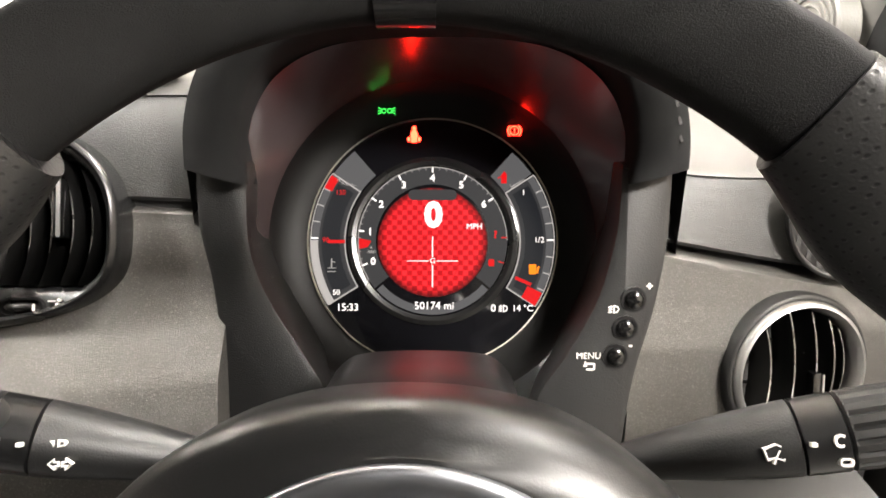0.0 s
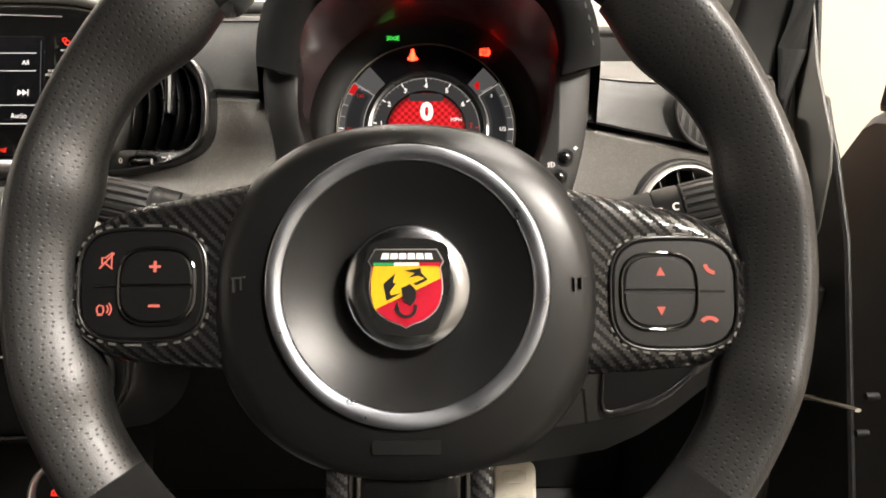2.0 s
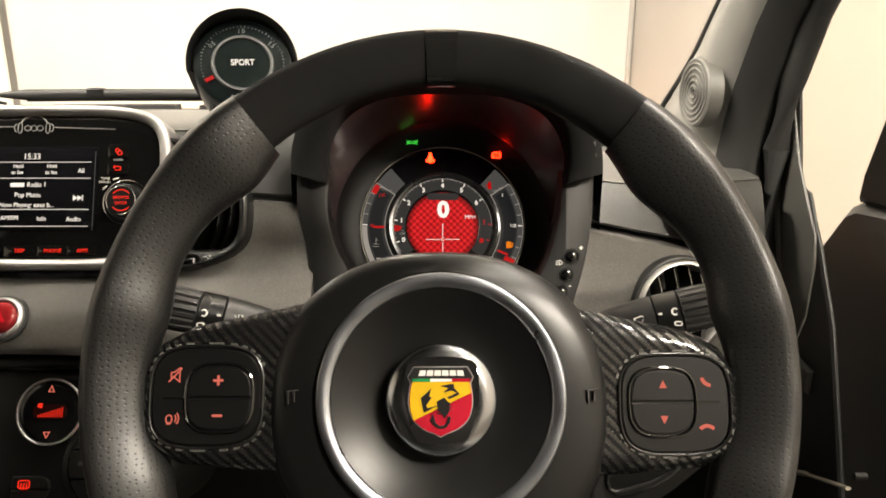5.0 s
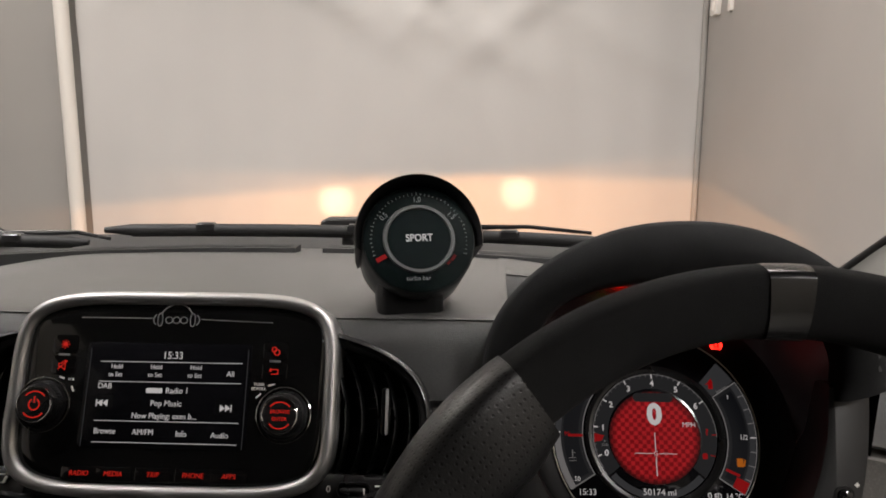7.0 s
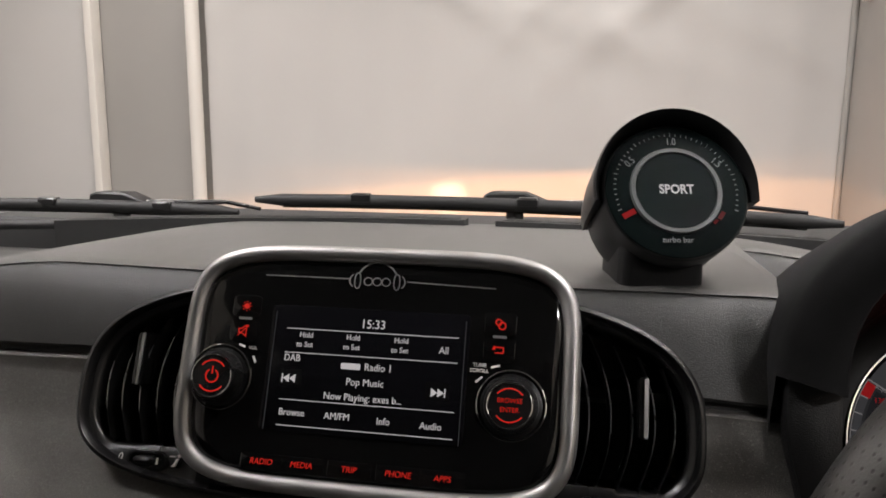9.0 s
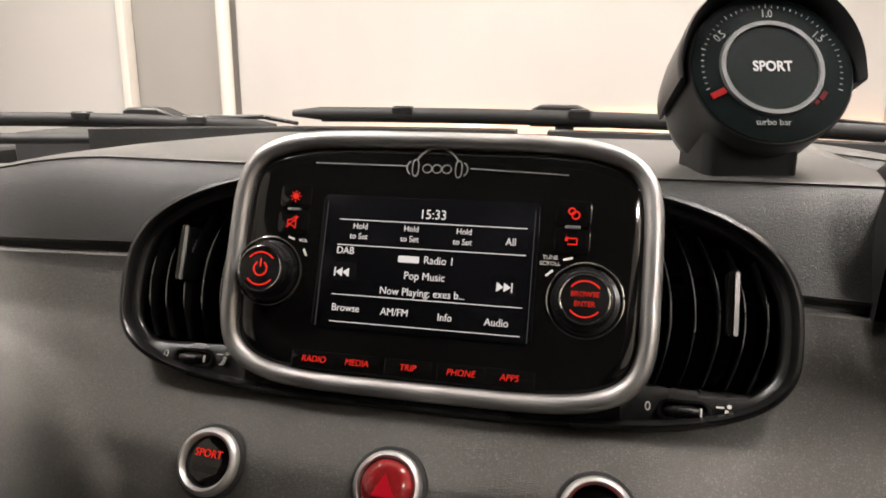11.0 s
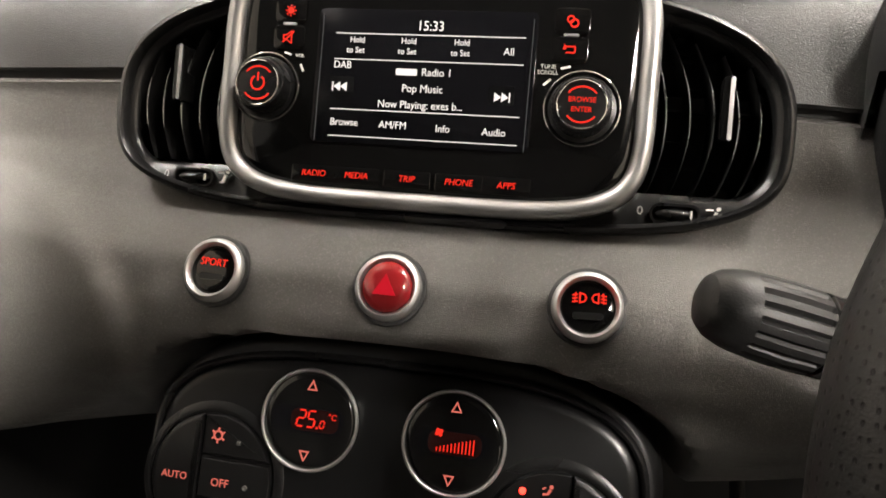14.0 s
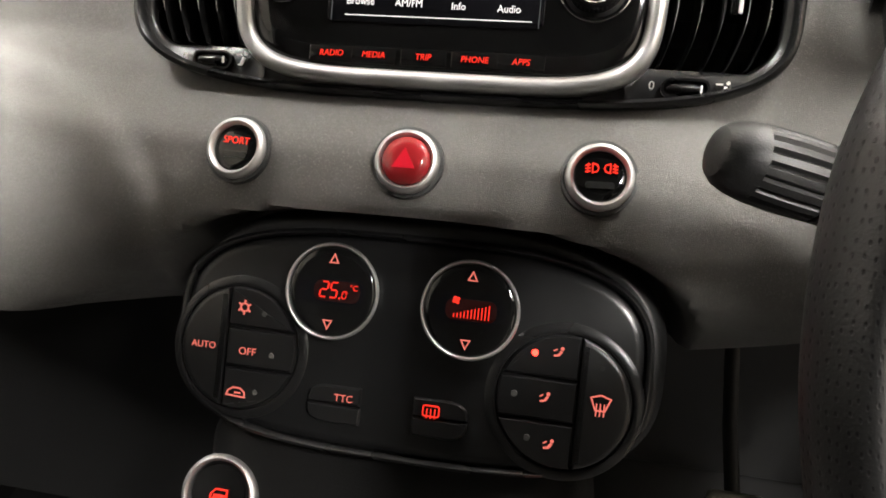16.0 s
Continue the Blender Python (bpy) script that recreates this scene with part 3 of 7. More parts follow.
def headlamps():
    for k, (x, y, z, tx, tz) in enumerate(LAMPS):
        t = thing("headlamp", pose(x, y, z), "round car headlamp with a beam shield, switched on", "headlamp", "headlamps")
        cup = surround("reflector", circ(0.085, 0, 0, 40), [(0, 0.0), (-0.02, -0.05), (-0.05, -0.08), (-0.048, -0.083), (-0.015, -0.055), (0.006, 0.0)], CHROME, t)
        cup.matrix_local = pose(0, 0.05, 0, -90)
        # the shield cuts the beam off above
        top = (0.0040 if k == 0 else 0.0053)
        box("beam_shield", -0.10, 0.10, 0.058, 0.060, top, 0.09, SATIN, t, edge=0.0004).matrix_local = pose(0, 0, 0, 0, -5 if k == 0 else 0.5, 0)


headlamps()

# windscreen pane
GL = thing("windscreen", pose(-0.326, 0.74, 1.02), "clear raked windscreen glass over the scuttle", "windscreen")
pv, pf = lofted([[(x, 0.0 - 0.10 * (x / 0.58) ** 2, 0.0), (x, 0.004 - 0.10 * (x / 0.58) ** 2, 0.003), (x * 0.95, -0.616, 0.403), (x * 0.95, -0.620, 0.40)] for x in [-0.58 + 1.16 * i / 12 for i in range(13)]])
pane = build("pane", pv, pf, GLASS, GL)
pane.visible_shadow = False
tube("bottom_seal", [(x, 0.003 - 0.10 * (x / 0.58) ** 2, 0.004) for x in [-0.58 + 1.16 * i / 24 for i in range(25)]], 0.006, RUBBER, GL, "black rubber bottom seal", n=8)


# ---- dashboard ----
CX = -0.330


def lip_z(x):
    return 1.047 - 0.047 * smooth(abs(x - CX), 0.20, 0.52)


def seam_z(x):
    return lerp(x, [(-1.0, 0.962), (-0.80, 0.983), (-0.508, 0.997), (-0.157, 0.994), (0.0, 0.986), (0.115, 0.971), (0.20, 0.952), (0.32, 0.925)])


def side_y(x):
    d = x - CX
    return 0.22 * d * d if d < 0 else 0.25 * max(0.0, d - 0.42) ** 2 * 4


DROP = [(0.78, 0.000), (0.80, 0.028), (0.815, 0.048), (0.83, 0.063), (0.845, 0.075), (0.86, 0.082), (0.872, 0.083), (0.885, 0.081), (0.90, 0.076), (0.92, 0.065), (0.94, 0.036), (0.96, 0.016), (0.985, 0.002), (1.0, 0.0)]


DROP_SIDE = [(0.78, 0.118), (0.80, 0.122), (0.815, 0.122), (0.83, 0.119), (0.85, 0.111), (0.87, 0.101), (0.885, 0.092), (0.90, 0.081), (0.92, 0.064), (0.94, 0.036), (0.96, 0.016), (0.985, 0.002), (1.0, 0.0)]


def drop(x, z):
    s = smooth(x, -0.60, -0.44)
    return lerp(z, DROP) * s + lerp(z, DROP_SIDE) * (1 - s)


def steep(x):
    return lerp(x, [(-1.0, 0.35), (-0.75, 0.55), (-0.53, 0.85), (-0.45, 1.0), (-0.20, 1.0), (-0.12, 0.75), (0.0, 0.45), (0.12, 0.30), (0.32, 0.25)])


def fascia_y(x, z):
    oval = abs((x + 0.640) / 0.175) ** 2.2 + abs((z - 0.875) / 0.073) ** 2.2
    return 0.349 + side_y(x) - steep(x) * drop(x, z) - 0.0055 * (1 - smooth(oval, 0.86, 1.08))


def hollow(x, z):
    """How far the dashboard stands back behind the parts let into it."""
    y = 0.349 + (0.022 if z > 1.02 else 0.008 if z > 0.995 else -steep(x) * drop(x, z))
    u, v = abs(x + 0.326), (y - 0.333) * 0.3746 + (z - 0.999) * 0.9272 + 0.013
    edge = (u / 0.165) ** 2.7 + (v / 0.066) ** 2.7 if v > 0 else (u / 0.165) ** 3.4 + (-v / 0.049) ** 3.4
    deep = 0.07 if edge < 0.84 else 0.0
    if -0.108 < x < 0.093:
        deep = 0.16
    if (x - 0.190) ** 2 + (z - 0.9045) ** 2 < 0.0362 ** 2:
        deep = 0.07
    u, v = abs(x + 0.3295), (z - 0.835) * 1.12
    ring = (u / 0.140) ** 3 + (max(0.0, v + 0.010) / 0.074) ** 3
    return max(deep, 0.040 * (1 - smooth(ring, 0.66, 1.06)))


def base_z(x):
    return lerp(x, [(-1.0, 0.80), (-0.47, 0.815), (-0.20, 0.815), (-0.12, 0.835), (0.3, 0.835)])


def dashboard():
    t = thing("dashboard", pose(0, 0, 0), "charcoal dashboard with grey textured fascia and black seam", "dashboard")
    xs = [-0.97 + 1.25 * i / 260 for i in range(261)]
    rings, bands = [], []
    for x in xs:
        zl, zs, y0 = lip_z(x), seam_z(x), 0.349 + side_y(x)
        if hollow(x, zs + 0.01) > 0.1:
            y0 += 0.16
        lip = (x, y0 + 0.030, zl - 0.0022)
        rings.append([(x, 0.742, zl - 0.016), (x, 0.66, zl - 0.008), (x, max(0.48, y0 + 0.09), zl - 0.001), (x, y0 + 0.060, zl), (x, y0 + 0.038, zl - 0.0004), (x, y0 + 0.0325, zl - 0.0014), lip, (x, y0 + 0.036, zl - 0.008), (x, 0.742, zl - 0.026)])
        face = [(x, y0 + 0.031, zl - 0.0030), (x, y0 + 0.027, zl - 0.0045)]
        for k in range(12):
            s = k / 11
            z = zl - 0.009 - (zl - 0.009 - zs - 0.004) * s
            face.append((x, y0 + 0.023 - 0.022 * s ** 0.8 + (0.0 if y0 > 0.48 else hollow(x, z)), z))
        back = face[-1][1]
        face += [(x, back + 0.001, zs + 0.002), (x, back + 0.011, zs + 0.0015), (x, 0.742, zs + 0.0015), (x, 0.742, zl - 0.028), (x, y0 + 0.040, zl - 0.010)]
        bands.append(face)
    v, f = lofted(rings)
    build("upper_pad", v, f, PAD, t, "grey grained upper pad", sharp=40)
    v, f = lofted(bands)
    build("front_band", v, f, BAND, t, "black grained band above the fascia", sharp=40)
    rings = []
    for x in xs:
        zs = seam_z(x)
        col = [(x, 0.62, zs - 0.0025), (x, fascia_y(x, zs) + 0.012, zs - 0.0025), (x, fascia_y(x, zs) + 0.0015, zs - 0.003)]
        if hollow(x, zs - 0.004) > 0.1:
            col[1], col[2] = (x, 0.52, zs - 0.0025), (x, 0.511, zs - 0.003)
        for i in range(49):
            z = zs - 0.004 - (zs - 0.004 - base_z(x)) * i / 48
            col.append((x, fascia_y(x, z) + hollow(x, z), z))
        col += [(x, 0.58, base_z(x)), (x, 0.62, base_z(x))]
        rings.append(col)
    v, f = lofted(rings)
    build("fascia", v, f, FASCIA, t, "grey textured fascia panel", sharp=50)
    # seam core
    v, f = lofted([[(x, fascia_y(x, seam_z(x)) + 0.006, seam_z(x) + 0.003), (x, fascia_y(x, seam_z(x)) + 0.006, seam_z(x) - 0.004), (x, 0.5, seam_z(x) - 0.004), (x, 0.5, seam_z(x) + 0.003)] for x in xs[2:-2] if hollow(x, seam_z(x)) == 0.0 and x < -0.11])
    build("seam_strip", v, f, DARK, t)
    # demister slots along the windscreen
    for x0, x1 in ((-0.705, -0.330), (-0.300, 0.08)):
        front, rear = [], []
        for i in range(25):
            x = x0 + (x1 - x0) * i / 24
            y = 0.672 - 0.68 * (x - CX) ** 2
            front.append((x, y))
            rear.append((x, y + 0.024))
        o = front + rear[::-1]
        plate("demister_slot", o, 1.010, 1.0432, RUBBER, t, "black demister slot below the windscreen")
        # flat black sheet in place of the darkness inside the slot
        plate("slot_shade", off(o, -0.006), 1.010, 1.0436, DOORB, t)
    # lower knee panels
    edge = [(0.020, 0.722), (0.0754, 0.7300), (0.1186, 0.7373), (0.150, 0.7440), (0.180, 0.7600), (0.205, 0.7800), (0.235, 0.8100)]
    kp = prism("knee_panel", edge + [(0.235, 0.840), (0.020, 0.840)], [(0.0, -0.10), (0.0, -0.004), (-0.002, -0.0008), (-0.005, 0.0)], KNEE, t, "black knee panel with open pocket", sharp=50)
    kp.matrix_local = pose(0, 0.305, 0, 90)
    v, f = lofted([[(x, z + 0.001, -0.003), (x, z - 0.003, -0.006), (x, z - 0.030, -0.022), (x, z - 0.060, -0.045), (x, z - 0.060, -0.10), (x, z, -0.10)] for x, z in edge])
    build("knee_underside", v, f, KNEE, kp, "receding lower face", sharp=40)
    pk = [(0.1302, 0.815), (0.1304, 0.799), (0.1316, 0.762), (0.1335, 0.7540), (0.1385, 0.7512), (0.148, 0.7525), (0.170, 0.7600), (0.1835, 0.7690), (0.198, 0.7840), (0.205, 0.7980), (0.208, 0.815)]
    # pocket isn't cut out; a black sheet stands for its shaded inside
    plate("pocket_shade", pk, 0.0, 0.0015, DOORB, kp, "black sheet standing for the pocket's dark inside")
    tube("pocket_lip", [(x, z, 0.002) for x, z in pk[:10]], [0.0008, 0.0010, 0.0014, 0.0022, 0.0034, 0.0042, 0.0040, 0.0034, 0.0026, 0.001], SATIN, kp, n=10)
    box("release_catch", 0.160, 0.168, 0.300, 0.305, 0.790, 0.793, TRIM_D, t, edge=0.001)
    multi("panel_gap", [stroke(0.1003, 0.7688, 0.1165, 0.7714, 0.0014), stroke(0.1172, 0.7708, 0.1218, 0.7406, 0.0016)], 0.0, 0.0008, DOORB, kp)
    box("column_cover", -0.10, 0.06, 0.30, 0.36, 0.70, 0.83, DARK, t, edge=0.02)
    box("lower_panel", -0.97, -0.45, 0.345, 0.39, 0.55, 0.805, DOORB, t, edge=0.02)
    return t


dashboard()


# ---- instrument binnacle ----
HOD = pose(-0.003, 0.322, 0.96, 90 - 14)
CLU = pose(-0.006, 0.3835, 0.9620, 90 - 27)


def arch(hw, cv, hh, n, s):
    """A point of an arch; s runs from 0 (low on one side) to 1."""
    a = radians(-18 + 216 * s)
    c, q = math.cos(a), math.sin(a)
    return hw * math.copysign(abs(c) ** (2 / n), c), cv + hh * math.copysign(abs(q) ** (2 / n), q) if q > 0 else cv + 40 * q / 1000


def binnacle():
    t = thing("instrument_cluster", HOD, "round digital instrument cluster under a black binnacle hood", "instrument cluster")
    # hood
    rings = []
    for i in range(61):
        s = i / 60
        a = radians(180 * s)
        c, q = math.cos(a), math.sin(a)
        ox, oy = 0.124 * math.copysign(abs(c) ** 0.95, c), 0.058 + 0.101 * q ** 0.95
        ix, iy = 0.0935 * math.copysign(abs(c) ** (2 / 3.2), c), 0.050 + 0.071 * q ** (2 / 3.2)
        mx, my = (ox + ix) / 2, (oy + iy) / 2
        over = 0.026 * q
        rings.append([(ix, iy, -0.012), (ix * 1.01, iy * 1.005, 0.000 + over), (ix * 0.75 + mx * 0.25, iy * 0.75 + my * 0.25, 0.005 + over), (mx, my, 0.007 + over), (ox * 0.8 + mx * 0.2, oy * 0.8 + my * 0.2, 0.003 + over), (ox, oy, -0.008 + over),
                      (ox * 1.01, oy - 0.002, -0.035), (ox * 1.0, oy - 0.010 * q, -0.08), (ox * 0.97, 0.05 + (oy - 0.05) * 0.72, -0.16), (ox * 0.9, 0.05 + (oy - 0.05) * 0.45, -0.20), (ix * 0.9, 0.04 + (iy - 0.05) * 0.4, -0.19), (ix, iy - 0.004, -0.10)])
    for k in (0, -1):
        skirt = [(x, y if j < 6 or j > 9 else -0.02, z) for j, (x, y, z) in enumerate(rings[k])]
        rings = [skirt] + rings if k == 0 else rings + [skirt]
    v, f = lofted(rings)
    build("hood", v, f, HOOD_SKIN, t, "matt black hood of the binnacle", sharp=60)
    # stitches along the hood
    for side in (-1, 1):
        for k in range(9):
            a = radians(6 + 5 * k)
            x, y = side * 0.116 * math.cos(a), 0.060 + 0.095 * math.sin(a)
            if side > 0:
                plate("stitch", stroke(x, y, x - 0.0012, y + 0.0035, 0.0012), 0.004 + 0.026 * math.sin(a), 0.0058 + 0.026 * math.sin(a), DARK, t)
    # flanks
    le_o = [(-0.1185, 0.060), (-0.1180, 0.030), (-0.1125, 0.002), (-0.1095, -0.026), (-0.1095, -0.058), (-0.109, -0.095)]
    le_i = [(-0.046, -0.095), (-0.056, -0.058), (-0.0685, -0.035), (-0.082, -0.013), (-0.0900, 0.004), (-0.0945, 0.026), (-0.0940, 0.060)]
    prism("flank", flowing(le_o) + flowing(le_i), [(0, -0.05), (0.001, -0.003), (0.0, 0.0), (-0.003, 0.0015)], FLANK, t, "grained black flank").matrix_local = pose(0, 0, -0.0065)
    ri_o = [(0.1160, 0.060), (0.1155, 0.040), (0.1140, 0.016), (0.1085, -0.015), (0.0995, -0.0495), (0.093, -0.095)]
    ri_i = [(0.040, -0.095), (0.052, -0.058), (0.065, -0.038), (0.0805, -0.0093), (0.0890, 0.0215), (0.0910, 0.042), (0.0915, 0.060)]
    fr = prism("flank", (flowing(ri_o) + flowing(ri_i))[::-1], [(0, -0.05), (0.001, -0.003), (0.0, 0.0), (-0.003, 0.0015)], BLACK, t, "satin black flank with three buttons")
    fr.matrix_local = pose(0, 0, -0.0065)
    for bx, by in ((0.0985, -0.0075), (0.0945, -0.0220), (0.0900, -0.0365)):
        b = prism("button", circ(0.0043, bx, by, 24), [(0, 0.0), (0, 0.0030), (-0.0006, 0.0044), (-0.0020, 0.0051), (-0.0034, 0.0053)], PIANO, fr)
        surround("button_ring", circ(0.0056, bx, by, 24), [(-0.0006, 0.001), (0.0008, 0.001), (0.0008, 0.0022), (-0.0006, 0.0022)], SATIN, fr)
    words("legend", "+", 0.0040, 0.1062, -0.0010, 0.0018, MARK, fr, thick=0.0002)
    words("legend", "-", 0.0040, 0.0975, -0.0308, 0.0018, MARK, fr, thick=0.0002)
    words("legend", "MENU", 0.0032, 0.0765, -0.0365, 0.0018, MARK, fr)
    multi("legend", [stroke(0.0745, -0.0405, 0.0795, -0.0405, 0.0008), stroke(0.0795, -0.0405, 0.0795, -0.0435, 0.0008), stroke(0.0795, -0.0435, 0.0755, -0.0435, 0.0008), tri(0.0750, -0.0405, 0.002, 0.003)], 0.0014, 0.0018, MARK, fr)
    multi("legend", arc_lamp(0.0888, -0.0125, 0.0018), 0.0014, 0.0018, MARK, fr)
    # funnel between the hood and the dial
    inv = HOD.inverted() @ CLU
    n = 72
    r0, r1, r2, r3 = [], [], [], []
    for i in range(n):
        a = 2 * math.pi * i / n
        c, s = math.cos(a), math.sin(a)
        top = s >= 0
        e = 2 / 3.0 if top else 1.0
        r0.append((0.0945 * math.copysign(abs(c) ** e, c), 0.046 + (0.075 if top else 0.150) * math.copysign(abs(s) ** e, s), -0.008))
        r1.append(tuple(inv @ Vector((0.0905 * c, 0.0905 * s, 0.013))))
        r2.append(tuple(inv @ Vector((0.0855 * c, 0.0855 * s, 0.001))))
        r3.append(tuple(inv @ Vector((0.0715 * c, 0.0715 * s, -0.001))))
    mid = [tuple(Vector(p) * 0.5 + Vector(q) * 0.5 + Vector((0, 0, -0.002))) for p, q in zip(r0, r1)]
    up = [i % n for i in range(-10, 47)]
    lo = [i % n for i in range(46, 63)]
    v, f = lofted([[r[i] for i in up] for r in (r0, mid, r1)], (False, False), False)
    build("funnel", v, f, FUNNEL, t, "dark glossy funnel tinted red for the display glow", sharp=60)
    # lower arc of the funnel takes the near-black bowl colour
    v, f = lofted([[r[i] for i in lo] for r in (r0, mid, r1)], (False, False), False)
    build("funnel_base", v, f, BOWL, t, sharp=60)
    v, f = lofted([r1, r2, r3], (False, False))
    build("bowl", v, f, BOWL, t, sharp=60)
    # display
    d = prism("display", circ(0.0716, 0, 0, 80), [(0, -0.006), (0, -0.0002), (-0.0003, 0.0)], LENS, t, "round colour display with red centre")
    d.matrix_local = inv
    surround("rim_ring", circ(0.0713, 0, 0, 96), [(-0.0003, 0), (0.0004, 0), (0.0004, 0.0009), (-0.0003, 0.0009)], STEEL, d)
    Z = 0.0002
    # side scales
    plate("scale_field", arc_band(0, 0, 0.0500, 0.0690, 146, 212, 30), 0, Z, GREY_LIT, d)
    plate("scale_field", arc_band(0, 0, 0.0500, 0.0690, -33, 33, 30), 0, Z, GREY_LIT, d)
    plate("scale_wedge", arc_band(0, 0, 0.0500, 0.0690, 131, 145.5, 10), 0, Z, GREY_LIT2, d)
    plate("scale_wedge", arc_band(0, 0, 0.0500, 0.0690, 34, 48, 10), 0, Z, GREY_LIT2, d)
    plate("scale_strip", arc_band(0, 0, 0.0650, 0.0690, 146, 180, 16), Z, Z * 1.8, GREY_LIT2, d)
    plate("scale_strip", arc_band(0, 0, 0.0650, 0.0690, -33, 33, 24), Z, Z * 1.8, GREY_LIT2, d)
    plate("scale_gap", arc_band(0, 0, 0.0530, 0.0635, 149, 209, 30), Z, Z * 1.6, GREY_LIT0, d)
    plate("scale_gap", arc_band(0, 0, 0.0530, 0.0635, -30, 30, 30), Z, Z * 1.6, GREY_LIT0, d)
    plate("scale_bar", arc_band(0, 0, 0.0655, 0.0695, 180, 212, 16), Z, Z * 2, SYM_WD, d)
    for a0, a1 in ((146, 212), (-33, 33)):
        plate("scale_line", arc_band(0, 0, 0.0498, 0.0505, a0, a1, 24), Z, Z * 2, SYM_WD, d)
        plate("scale_line", arc_band(0, 0, 0.0694, 0.0699, a0, a1, 24), Z, Z * 2, SYM_WD, d)
        for a in (a0, a1):
            c, s = math.cos(radians(a)), math.sin(radians(a))
            plate("scale_end", stroke(0.0500 * c, 0.0500 * s, 0.0695 * c, 0.0695 * s, 0.0008), Z, Z * 2, SYM_WD, d)
    for base in (146, -33):
        for k in range(1, 8):
            a = radians(base + 66 * k / 8)
            c, s = math.cos(a), math.sin(a)
            plate("tick", stroke(0.0655 * c, 0.0655 * s, 0.0695 * c, 0.0695 * s, 0.0007), Z, Z * 2.2, SYM_W if k in (4,) else SYM_WD, d)
    plate("red_mark", arc_band(0, 0, 0.0645, 0.0695, 147, 154, 6), Z * 2, Z * 3, SYM_RC, d)
    plate("red_mark", stroke(-0.0600, -0.0008, -0.0500, -0.0008, 0.0018), Z * 2, Z * 3, SYM_RC, d)
    plate("red_mark", arc_band(0, 0, 0.0600, 0.0690, -33, -26, 6), Z * 2, Z * 3, SYM_RC, d)
    plate("red_mark", stroke(0.0470, -0.0215, 0.0560, -0.0255, 0.0018), Z * 2, Z * 3, SYM_RC, d)
    words("numeral", "130", 0.0028, -0.0530, 0.0275, Z * 3, SYM_RC, d)
    words("numeral", "90", 0.0028, -0.0610, 0.0, Z * 3, SYM_RC, d)
    words("numeral", "50", 0.0030, -0.0545, -0.0300, Z * 3, SYM_W, d)
    words("legend", "acqua °C", 0.0022, -0.0495, 0.0330, Z * 3, SYM_WD, d, turn=-26)
    words("legend", "benzina", 0.0022, 0.0490, 0.0330, Z * 3, SYM_WD, d, turn=28)
    words("numeral", "1", 0.0030, 0.0525, 0.0275, Z * 3, SYM_W, d)
    words("numeral", "1/2", 0.0032, 0.0610, 0.0, Z * 3, SYM_W, d)
    multi("symbol", [stroke(-0.0600, -0.016, -0.0550, -0.016, 0.0004), stroke(-0.0600, -0.018, -0.0550, -0.018, 0.0004), stroke(-0.0575, -0.016, -0.0575, -0.0105, 0.0006), stroke(-0.0575, -0.0125, -0.0555, -0.0125, 0.0004)], Z * 2, Z * 3, SYM_WD, d)
    multi("symbol", [rrect(0.0042, 0.0056, 0.0004, 0.0570, -0.0168, 2), stroke(0.0595, -0.0190, 0.0605, -0.0150, 0.0010)], Z * 2, Z * 3, SYM_A, d)
    # rev counter
    surround("inner_bezel", circ(0.0440, 0, 0, 80), [(-0.0004, 0), (0.0045, 0), (0.0045, 0.0010), (0.0020, 0.0022), (-0.0004, 0.0014)], SATIN, d)
    plate("rev_band", arc_band(0, 0, 0.0325, 0.0428, -40, 220, 60), 0, Z, GREY_LIT, d)
    plate("rev_band_low", arc_band(0, 0, 0.0380, 0.0425, 222, 318, 30), 0, Z, GREY_LIT2, d)
    plate("rev_line", arc_band(0, 0, 0.0424, 0.0428, 0, 212, 60), Z, Z * 2, SYM_WD, d)
    for k in range(7):
        a = radians(200 - 27.5 * k)
        c, s = math.cos(a), math.sin(a)
        plate("tick", stroke(0.0395 * c, 0.0395 * s, 0.0427 * c, 0.0427 * s, 0.0008), Z, Z * 2, SYM_W, d)
        words("numeral", str(k), 0.0040, 0.0360 * c, 0.0360 * s, Z * 3, SYM_W, d, thick=0.00012)
        for j in range(1, 5):
            b = radians(200 - 27.5 * (k + j / 5))
            if k < 6:
                plate("tick", stroke(0.0412 * math.cos(b), 0.0412 * math.sin(b), 0.0427 * math.cos(b), 0.0427 * math.sin(b), 0.0004), Z, Z * 2, SYM_WD, d)
    plate("red_mark", [(-0.0420, 0.0010), (-0.0420, -0.0050), (-0.0370, -0.0040), (-0.0350, -0.0005)], Z * 2, Z * 3, SYM_RC, d)
    words("legend", "x", 0.0020, -0.0350, -0.0040, Z * 3, SYM_WD, d)
    words("legend", "1000", 0.0017, -0.0350, -0.0068, Z * 3, SYM_WD, d)
    words("numeral", "?", 0.0042, 0.0360, 0.0030, Z * 3, SYM_RC, d, thick=0.0002)
    plate("red_mark", rrect(0.0034, 0.0040, 0.0008, 0.0335, -0.0130, 2), Z * 2, Z * 3, SYM_RC, d)
    for a in (2, -18):
        c, s = math.cos(radians(a)), math.sin(radians(a))
        plate("red_mark", stroke(0.0395 * c, 0.0395 * s, 0.0427 * c, 0.0427 * s, 0.0007), Z * 2, Z * 3, SYM_RC, d)
    plate("red_disc", circ(0.0315, 0, -0.001, 64), 0, Z * 1.5, RED_DISC, d, "glowing red disc with checker pattern")
    plate("slot", rrect(0.0280, 0.0062, 0.0030, 0, 0.0262), Z * 2, Z * 4, GREY_LIT, d)
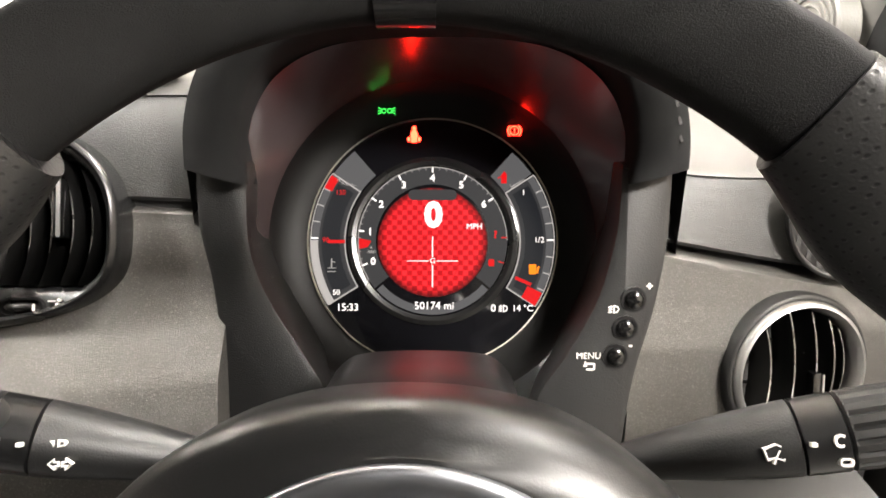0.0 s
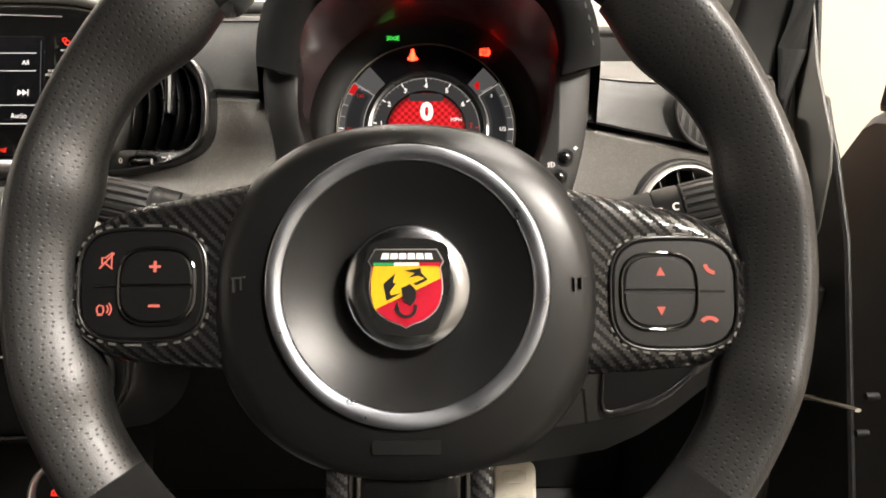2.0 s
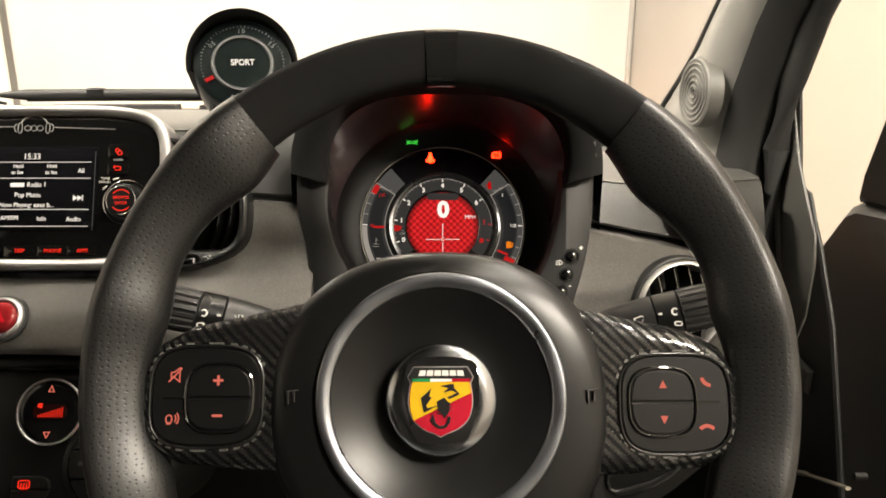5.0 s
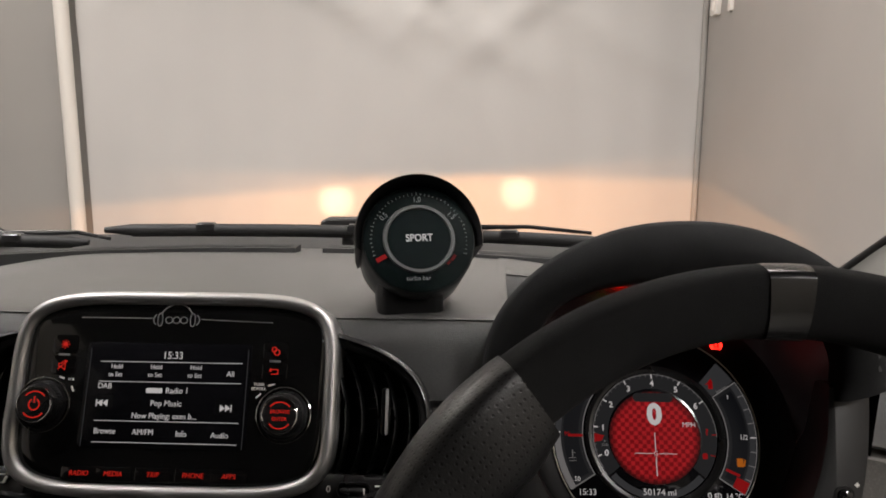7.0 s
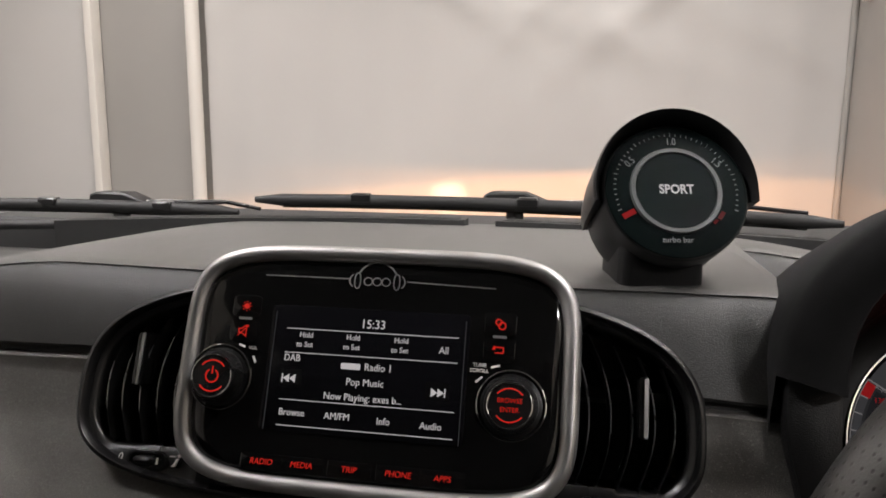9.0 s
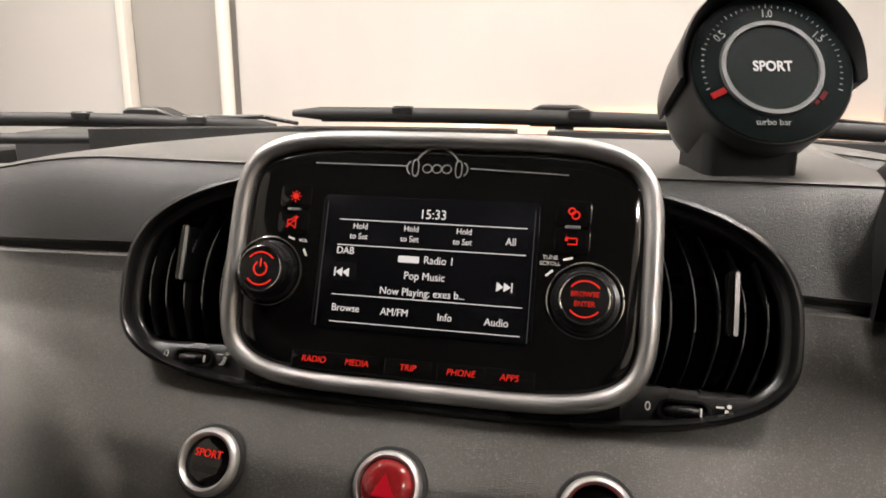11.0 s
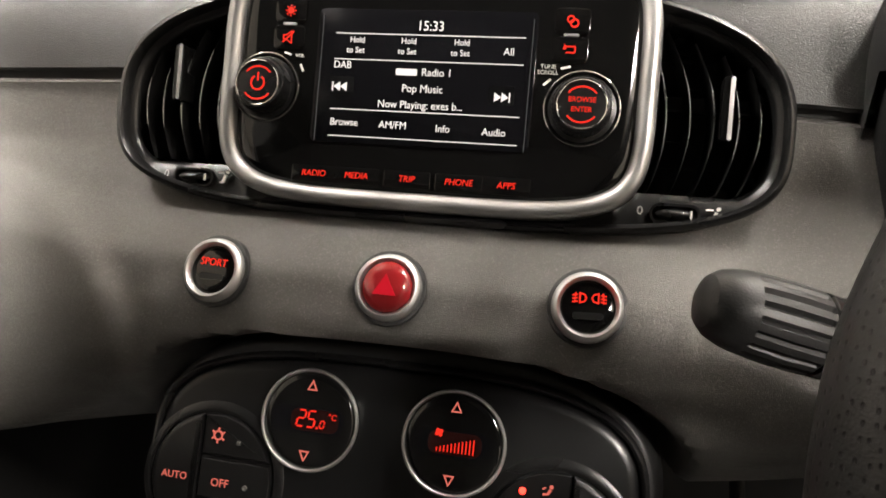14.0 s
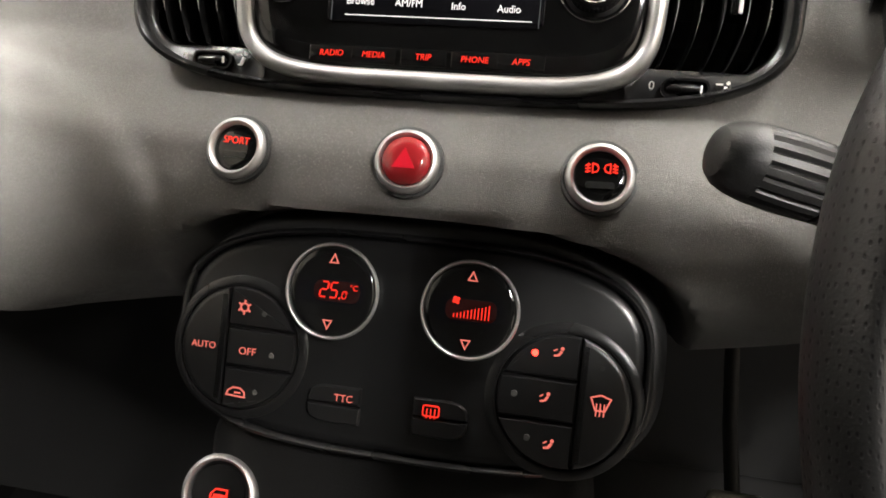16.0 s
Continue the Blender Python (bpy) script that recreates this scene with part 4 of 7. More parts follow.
    words("numeral", "0", 0.0138, 0.0005, 0.0140, Z * 3, SYM_W, d, thick=0.0009)
    words("legend", "MPH", 0.0032, 0.0240, 0.0078, Z * 3, SYM_W, d)
    multi("crosshair", [stroke(-0.0145, -0.0120, -0.0022, -0.0120, 0.0004), stroke(0.0022, -0.0120, 0.0145, -0.0120, 0.0004), stroke(0, -0.0270, 0, -0.0142, 0.0005), stroke(0, -0.0098, 0, 0.0020, 0.0005)], Z * 2, Z * 3, SYM_W, d)
    words("legend", "G", 0.0030, 0, -0.0120, Z * 3, SYM_W, d)
    for r in (0.0150, 0.0100):
        surround("aim_ring", circ(r, 0, -0.0120, 40), [(-0.00015, Z * 1.5), (0.00015, Z * 1.5), (0.00015, Z * 2.2), (-0.00015, Z * 2.2)], SYM_RC, d)
    words("numeral", "15:33", 0.0040, -0.0480, -0.0385, Z * 3, SYM_W, d)
    words("numeral", "50174 mi", 0.0042, 0.0010, -0.0376, Z * 3, SYM_W, d)
    words("numeral", "0", 0.0040, 0.0345, -0.0390, Z * 3, SYM_W, d)
    multi("symbol", arc_lamp(0.0402, -0.0390, 0.0017), Z * 2, Z * 3, SYM_W, d)
    words("numeral", "14 °C", 0.0035, 0.0510, -0.0390, Z * 3, SYM_W, d)
    # telltales
    belt = [circ(0.0012, 0, 0.0042, 12), ell(0.0021, 0.0031, 2.2, 0, 0.0000, 16), rrect(0.0016, 0.0026, 0.0006, -0.0030, -0.0024, 2), rrect(0.0016, 0.0026, 0.0006, 0.0030, -0.0024, 2), rrect(0.0036, 0.0018, 0.0006, 0, -0.0034, 2)]
    multi("telltale", [[(x - 0.0108, y + 0.0615) for x, y in o] for o in belt], Z, Z * 3, SYM_T, d, "red seatbelt warning light")
    br = outline_of(circ(0.0026, 0.0475, 0.0640, 20), 0.0004) + [stroke(0.0475, 0.0654, 0.0475, 0.0637, 0.0006), stroke(0.0475, 0.0630, 0.0475, 0.0625, 0.0006), arc_band(0.0475, 0.0640, 0.0036, 0.0041, 130, 230, 8), arc_band(0.0475, 0.0640, 0.0036, 0.0041, -50, 50, 8)]
    multi("telltale", br, 0.001, 0.0016, SYM_T, d, "red brake warning light")
    multi("telltale", [[(x + 0.0412, y + 0.0365) for x, y in o] for o in ([(-0.0016, -0.0035), (0.0016, -0.0035), (0.0016, 0.0015), (0.0004, 0.0038), (-0.0016, 0.0015)], stroke(-0.0035, -0.0005, -0.0016, 0.0005, 0.0008))], Z, Z * 3, SYM_RC, d, "red door warning light")
    g = []
    for sx in (-1, 1):
        g += outline_of(circ(0.0013, -0.0267 + sx * 0.0017, 0.0755, 10), 0.0005)
        for q in (-1, 0, 1):
            g.append(stroke(-0.0267 + sx * 0.0032, 0.0755 + q * 0.0010, -0.0267 + sx * 0.0050, 0.0755 + q * 0.0019, 0.0005))
    multi("telltale", g, 0.002, 0.0026, SYM_G, d, "green sidelight telltale")
    return t


def arc_lamp(cx, cy, s):
    """A small lamp symbol: a bowl and three rays."""
    out = outline_of([(cx, cy - s), (cx + s, cy - s * 0.7), (cx + s * 1.3, cy), (cx + s, cy + s * 0.7), (cx, cy + s)], s * 0.28)
    for q in (-0.7, 0, 0.7):
        out.append(stroke(cx - s * 1.6, cy + q * s - s * 0.2, cx - s * 0.4, cy + q * s, s * 0.25))
    out.append(stroke(cx - s * 1.1, cy - s * 1.1, cx - s * 0.9, cy + s * 1.1, s * 0.22))
    return out


binnacle()


# ---- steering wheel ----
WHL = pose(-0.0095, 0.118, 0.940, 90 - 24)


RIDGE = 0.40


def rim_rise(deg):
    return math.exp(-((deg - 90) / 36) ** 2)


def rim_point(deg, r=0.169):
    a = radians(deg)
    r += 0.0054 * rim_rise(deg)
    x, y = r * math.cos(a), 0.008 + r * math.sin(a)
    low = -0.142
    if y < low + 0.02:
        y = low + 0.02 - 0.02 * (1 - math.exp((y - low - 0.02) / 0.02))
    return x, y, -0.004


def rim_part(name, a0, a1, mat, parent, label, grow=()):
    """A stretch of the rim; its section has a ridge towards the outside of its front."""
    rings, uv = [], []
    k, n = max(8, int(abs(a1 - a0) / 1.5)), 36
    for i in range(k + 1):
        d = a0 + (a1 - a0) * i / k
        g = 0.0178 - 0.0027 * rim_rise(d)
        rr = 0.169
        for c, w, amt in grow:
            e = math.exp(-((d - c) / w) ** 2)
            g += amt * e
            rr -= amt * 0.7 * e
        x, y, z = rim_point(d, rr)
        px, py, _ = rim_point(d + 0.4, rr)
        qx, qy, _ = rim_point(d - 0.4, rr)
        out = Vector((py - qy, -(px - qx), 0)).normalized()
        ring = []
        for j in range(n):
            q = 2 * math.pi * j / n
            c, s = math.cos(q), math.sin(q)
            front = max(0.0, s)
            u = c + RIDGE * front ** 1.6 * (1 - max(0.0, c))
            w = s * (1.0 - 0.18 * front * max(0.0, -c))
            ring.append((x + out.x * u * g, y + out.y * u * g, z + w * g))
            uv.append((radians(d) * 0.169, g * q))
        rings.append(ring)
    v, f = lofted(rings)
    return build(name, v, f, mat, parent, label, 60.0, uv)


def steering_wheel():
    t = thing("steering_wheel", WHL, "black sports steering wheel with perforated leather and carbon spokes", "steering wheel")
    rim_part("rim_top", 52, 128, SUEDE, t, "black suede rim section")
    rim_part("rim_side", 127, 217, LEATHER, t, "perforated black leather rim section", [(135, 10, 0.0054), (168, 6, 0.0022), (199, 6, 0.0022)])
    rim_part("rim_side", 53, -37, LEATHER, t, "perforated black leather rim section", [(42, 10, 0.0052), (12, 6, 0.0022), (-19, 6, 0.0022)])
    rim_part("rim_bottom", 216, 324, SUEDE, t, "black suede flat-bottomed rim section")
    # top marker
    rim_part("top_marker", 87.2, 92.8, MARKER, t, "gloss carbon centre marker", [(90, 40, 0.0006)])
    # hub
    o = ell(0.0890, 0.0805, 2.25, -0.0015, -0.0075, 96, 0.0835)
    rings = [[(x, y, z) for x, y in off(o, d)] for d, z in ((-0.010, -0.055), (0.0, -0.030), (0.0, -0.006), (-0.0010, 0.0000), (-0.0035, 0.0040), (-0.008, 0.0070), (-0.012, 0.0087))]
    rings += [[(x, y, z) for x, y in circ(r, -0.0005, -0.003, 96)] for r, z in ((0.0640, 0.0104), (0.0605, 0.0106), (0.0600, 0.0100), (0.0600, -0.004))]
    v, f = lofted(rings)
    build("hub_pad", v, f, HUBPAD, t, "grained black airbag pad", 60.0)
    surround("trim_ring", circ(0.0592, -0.0005, -0.003, 96), [(-0.0040, 0.008), (-0.0038, 0.0116), (-0.0030, 0.0128), (0.0020, 0.0142), (0.0032, 0.0136), (0.0037, 0.0120), (0.0037, 0.008)], BLUE_CHROME, t, "polished bluish trim ring", sharp=70)
    prism("hub_disc", circ(0.0562, -0.0005, -0.003, 80), [(0, 0.000), (0, 0.0116), (-0.003, 0.0103), (-0.008, 0.0081), (-0.014, 0.0057), (-0.020, 0.0038), (-0.026, 0.0026)], HUBDISC, t, "dished black hub disc", sharp=60)
    em = prism("emblem", circ(0.0280, -0.0005, -0.004, 64), [(0, 0.002), (0, 0.0118), (-0.0010, 0.0136), (-0.0045, 0.0155), (-0.0085, 0.0166), (-0.0095, 0.0164)], BADGE_METAL, t, "polished round emblem with a yellow and red shield", sharp=60)

    def art(pts):
        """Badge drawing units (-100 to 100 across the badge) to metres."""
        o = [(-0.0005 + x * 0.00028, -0.004 + y * 0.00028) for x, y in pts]
        area = sum(o[i - 1][0] * o[i][1] - o[i][0] * o[i - 1][1] for i in range(len(o)))
        return o if area > 0 else o[::-1]

    right = [(48, 57), (56, 38), (50, 30), (53, 10), (53, -10), (46, -32), (29, -48), (8, -57)]
    crest = flowing(right[2:]) + [(-2, -62)]
    crest = [(45, 57), (55, 40)] + crest
    crest = crest + [(-4 - x, y) for x, y in crest[-2::-1]]
    plate("emblem_field", art([(-62, 62), (-54, 69), (-30, 75), (0, 76.5), (30, 75), (54, 69), (62, 62), (66, 40), (66, 0), (56, -42), (46, -66), (38, -72), (0, -77), (-38, -72), (-46, -66), (-56, -42), (-66, 0), (-66, 40)]), 0.0150, 0.0166, SATIN, em)
    plate("shield_edge", off(art(crest), 0.0005), 0.0160, 0.0169, SILVER, em)
    plate("shield_red", art(crest), 0.0160, 0.0172, REDEN, em)
    plate("shield_yellow", art([(-52, 32), (49, 32), (52, 13), (-50, -35), (-56, -12), (-56, 10)]), 0.0171, 0.0175, YELLOW, em)
    plate("name_bar", art([(-49, 57), (45, 57), (55, 40), (50, 32), (-54, 32), (-59, 40)]), 0.0171, 0.0175, INK, em)
    for k in range(6):
        plate("name_bar_block", art([(-38 + 13 * k, 52), (-27.5 + 13 * k, 52), (-29 + 13.8 * k, 42.5), (-41 + 13.8 * k, 42.5)]), 0.0174, 0.0178, MARK, em)
    for x0, x1, mm in ((-52, -20, GREENEN), (-20, 18, MARK), (18, 50, REDEN)):
        plate("stripe", art([(x0, 37.5), (x1, 37.5), (x1, 32.5), (x0, 32.5)]), 0.0174, 0.0178, mm, em)
    claw_a = art([(-37, 4), (-18, 21), (-22, 7), (-17, 5), (-27, -8), (-25, -13), (-8, -9), (-30, -21), (-32, -20)])
    claw_b = art([(-4, 25), (21, 29), (22, 21), (32, 11), (14, 2), (9, 5), (27, 13), (17, 17), (2, 14), (12, 21)])
    body = art([(-9, -2), (4, 5), (14, -5), (12, -22), (5, -30), (-7, -14)])
    sting = [(c * 0.00028 - 0.0005, d * 0.00028 - 0.004) for c, d in arc_band(-1, -32, 11.5, 16.5, -172, 18, 16)]
    legs = [art([(-10, -9 - 6 * k), (-1, -12 - 5 * k), (-2, -15 - 5 * k)]) for k in range(3)] + [art([(21, -3 - 6 * k), (11, -6 - 5 * k), (11, -9 - 5 * k)]) for k in range(3)]
    multi("dark_figure", [claw_a, claw_b, body, sting, art([(-21, -38), (-15, -22), (-12, -34)])] + legs, 0.0174, 0.0178, INK, em, "plain dark emblem figure")
    for k in range(30):
        a = radians(-22 - 1.9 * k)
        x, y, dx, dy = -0.0015 + 0.0886 * math.cos(a), -0.0075 + 0.0830 * math.sin(a), -0.0016 * math.sin(a), 0.0016 * math.cos(a)
        plate("stitch", stroke(x - dx * 0.5, y - dy * 0.5, x + dx * 0.5, y + dy * 0.5, 0.0007), -0.006, 0.0012, THREAD, t)
    # spokes and key pads
    for side in (-1, 1):
        pts = [(-0.156, -0.012), (-0.1535, 0.012), (-0.146, 0.025), (-0.130, 0.0335), (-0.105, 0.0385), (-0.066, 0.047), (-0.060, 0.0), (-0.062, -0.042), (-0.100, -0.040), (-0.135, -0.037), (-0.150, -0.028)]
        shift = 0.0 if side < 0 else -0.003
        o = [(x * -side * 1.0, y + shift) for x, y in pts]
        if side < 0:
            o = [(x, y + shift) for x, y in pts]
            o = o[::-1]
        sp = prism("spoke", o, [(-0.004, -0.022), (0, -0.014), (0, -0.006), (-0.0010, -0.0020), (-0.0030, 0.0012), (-0.0060, 0.0034), (-0.0095, 0.0044), (-0.0125, 0.0040)], CARBON, t, "gloss carbon-weave spoke cover", sharp=40)
        kx, ky = (-0.1196, -0.0024) if side < 0 else (0.1189, -0.0070)
        kp = prism("keypad", ell(0.0278, 0.0245, 3.4, kx, ky, 56), [(0, 0.0), (0, 0.0042), (-0.001, 0.0052)], HUBPAD, t, "black key pad with red-lit symbols")
        surround("keypad_rim", ell(0.0286, 0.0253, 3.4, kx, ky, 56), round_section(0.0007, 0.0009, 0.0048, 8), SATIN, kp)
        edge = ell(0.0302, 0.0268, 3.2, kx, ky, 60)
        for q in range(0, 60, 2):
            if abs(edge[q][1] - ky) > 0.012:
                plate("edge_binding", stroke(*edge[q], *edge[(q + 1) % 60], 0.0010), 0.003, 0.0050, THREAD, kp)
        bx, by = (-0.1130, -0.0030) if side < 0 else (0.1122, -0.0060)
        surround("key_groove", ell(0.0172, 0.0172, 3.0, bx, by, 40), round_section(0.0009, 0.0012, 0.0054, 8), PIANO, kp)
        for q in (1, -1):
            oo = [(x, y) for x, y in ell(0.0160, 0.0158, 3.0, bx, by, 48)]
            half = clipped(oo, 0, -q, -q * by - 0.0005)
            prism("key", half, [(0, 0.004), (0, 0.0060), (-0.0006, 0.0066)], HUBPAD, kp)
        sx = kx + (-0.0155 if side < 0 else 0.0165)
        plate("key_split", stroke(sx - 0.006, by, sx + 0.006, by, 0.0009), 0.005, 0.0056, PIANO, kp)
        zz = (0.0066, 0.0070)
        zq = (0.0052, 0.0056)
        if side < 0:
            multi("symbol", [stroke(-0.1160, 0.0057, -0.1110, 0.0057, 0.0012), stroke(-0.1135, 0.0032, -0.1135, 0.0052, 0.0012), stroke(-0.1135, 0.0062, -0.1135, 0.0082, 0.0012)], *zz, SYM_P, kp)
            plate("symbol", stroke(-0.1160, -0.0118, -0.1110, -0.0118, 0.0012), *zz, SYM_P, kp)
            multi("symbol", outline_of([(-0.1378, 0.0072), (-0.1362, 0.0072), (-0.1335, 0.0050), (-0.1335, 0.0120), (-0.1362, 0.0098), (-0.1378, 0.0098)], 0.0006) + [stroke(-0.1390, 0.0050, -0.1325, 0.0118, 0.0007)], *zq, SYM_P, kp)
            multi("symbol", outline_of(ell(0.0015, 0.0020, 2.2, -0.1380, -0.0135, 14), 0.0006) + [stroke(-0.1392, -0.0158, -0.1370, -0.0158, 0.0006), arc_band(-0.1368, -0.0132, 0.0020, 0.0026, -45, 45, 6), arc_band(-0.1368, -0.0132, 0.0034, 0.0040, -45, 45, 6)], *zq, SYM_P, kp)
        else:
            plate("symbol", tri(0.1125, 0.0029, 0.0039, 0.0039), *zz, SYM_P, kp)
            plate("symbol", tri(0.1125, -0.0149, 0.0039, 0.0039, False), *zz, SYM_P, kp)
            plate("symbol", arc_band(0.1375, 0.0068, 0.0036, 0.0054, 190, 268, 8), *zq, SYM_P, kp)
            plate("symbol", arc_band(0.1345, -0.0225, 0.0036, 0.0054, 40, 140, 8), *zq, SYM_P, kp)
        # moulded horn mark
        hx = side * 0.0755
        multi("horn_mark", [stroke(hx - 0.003, 0.000, hx + 0.003, 0.0008, 0.0007), stroke(hx - 0.002, -0.006, hx - 0.002, 0.0, 0.0007), stroke(hx + 0.001, -0.005, hx + 0.001, 0.0, 0.0006)], 0.0040, 0.0109, DARK, t)
    # lower spoke
    for sx in (-1, 1):
        o = rrect(0.0105, 0.075, 0.002, sx * 0.0325, -0.117)
        plate("lower_spoke_trim", o, -0.012, 0.001, CARBON, t, "carbon trim strip", edge=0.002)
        plate("chrome_strip", rrect(0.0016, 0.075, 0.0005, sx * 0.0262, -0.117), -0.012, 0.0005, CHROME, t)
    plate("lower_spoke", rrect(0.050, 0.080, 0.004, 0, -0.119), -0.016, -0.004, PIANO, t, edge=0.003)
    multi("moulded_mark", [rrect(0.0300, 0.0062, 0.001, -0.001, -0.0735, 2)], 0.0040, 0.0105, HUBPAD, t)
    # column shroud behind the hub
    top = [(-0.0410, -0.040), (0.0410, -0.040), (0.0405, 0.0350), (0.0380, 0.0550), (0.0320, 0.0640), (0.0230, 0.0672), (0.0, 0.0682), (-0.0230, 0.0672), (-0.0320, 0.0640), (-0.0380, 0.0550), (-0.0405, 0.0350)]
    prism("column_cowl", flowing(top + top[:1], 4)[:-1], [(0.004, -0.150), (0.001, -0.110), (-0.002, -0.080), (-0.006, -0.072), (-0.012, -0.068)], HUBDISC, t, "satin black upper column cowl", sharp=60)
    prism("column_shroud", ell(0.052, 0.040, 3.0, 0.0, -0.025, 48), [(0.006, -0.20), (0.004, -0.10), (0, -0.045), (-0.006, -0.040)], SATIN, t, "black steering column shroud", sharp=50)
    return t


steering_wheel()


def stalk(side):
    root, tip = Vector((-0.0095 + side * 0.050, 0.245, 0.909)), Vector((-0.0095 + side * 0.198, 0.222, 0.953))
    name = "indicator_stalk" if side < 0 else "wiper_stalk"
    t = thing(name, pose(*root), ("black indicator stalk with ribbed twist grip" if side < 0 else "black wiper stalk with ribbed twist grip"), "stalk", "column stalks")
    d = tip - root

    def at(s, dz=0.0):
        p = d * s
        return (p.x, p.y, p.z + dz)

    tube("arm", [at(0), at(0.2), at(0.4), at(0.55), at(0.632), at(0.635)], [0.0035, 0.0070, 0.0120, 0.0148, 0.0156, 0.0148], BLACK, t, n=24, flat=0.9)
    tube("collar", [at(0.638), at(0.641), at(0.735), at(0.738)], [0.0148, 0.0156, 0.0159, 0.0151], SATIN, t, n=24, flat=0.9)
    # fluted grip
    ax = d.normalized()
    sd = ax.cross(Vector((0, 0, 1))).normalized()
    un = sd.cross(ax)
    rings = []
    for s, r in ((0.740, 0.0148), (0.747, 0.0159), (0.752, 0.0160), (0.82, 0.0163), (0.885, 0.0158), (0.90, 0.0155), (0.905, 0.0154), (0.935, 0.0145), (0.965, 0.0128), (0.985, 0.0100), (0.996, 0.0060), (1.0, 0.002)):
        ring = []
        for j in range(72):
            q = 2 * math.pi * j / 72
            rr = r * (1 - (0.10 if j % 4 == 0 else 0.0) * (1 if 0.75 < s < 0.902 else 0))
            ring.append(tuple(Vector(at(s)) + sd * (rr * math.cos(q)) + un * (rr * 0.9 * math.sin(q))))
        rings.append(ring)
    v, f = lofted(rings)
    build("grip", v, f, BLACK, t, "ribbed twist grip", sharp=25)
    # printed symbols lie on the side that faces the seat
    m = Matrix.Translation(Vector(at(0.69))) @ pose(0, 0, 0, 90 - 24, 0, 0)
    sy = multi("symbol", outline_of(circ(0.0020, 0, 0.0005, 14), 0.0009) + [stroke(-side * 0.0085, -0.001, -side * 0.0105, -0.001, 0.0014)] + outline_of(rrect(0.0044, 0.0024, 0.001, side * 0.002, -0.0072, 2), 0.0006), 0.0140, 0.0163, MARK, t)
    sy.matrix_local = m
    m2 = Matrix.Translation(Vector(at(0.55))) @ pose(0, 0, 0, 90 - 24, 0, 0)
    if side < 0:
        q = outline_of([(-0.005, -0.004), (-0.002, -0.0065), (-0.002, -0.005), (0.0, -0.005), (0.0, -0.003), (-0.002, -0.003), (-0.002, -0.0015)][::-1], 0.0006) + outline_of([(0.007, -0.004), (0.004, -0.0065), (0.004, -0.005), (0.002, -0.005), (0.002, -0.003), (0.004, -0.003), (0.004, -0.0015)], 0.0006) + [rrect(0.004, 0.003, 0.0004, -0.004, 0.0065, 2)] + outline_of([(0.0, 0.005), (0.003, 0.0055), (0.0035, 0.0065), (0.003, 0.0075), (0.0, 0.008)], 0.0006)
    else:
        q = outline_of([(-0.006, 0.0035), (0.0, 0.0060), (0.006, 0.0035), (0.004, -0.0020), (0.0, -0.0008), (-0.004, -0.0020)][::-1], 0.0007) + [stroke(-0.001, -0.004, 0.002, 0.003, 0.0008)]
    sy2 = multi("symbol", [[(x * 0.72, y * 0.72 - 0.002) for x, y in o] for o in q], 0.0135, 0.0158, MARK, t)
    sy2.matrix_local = m2
    return t


stalk(-1)
stalk(1)


# ---- infotainment ----
SCR = pose(-0.326, 0.333, 0.999, 90 - 22)


def pod_outline():
    o = []
    for i in range(200):
        a = 2 * math.pi * i / 200
        c, s = math.cos(a), math.sin(a)
        h, n = (0.066, 2.7) if s >= 0 else (0.0490, 3.4)
        o.append((0.1650 * math.copysign(abs(c) ** (2 / n), c), -0.013 + h * math.copysign(abs(s) ** (2 / n), s)))
    return o


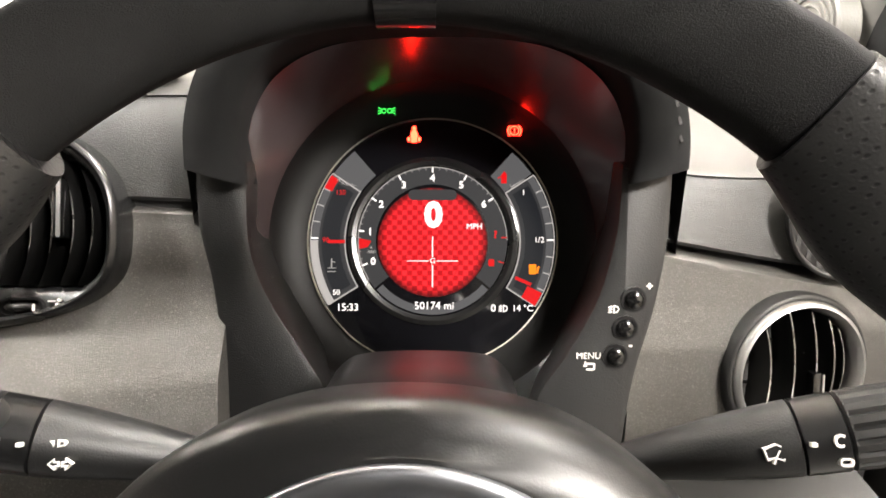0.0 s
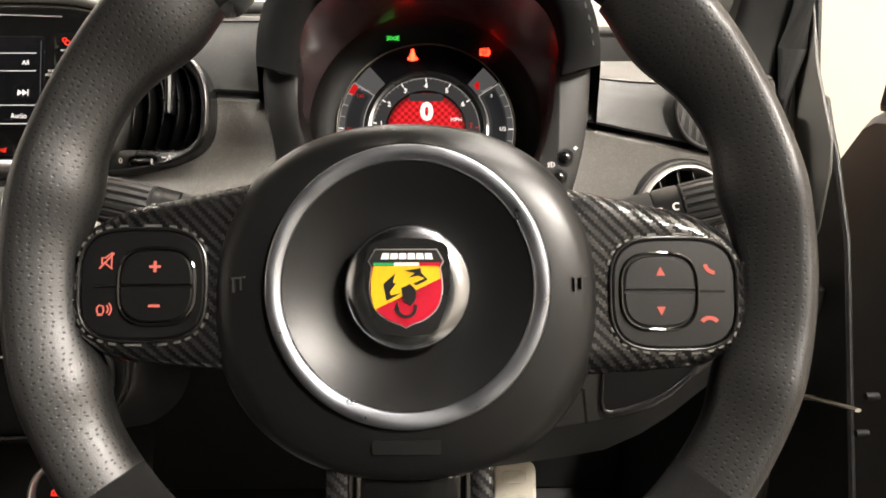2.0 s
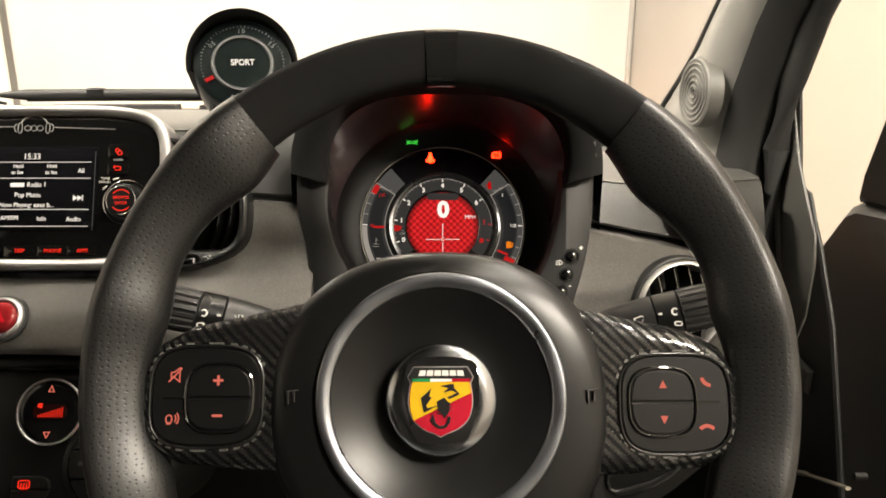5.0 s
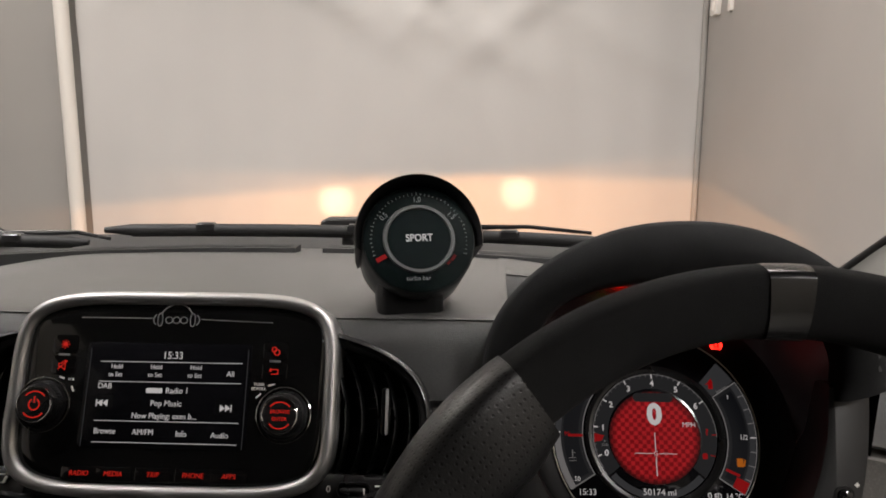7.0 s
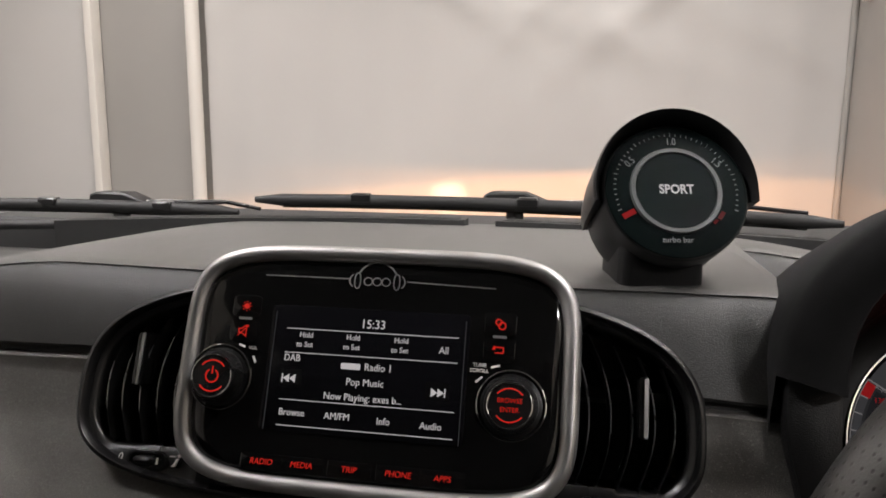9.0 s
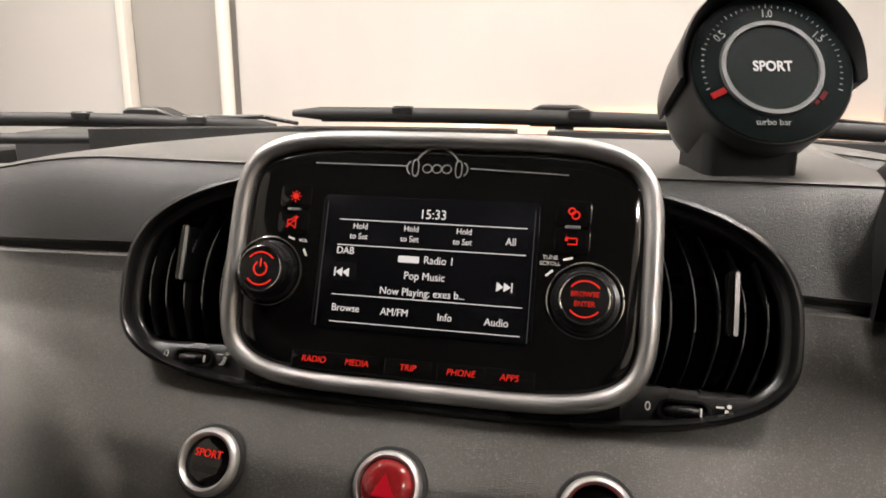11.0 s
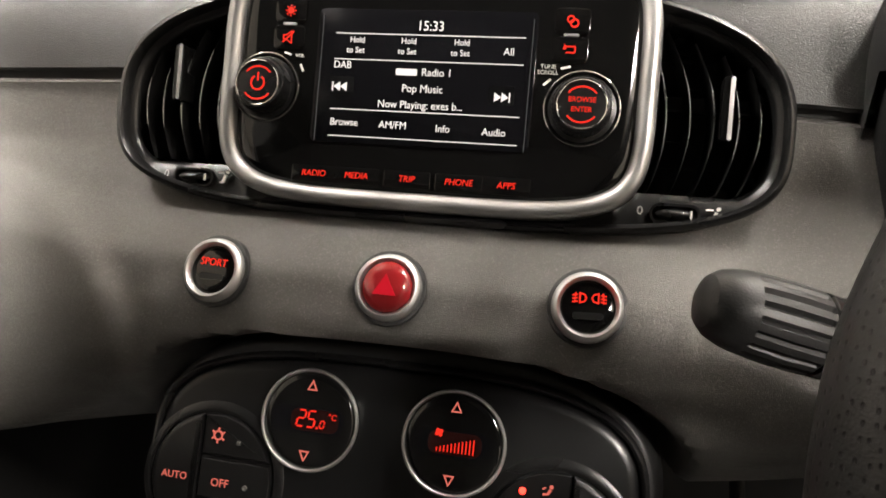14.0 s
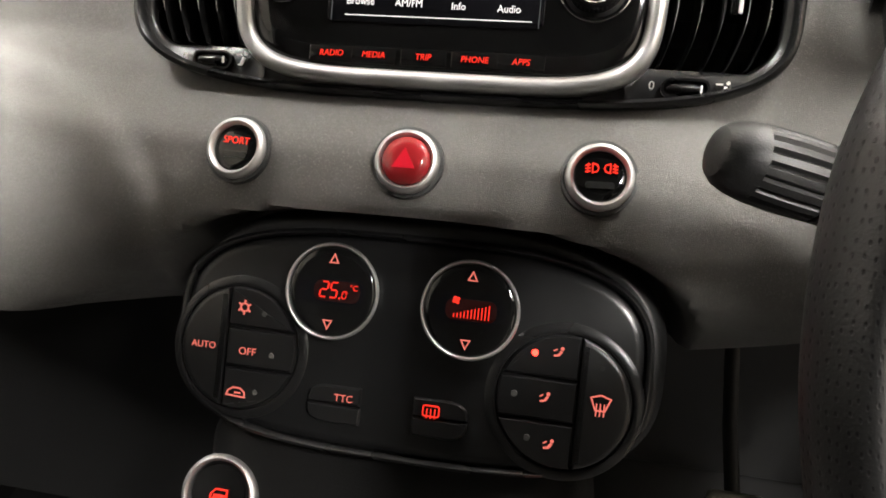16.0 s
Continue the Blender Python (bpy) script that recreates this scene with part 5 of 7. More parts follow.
def infotainment():
    t = thing("infotainment_unit", SCR, "gloss black radio unit with lit display and silver surround", "car radio")
    o = ell(0.1045, 0.0630, 5.0, 0.0, 0.0068, 112)
    prism("face", off(o, -0.0055), [(0, -0.03), (0, 0.0), (-0.003, 0.0022), (-0.010, 0.0026)], PIANO, t, "gloss black front panel", sharp=50)
    surround("surround", o, [(-0.0062, -0.012), (-0.0064, 0.002), (-0.0048, 0.0048), (-0.0015, 0.0060), (0.0015, 0.0045), (0.0026, 0.0), (0.0026, -0.03), (-0.004, -0.03)], SILVER, t, "satin silver surround", sharp=60)
    pod = pod_outline()
    surround("outer_lip", pod, [(-0.0030, -0.012), (-0.0026, -0.0010), (-0.0008, 0.0016), (0.0014, 0.0008), (0.0022, -0.003), (0.0022, -0.040), (-0.0030, -0.040)], SATIN, t, "rounded black lip round screen and vents", sharp=60)
    prism("back_plate", clipped(clipped(off(pod, -0.002), 1, 0, 0.093), -1, 0, 0.093), [(0, -0.040), (0, -0.004)], SATIN, t)
    Z0 = 0.0026
    d = plate("display", rrect(0.1080, 0.0660, 0.003, -0.004, 0.0065), 0.001, Z0 + 0.0006, LENS, t, "lit colour display", edge=0.0004)
    d.matrix_local = pose(0.0007, -0.0012, 0)
    z = Z0 + 0.0009

    def tx(s, cap, u, v, mat=SYM_W, align="CENTER", name="text", slant=0.0):
        return words(name, s, cap * 0.93, u - 0.004, v, z, mat, d, align=align, slant=slant, wide=0.92)

    tx("15:33", 0.0050, 0.0027, 0.0314)
    for u in (-0.0334, -0.0075, 0.0185):
        tx("Hold", 0.0031, u, 0.0240)
        tx("to Set", 0.0031, u - 0.0005, 0.0190)
    tx("All", 0.0038, 0.0412, 0.0203)
    for y in (0.0272, 0.0145, -0.0100):
        plate("rule", stroke(-0.0485, y, 0.0445, y, 0.0004), z - 0.0004, z, SYM_W, d)
    plate("rule", stroke(-0.0485, -0.0232, 0.0445, -0.0232, 0.0004), z - 0.0004, z, SYM_W, d)
    plate("frame_line", stroke(-0.0555, -0.026, -0.0555, 0.036, 0.0004), z - 0.0004, z, GREY_LIT2, d)
    plate("frame_line", stroke(0.0478, -0.026, 0.0478, 0.036, 0.0004), z - 0.0004, z, GREY_LIT2, d)
    tx("DAB", 0.0038, -0.0399, 0.0116)
    plate("name_bar", rrect(0.0105, 0.0032, 0.0006, -0.0115, 0.0092, 2), z - 0.0004, z, SYM_W, d)
    tx("Radio 1", 0.0040, 0.0075, 0.0092)
    tx("Pop Music", 0.0040, 0.0010, 0.0012)
    tx("Now Playing: exes b...", 0.0039, 0.0005, -0.0067)
    tx("Browse", 0.0038, -0.0368, -0.0165)
    tx("AM/FM", 0.0038, -0.0121, -0.0168)
    tx("Info", 0.0038, 0.0126, -0.0174)
    tx("Audio", 0.0038, 0.0372, -0.0178)
    sk = lambda cx, cy, s: [[(cx - s * 0.003, cy - 0.0022), (cx - s * 0.003, cy + 0.0022), (cx + s * 0.0004, cy)][::int(-s)], [(cx + s * 0.0004, cy - 0.0022), (cx + s * 0.0004, cy + 0.0022), (cx + s * 0.0038, cy)][::int(-s)], stroke(cx + s * 0.0042, cy - 0.0022, cx + s * 0.0042, cy + 0.0022, 0.0006)]
    for kx, ky in ((-0.0436, 0.0015), (0.0352, -0.0002)):
        plate("skip_key", rrect(0.0125, 0.0092, 0.0014, kx, ky), z - 0.0006, z - 0.0003, GREY_LIT00, d)
    multi("skip_symbol", sk(-0.0440, 0.0010, -1), z - 0.0004, z, SYM_W, d)
    multi("skip_symbol", sk(0.0350, -0.0010, 1), z - 0.0004, z, SYM_W, d)
    # emblem line along the top
    f0 = t
    zz = Z0 + 0.0004
    plate("chrome_line", stroke(-0.0640, 0.0543, -0.0165, 0.0543, 0.0005), Z0 - 0.001, zz, SILVER, f0)
    plate("chrome_line", stroke(0.0155, 0.0540, 0.0625, 0.0525, 0.0005), Z0 - 0.001, zz, SILVER, f0)
    lg = [arc_band(-0.001, 0.0525, 0.0110, 0.0117, 25, 155, 24)]
    for s in (-1, 1):
        lg += outline_of(ell(0.0016, 0.0042, 2.4, -0.001 + s * 0.0108, 0.0535, 16), 0.0005)
        lg += [arc_band(-0.001 + s * 0.0115, 0.0535, 0.0034, 0.0040, -60 if s > 0 else 120, 60 if s > 0 else 240, 10)]
    for k in (-1, 0, 1):
        lg += outline_of(ell(0.0023, 0.0021, 2.0, -0.001 + k * 0.0049, 0.0533, 14), 0.0005)
    multi("badge", lg, Z0 - 0.001, zz, SILVER, f0, "plain silver headphone badge")
    # knobs
    for kx, ky, kind in ((-0.0829, -0.0020, "p"), (0.0735, -0.0056, "b")):
        k = prism("knob", circ(0.0118, kx, ky, 64), [(0.0046, 0.001), (0.0044, 0.0024), (0.0018, 0.0032), (0.0012, 0.0095), (0.0004, 0.0116), (-0.0012, 0.0120)], SATIN, t, "black rotary knob with red-lit cap", sharp=30)
        surround("base_ring", circ(0.0172, kx, ky, 64), round_section(0.0005, 0.0006, 0.0028, 8), CHROME, k)
        surround("cap_ring", circ(0.0110, kx, ky, 56), round_section(0.0005, 0.0006, 0.0121, 8), CHROME, k)
        for j in range(40):
            a = 2 * math.pi * j / 40
            c, s = math.cos(a), math.sin(a)
            plate("knurl", stroke(kx + 0.0124 * c, ky + 0.0124 * s, kx + 0.0135 * c, ky + 0.0135 * s, 0.0008), 0.0040, 0.0094, SATIN, k)
        plate("cap", circ(0.0106, kx, ky, 48), 0.010, 0.0118, PIANO, k)
        q0, q1 = 0.0118, 0.0122
        plate("cap_arc", arc_band(kx, ky, 0.0077, 0.0084, 40, 140, 14), q0, q1, SYM_R, k)
        plate("cap_arc", arc_band(kx, ky, 0.0077, 0.0084, 220, 320, 14), q0, q1, SYM_R, k)
        if kind == "p":
            multi("power_symbol", [arc_band(kx, ky, 0.0030, 0.0038, 120, 420, 20), stroke(kx, ky + 0.0010, kx, ky + 0.0050, 0.0008)], q0, q1, SYM_R, k)
        else:
            words("text", "BROWSE", 0.0023, kx, ky + 0.0021, 0.0121, SYM_R, k, wide=0.95)
            words("text", "ENTER", 0.0023, kx, ky - 0.0023, 0.0121, SYM_R, k, wide=0.95)
    words("text", "VOL", 0.0017, -0.0661, 0.0142, Z0 + 0.0003, MARK, t)
    words("text", "TUNE", 0.0019, 0.0566, 0.0131, Z0 + 0.0003, MARK, t)
    words("text", "SCROLL", 0.0019, 0.0566, 0.0104, Z0 + 0.0003, MARK, t)
    for a, b, c, dd in ((-0.0742, 0.0158, -0.0708, 0.0146), (-0.0655, 0.0100, -0.0638, 0.0066), (0.0625, 0.0124, 0.0668, 0.0136), (0.0550, 0.0046, 0.0582, 0.0074)):
        plate("arrow_mark", stroke(a, b, c, dd, 0.0010), Z0, Z0 + 0.0004, MARK, t)
    # side keys
    for kx, ys, gl in ((-0.0725, (0.0365, 0.0232), 0), (0.0660, (0.0345, 0.0212), 1)):
        for i, y in enumerate(ys):
            kb = plate("side_key", rrect(0.0165, 0.0125, 0.003, kx, y), 0.001, Z0 + 0.0007, PIANO, t, edge=0.0006)
            zk = (Z0 + 0.0007, Z0 + 0.0011)
            if gl == 0 and i == 0:
                multi("symbol", [circ(0.0016, kx, y, 14)] + [stroke(kx + 0.0021 * math.cos(a), y + 0.0021 * math.sin(a), kx + 0.0028 * math.cos(a), y + 0.0028 * math.sin(a), 0.0005) for a in [k * math.pi / 4 for k in range(8)]], *zk, SYM_R, kb)
            elif gl == 0:
                multi("symbol", outline_of([(kx - 0.0028, y - 0.0010), (kx - 0.0014, y - 0.0010), (kx + 0.0014, y - 0.0030), (kx + 0.0014, y + 0.0030), (kx - 0.0014, y + 0.0010), (kx - 0.0028, y + 0.0010)], 0.0005) + [stroke(kx - 0.0032, y - 0.0026, kx + 0.0026, y + 0.0028, 0.0005)], *zk, SYM_R, kb)
            elif i == 0:
                multi("symbol", outline_of(circ(0.0015, kx - 0.0008, y + 0.0008, 10), 0.0007) + outline_of(circ(0.0018, kx + 0.0010, y - 0.0010, 10), 0.0007), *zk, SYM_R, kb)
            else:
                multi("symbol", [stroke(kx - 0.0026, y + 0.0014, kx + 0.0020, y + 0.0014, 0.0006), stroke(kx + 0.0022, y + 0.0014, kx + 0.0022, y - 0.0014, 0.0006), stroke(kx + 0.0022, y - 0.0014, kx - 0.0020, y - 0.0014, 0.0006), tri(kx - 0.0026, y + 0.0014, 0.0016, 0.0026)], *zk, SYM_R, kb)
        plate("key_bar", rrect(0.0070, 0.0012, 0.0005, kx, (ys[0] + ys[1]) / 2, 2), Z0, Z0 + 0.0014, SILVER, t)
    # lower keys
    for u, s in ((-0.0535, "RADIO"), (-0.0316, "MEDIA"), (-0.0063, "TRIP"), (0.0192, "PHONE"), (0.0418, "APPS")):
        kb = plate("menu_key", rrect(0.0232, 0.0085, 0.001, u, -0.0437), 0.001, Z0 + 0.0008, PIANO, t, edge=0.0005)
        words("text", s, 0.0030, u, -0.0435, Z0 + 0.0011, SYM_R, kb, slant=0.15, wide=0.95)
    return t


infotainment()


# ---- centre air vents ----
SLAT = plastic("slat_gloss", (0.004, 0.004, 0.004), (0.005, 0.005, 0.005), 0.3, 900, 0.02, 0.4)


def vent(side):
    t = thing("air_vent", SCR, "black centre air vent with slats and thumb wheel", "air vent", "centre air vents")
    o = pod_outline()
    half = [p for p in o if p[0] * side > 0.090]
    half.sort(key=lambda p: math.atan2((p[1] + 0.013), (p[0] - side * 0.09) * side))
    out = half if side > 0 else half[::-1]
    # opening
    ho = clipped(clipped(off(out, -0.0065), -side, 0, -0.0985), 0, -1, 0.0415)
    # body: bowl with outer lip
    prism("back_plate", off(out, -0.004), [(0, -0.05), (0, -0.038)], DARK, t)
    # face between lip and opening, as a loft of matching rings
    m = 120

    def ray_pt(poly, ang, cx, cy):
        dx, dy = math.cos(ang), math.sin(ang)
        best = None
        for i in range(len(poly)):
            (x0, y0), (x1, y1) = poly[i - 1], poly[i]
            ex, ey = x1 - x0, y1 - y0
            den = dx * ey - dy * ex
            if abs(den) < 1e-12:
                continue
            s = ((x0 - cx) * ey - (y0 - cy) * ex) / den
            u = ((x0 - cx) * dy - (y0 - cy) * dx) / den
            if s > 0 and -1e-6 <= u <= 1 + 1e-6 and (best is None or s > best):
                best = s
        return (cx + dx * best, cy + dy * best)

    cx, cy = side * 0.118, -0.004
    rr = [[], [], [], []]
    for i in range(m):
        a = 2 * math.pi * i / m
        po, ph = ray_pt(out, a, cx, cy), ray_pt(ho, a, cx, cy)
        rr[0].append((po[0], po[1], -0.0030))
        rr[1].append((po[0] * 0.25 + ph[0] * 0.75, po[1] * 0.25 + ph[1] * 0.75, -0.0050))
        rr[2].append((ph[0], ph[1], -0.0075))
        rr[3].append((cx + (ph[0] - cx) * 0.96, cy + (ph[1] - cy) * 0.96, -0.038))
    v, f = lofted(rr, (False, False))
    build("face", v, f, SATIN, t, "satin black vent face", sharp=50)
    # curved slats
    for k, u in enumerate((0.1120, 0.1225, 0.1330, 0.1435, 0.1530)):
        pts = []
        for i in range(17):
            y = -0.040 + 0.084 * i / 16
            x = u - (6.0 + 40.0 * (u - 0.100)) * (y + 0.010) ** 2
            if (x / 0.1585) ** 2.7 + ((y + 0.013) / 0.0585) ** 2.7 < 1 if y > -0.013 else True:
                pts.append((x, y))
        rings = [[(side * (x - 0.0004), y, -0.0060), (side * x, y, -0.0048), (side * (x + 0.0004), y, -0.0060), (side * (x + 0.0009), y, -0.024), (side * (x - 0.0009), y, -0.024)] for x, y in pts]
        v, f = lofted(rings)
        sl = build("slat", v, f, SLAT, t)
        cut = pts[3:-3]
        # bead drawn in place of the gleam along the slat's front edge
        tube("slat_glint", [(side * x, y, -0.0046) for x, y in cut], [0.0001] + [0.0004] * (len(cut) - 2) + [0.0001], GLINT, sl, "pale bead standing for the highlight on the slat edge", n=6)
    # cross vanes behind
    for y in (-0.026, -0.013, 0.0, 0.013, 0.026):
        box("vane", min(side * 0.098, side * 0.150), max(side * 0.098, side * 0.150), y - 0.0006, y + 0.0006, -0.0295, -0.0272, DARK, t, edge=0.0002)
    tu, tv = (-0.1335, 0.0045) if side < 0 else (0.1375, -0.0020)
    tb = plate("slider_tab", rrect(0.0052, 0.0300, 0.0022, tu, tv), -0.012, 0.0005, PIANO, t, edge=0.001)
    plate("tab_insert", rrect(0.0018, 0.0285, 0.0008, tu + 0.0012, tv), 0.0005, 0.0014, SILVER, tb, "bright tab insert")
    # thumb wheel and print
    wx, wy = (-0.1215, -0.0490) if side < 0 else (0.1190, -0.0505)
    rings = []
    for i in range(13):
        s = -1 + i / 6
        r = 0.0042 * math.sqrt(max(0.02, 1 - s * s * 0.96))
        rings.append([(wx + s * 0.0085, wy + r * 0.62 * math.cos(2 * math.pi * j / 16), -0.0040 + r * math.sin(2 * math.pi * j / 16)) for j in range(16)])
    v, f = lofted(rings)
    build("thumb_wheel", v, f, SATIN, t)
    surround("wheel_slot", rrect(0.0200, 0.0072, 0.0034, wx, wy), [(0, -0.006), (0.0012, -0.006), (0.0012, -0.0022), (0, -0.0022)], SATIN, t)
    plate("wheel_mark", rrect(0.0007, 0.0036, 0.0003, wx + 0.0070, wy, 2), -0.0022, -0.0010, MARK, t)
    words("text", "0", 0.0040, wx - 0.0155, wy + 0.0005, -0.0022, MARK, t, slant=0.2 if side < 0 else 0.0)
    multi("airflow_symbol", [stroke(wx + 0.0150, wy - 0.002, wx + 0.0165, wy - 0.002, 0.0007), stroke(wx + 0.0165, wy - 0.002, wx + 0.0180, wy + 0.002, 0.0012), circ(0.0009, wx + 0.0188, wy + 0.0036, 10), stroke(wx + 0.0135, wy + 0.0030, wx + 0.0165, wy + 0.0030, 0.0007)], -0.0040, -0.0024, MARK, t)
    return t


vent(-1)
vent(1)


# ---- round buttons ----
def round_button(name, x, z, label, yaw, lean=34):
    y = fascia_y(x, z)
    t = thing(name, pose(x, y, z, 90 - lean, 0, yaw), label, "button", "dashboard buttons")
    surround("bezel", circ(0.0140, 0, 0, 56), [(-0.0022, -0.010), (-0.0020, 0.0042), (-0.0006, 0.0056), (0.0010, 0.0050), (0.0018, 0.0020), (0.0020, -0.010)], SILVER, t, "satin silver ring", sharp=60)
    surround("gasket", circ(0.0165, 0, 0, 56), [(-0.0010, -0.010), (-0.0008, 0.0012), (0.0010, 0.0010), (0.0016, -0.010)], DARK, t)
    return t


def centre_buttons():
    b = round_button("sport_button", -0.4205, 0.9160, "round black mode button with red lettering", -5)
    cap = prism("cap", circ(0.0122, 0, 0, 48), [(0, -0.008), (0, 0.0022), (-0.0012, 0.0032), (-0.006, 0.0030)], PIANO, b, "gloss black cap", sharp=50)
    words("text", "SPORT", 0.0036, 0, 0.0035, 0.0037, SYM_R, cap, wide=0.95)
    plate("lamp_slot", rrect(0.0125, 0.0030, 0.001, 0, -0.0035), 0.003, 0.0036, SATIN, cap)
    h = round_button("hazard_button", -0.3325, 0.9165, "round red hazard warning button with triangle", 0)
    cap = prism("cap", circ(0.0122, 0, 0, 48), [(0, -0.008), (0, 0.0040), (-0.0014, 0.0062), (-0.005, 0.0080), (-0.009, 0.0084)], RED_CAP, h, "translucent red cap", sharp=60)
    plate("triangle", tri(0, 0.0005, 0.0110, 0.0098), 0.0070, 0.0087, SYM_H, cap, "lit red warning triangle")
    f = round_button("fog_light_button", -0.2425, 0.9165, "round black fog light button with red symbols", 5)
    cap = prism("cap", circ(0.0122, 0, 0, 48), [(0, -0.008), (0, 0.0022), (-0.0012, 0.0032), (-0.006, 0.0030)], PIANO, f, "gloss black cap", sharp=50)
    a = arc_lamp(-0.0035, 0.0038, 0.0021)
    multi("symbol", a, 0.0032, 0.0038, SYM_R, cap)
    multi("symbol", [[(-x, y) for x, y in o][::-1] for o in arc_lamp(-0.0045, 0.0038, 0.0021)], 0.0032, 0.0038, SYM_R, cap)
    plate("lamp_slot", rrect(0.0130, 0.0030, 0.001, 0, -0.0040), 0.003, 0.0036, SATIN, cap)


centre_buttons()


# ---- climate panel and console ----
CLI = pose(-0.333, 0.258, 0.835, 90 - 27)


def person_symbol(x, y, s):
    return [circ(s * 0.9, x + s * 2.0, y + s * 2.0, 10), stroke(x - s * 1.8, y - s * 1.6, x + s * 0.4, y - s * 1.3, s * 0.9), stroke(x + s * 0.4, y - s * 1.4, x + s * 1.8, y + s * 0.8, s * 1.2), stroke(x - s * 2.0, y + s * 0.6, x - s * 0.4, y + s * 1.6, s * 0.6)]


def segments(digit, cx, cy, w, h, t):
    """A slanted seven-segment numeral."""
    on = {"0": "abcdef", "2": "abged", "5": "afgcd"}[digit]
    x0, x1, y0, y1 = -w / 2, w / 2, -h / 2, h / 2
    g = t * 0.6
    lines = {"a": (x0 + g, y1, x1 - g, y1), "b": (x1, y1 - g, x1, g), "c": (x1, -g, x1, y0 + g), "d": (x0 + g, y0, x1 - g, y0), "e": (x0, -g, x0, y0 + g), "f": (x0, y1 - g, x0, g), "g": (x0 + g, 0, x1 - g, 0)}
    out = []
    for k in on:
        o = stroke(*lines[k], t)
        out.append([(cx + x + 0.14 * y, cy + y) for x, y in o])
    return out


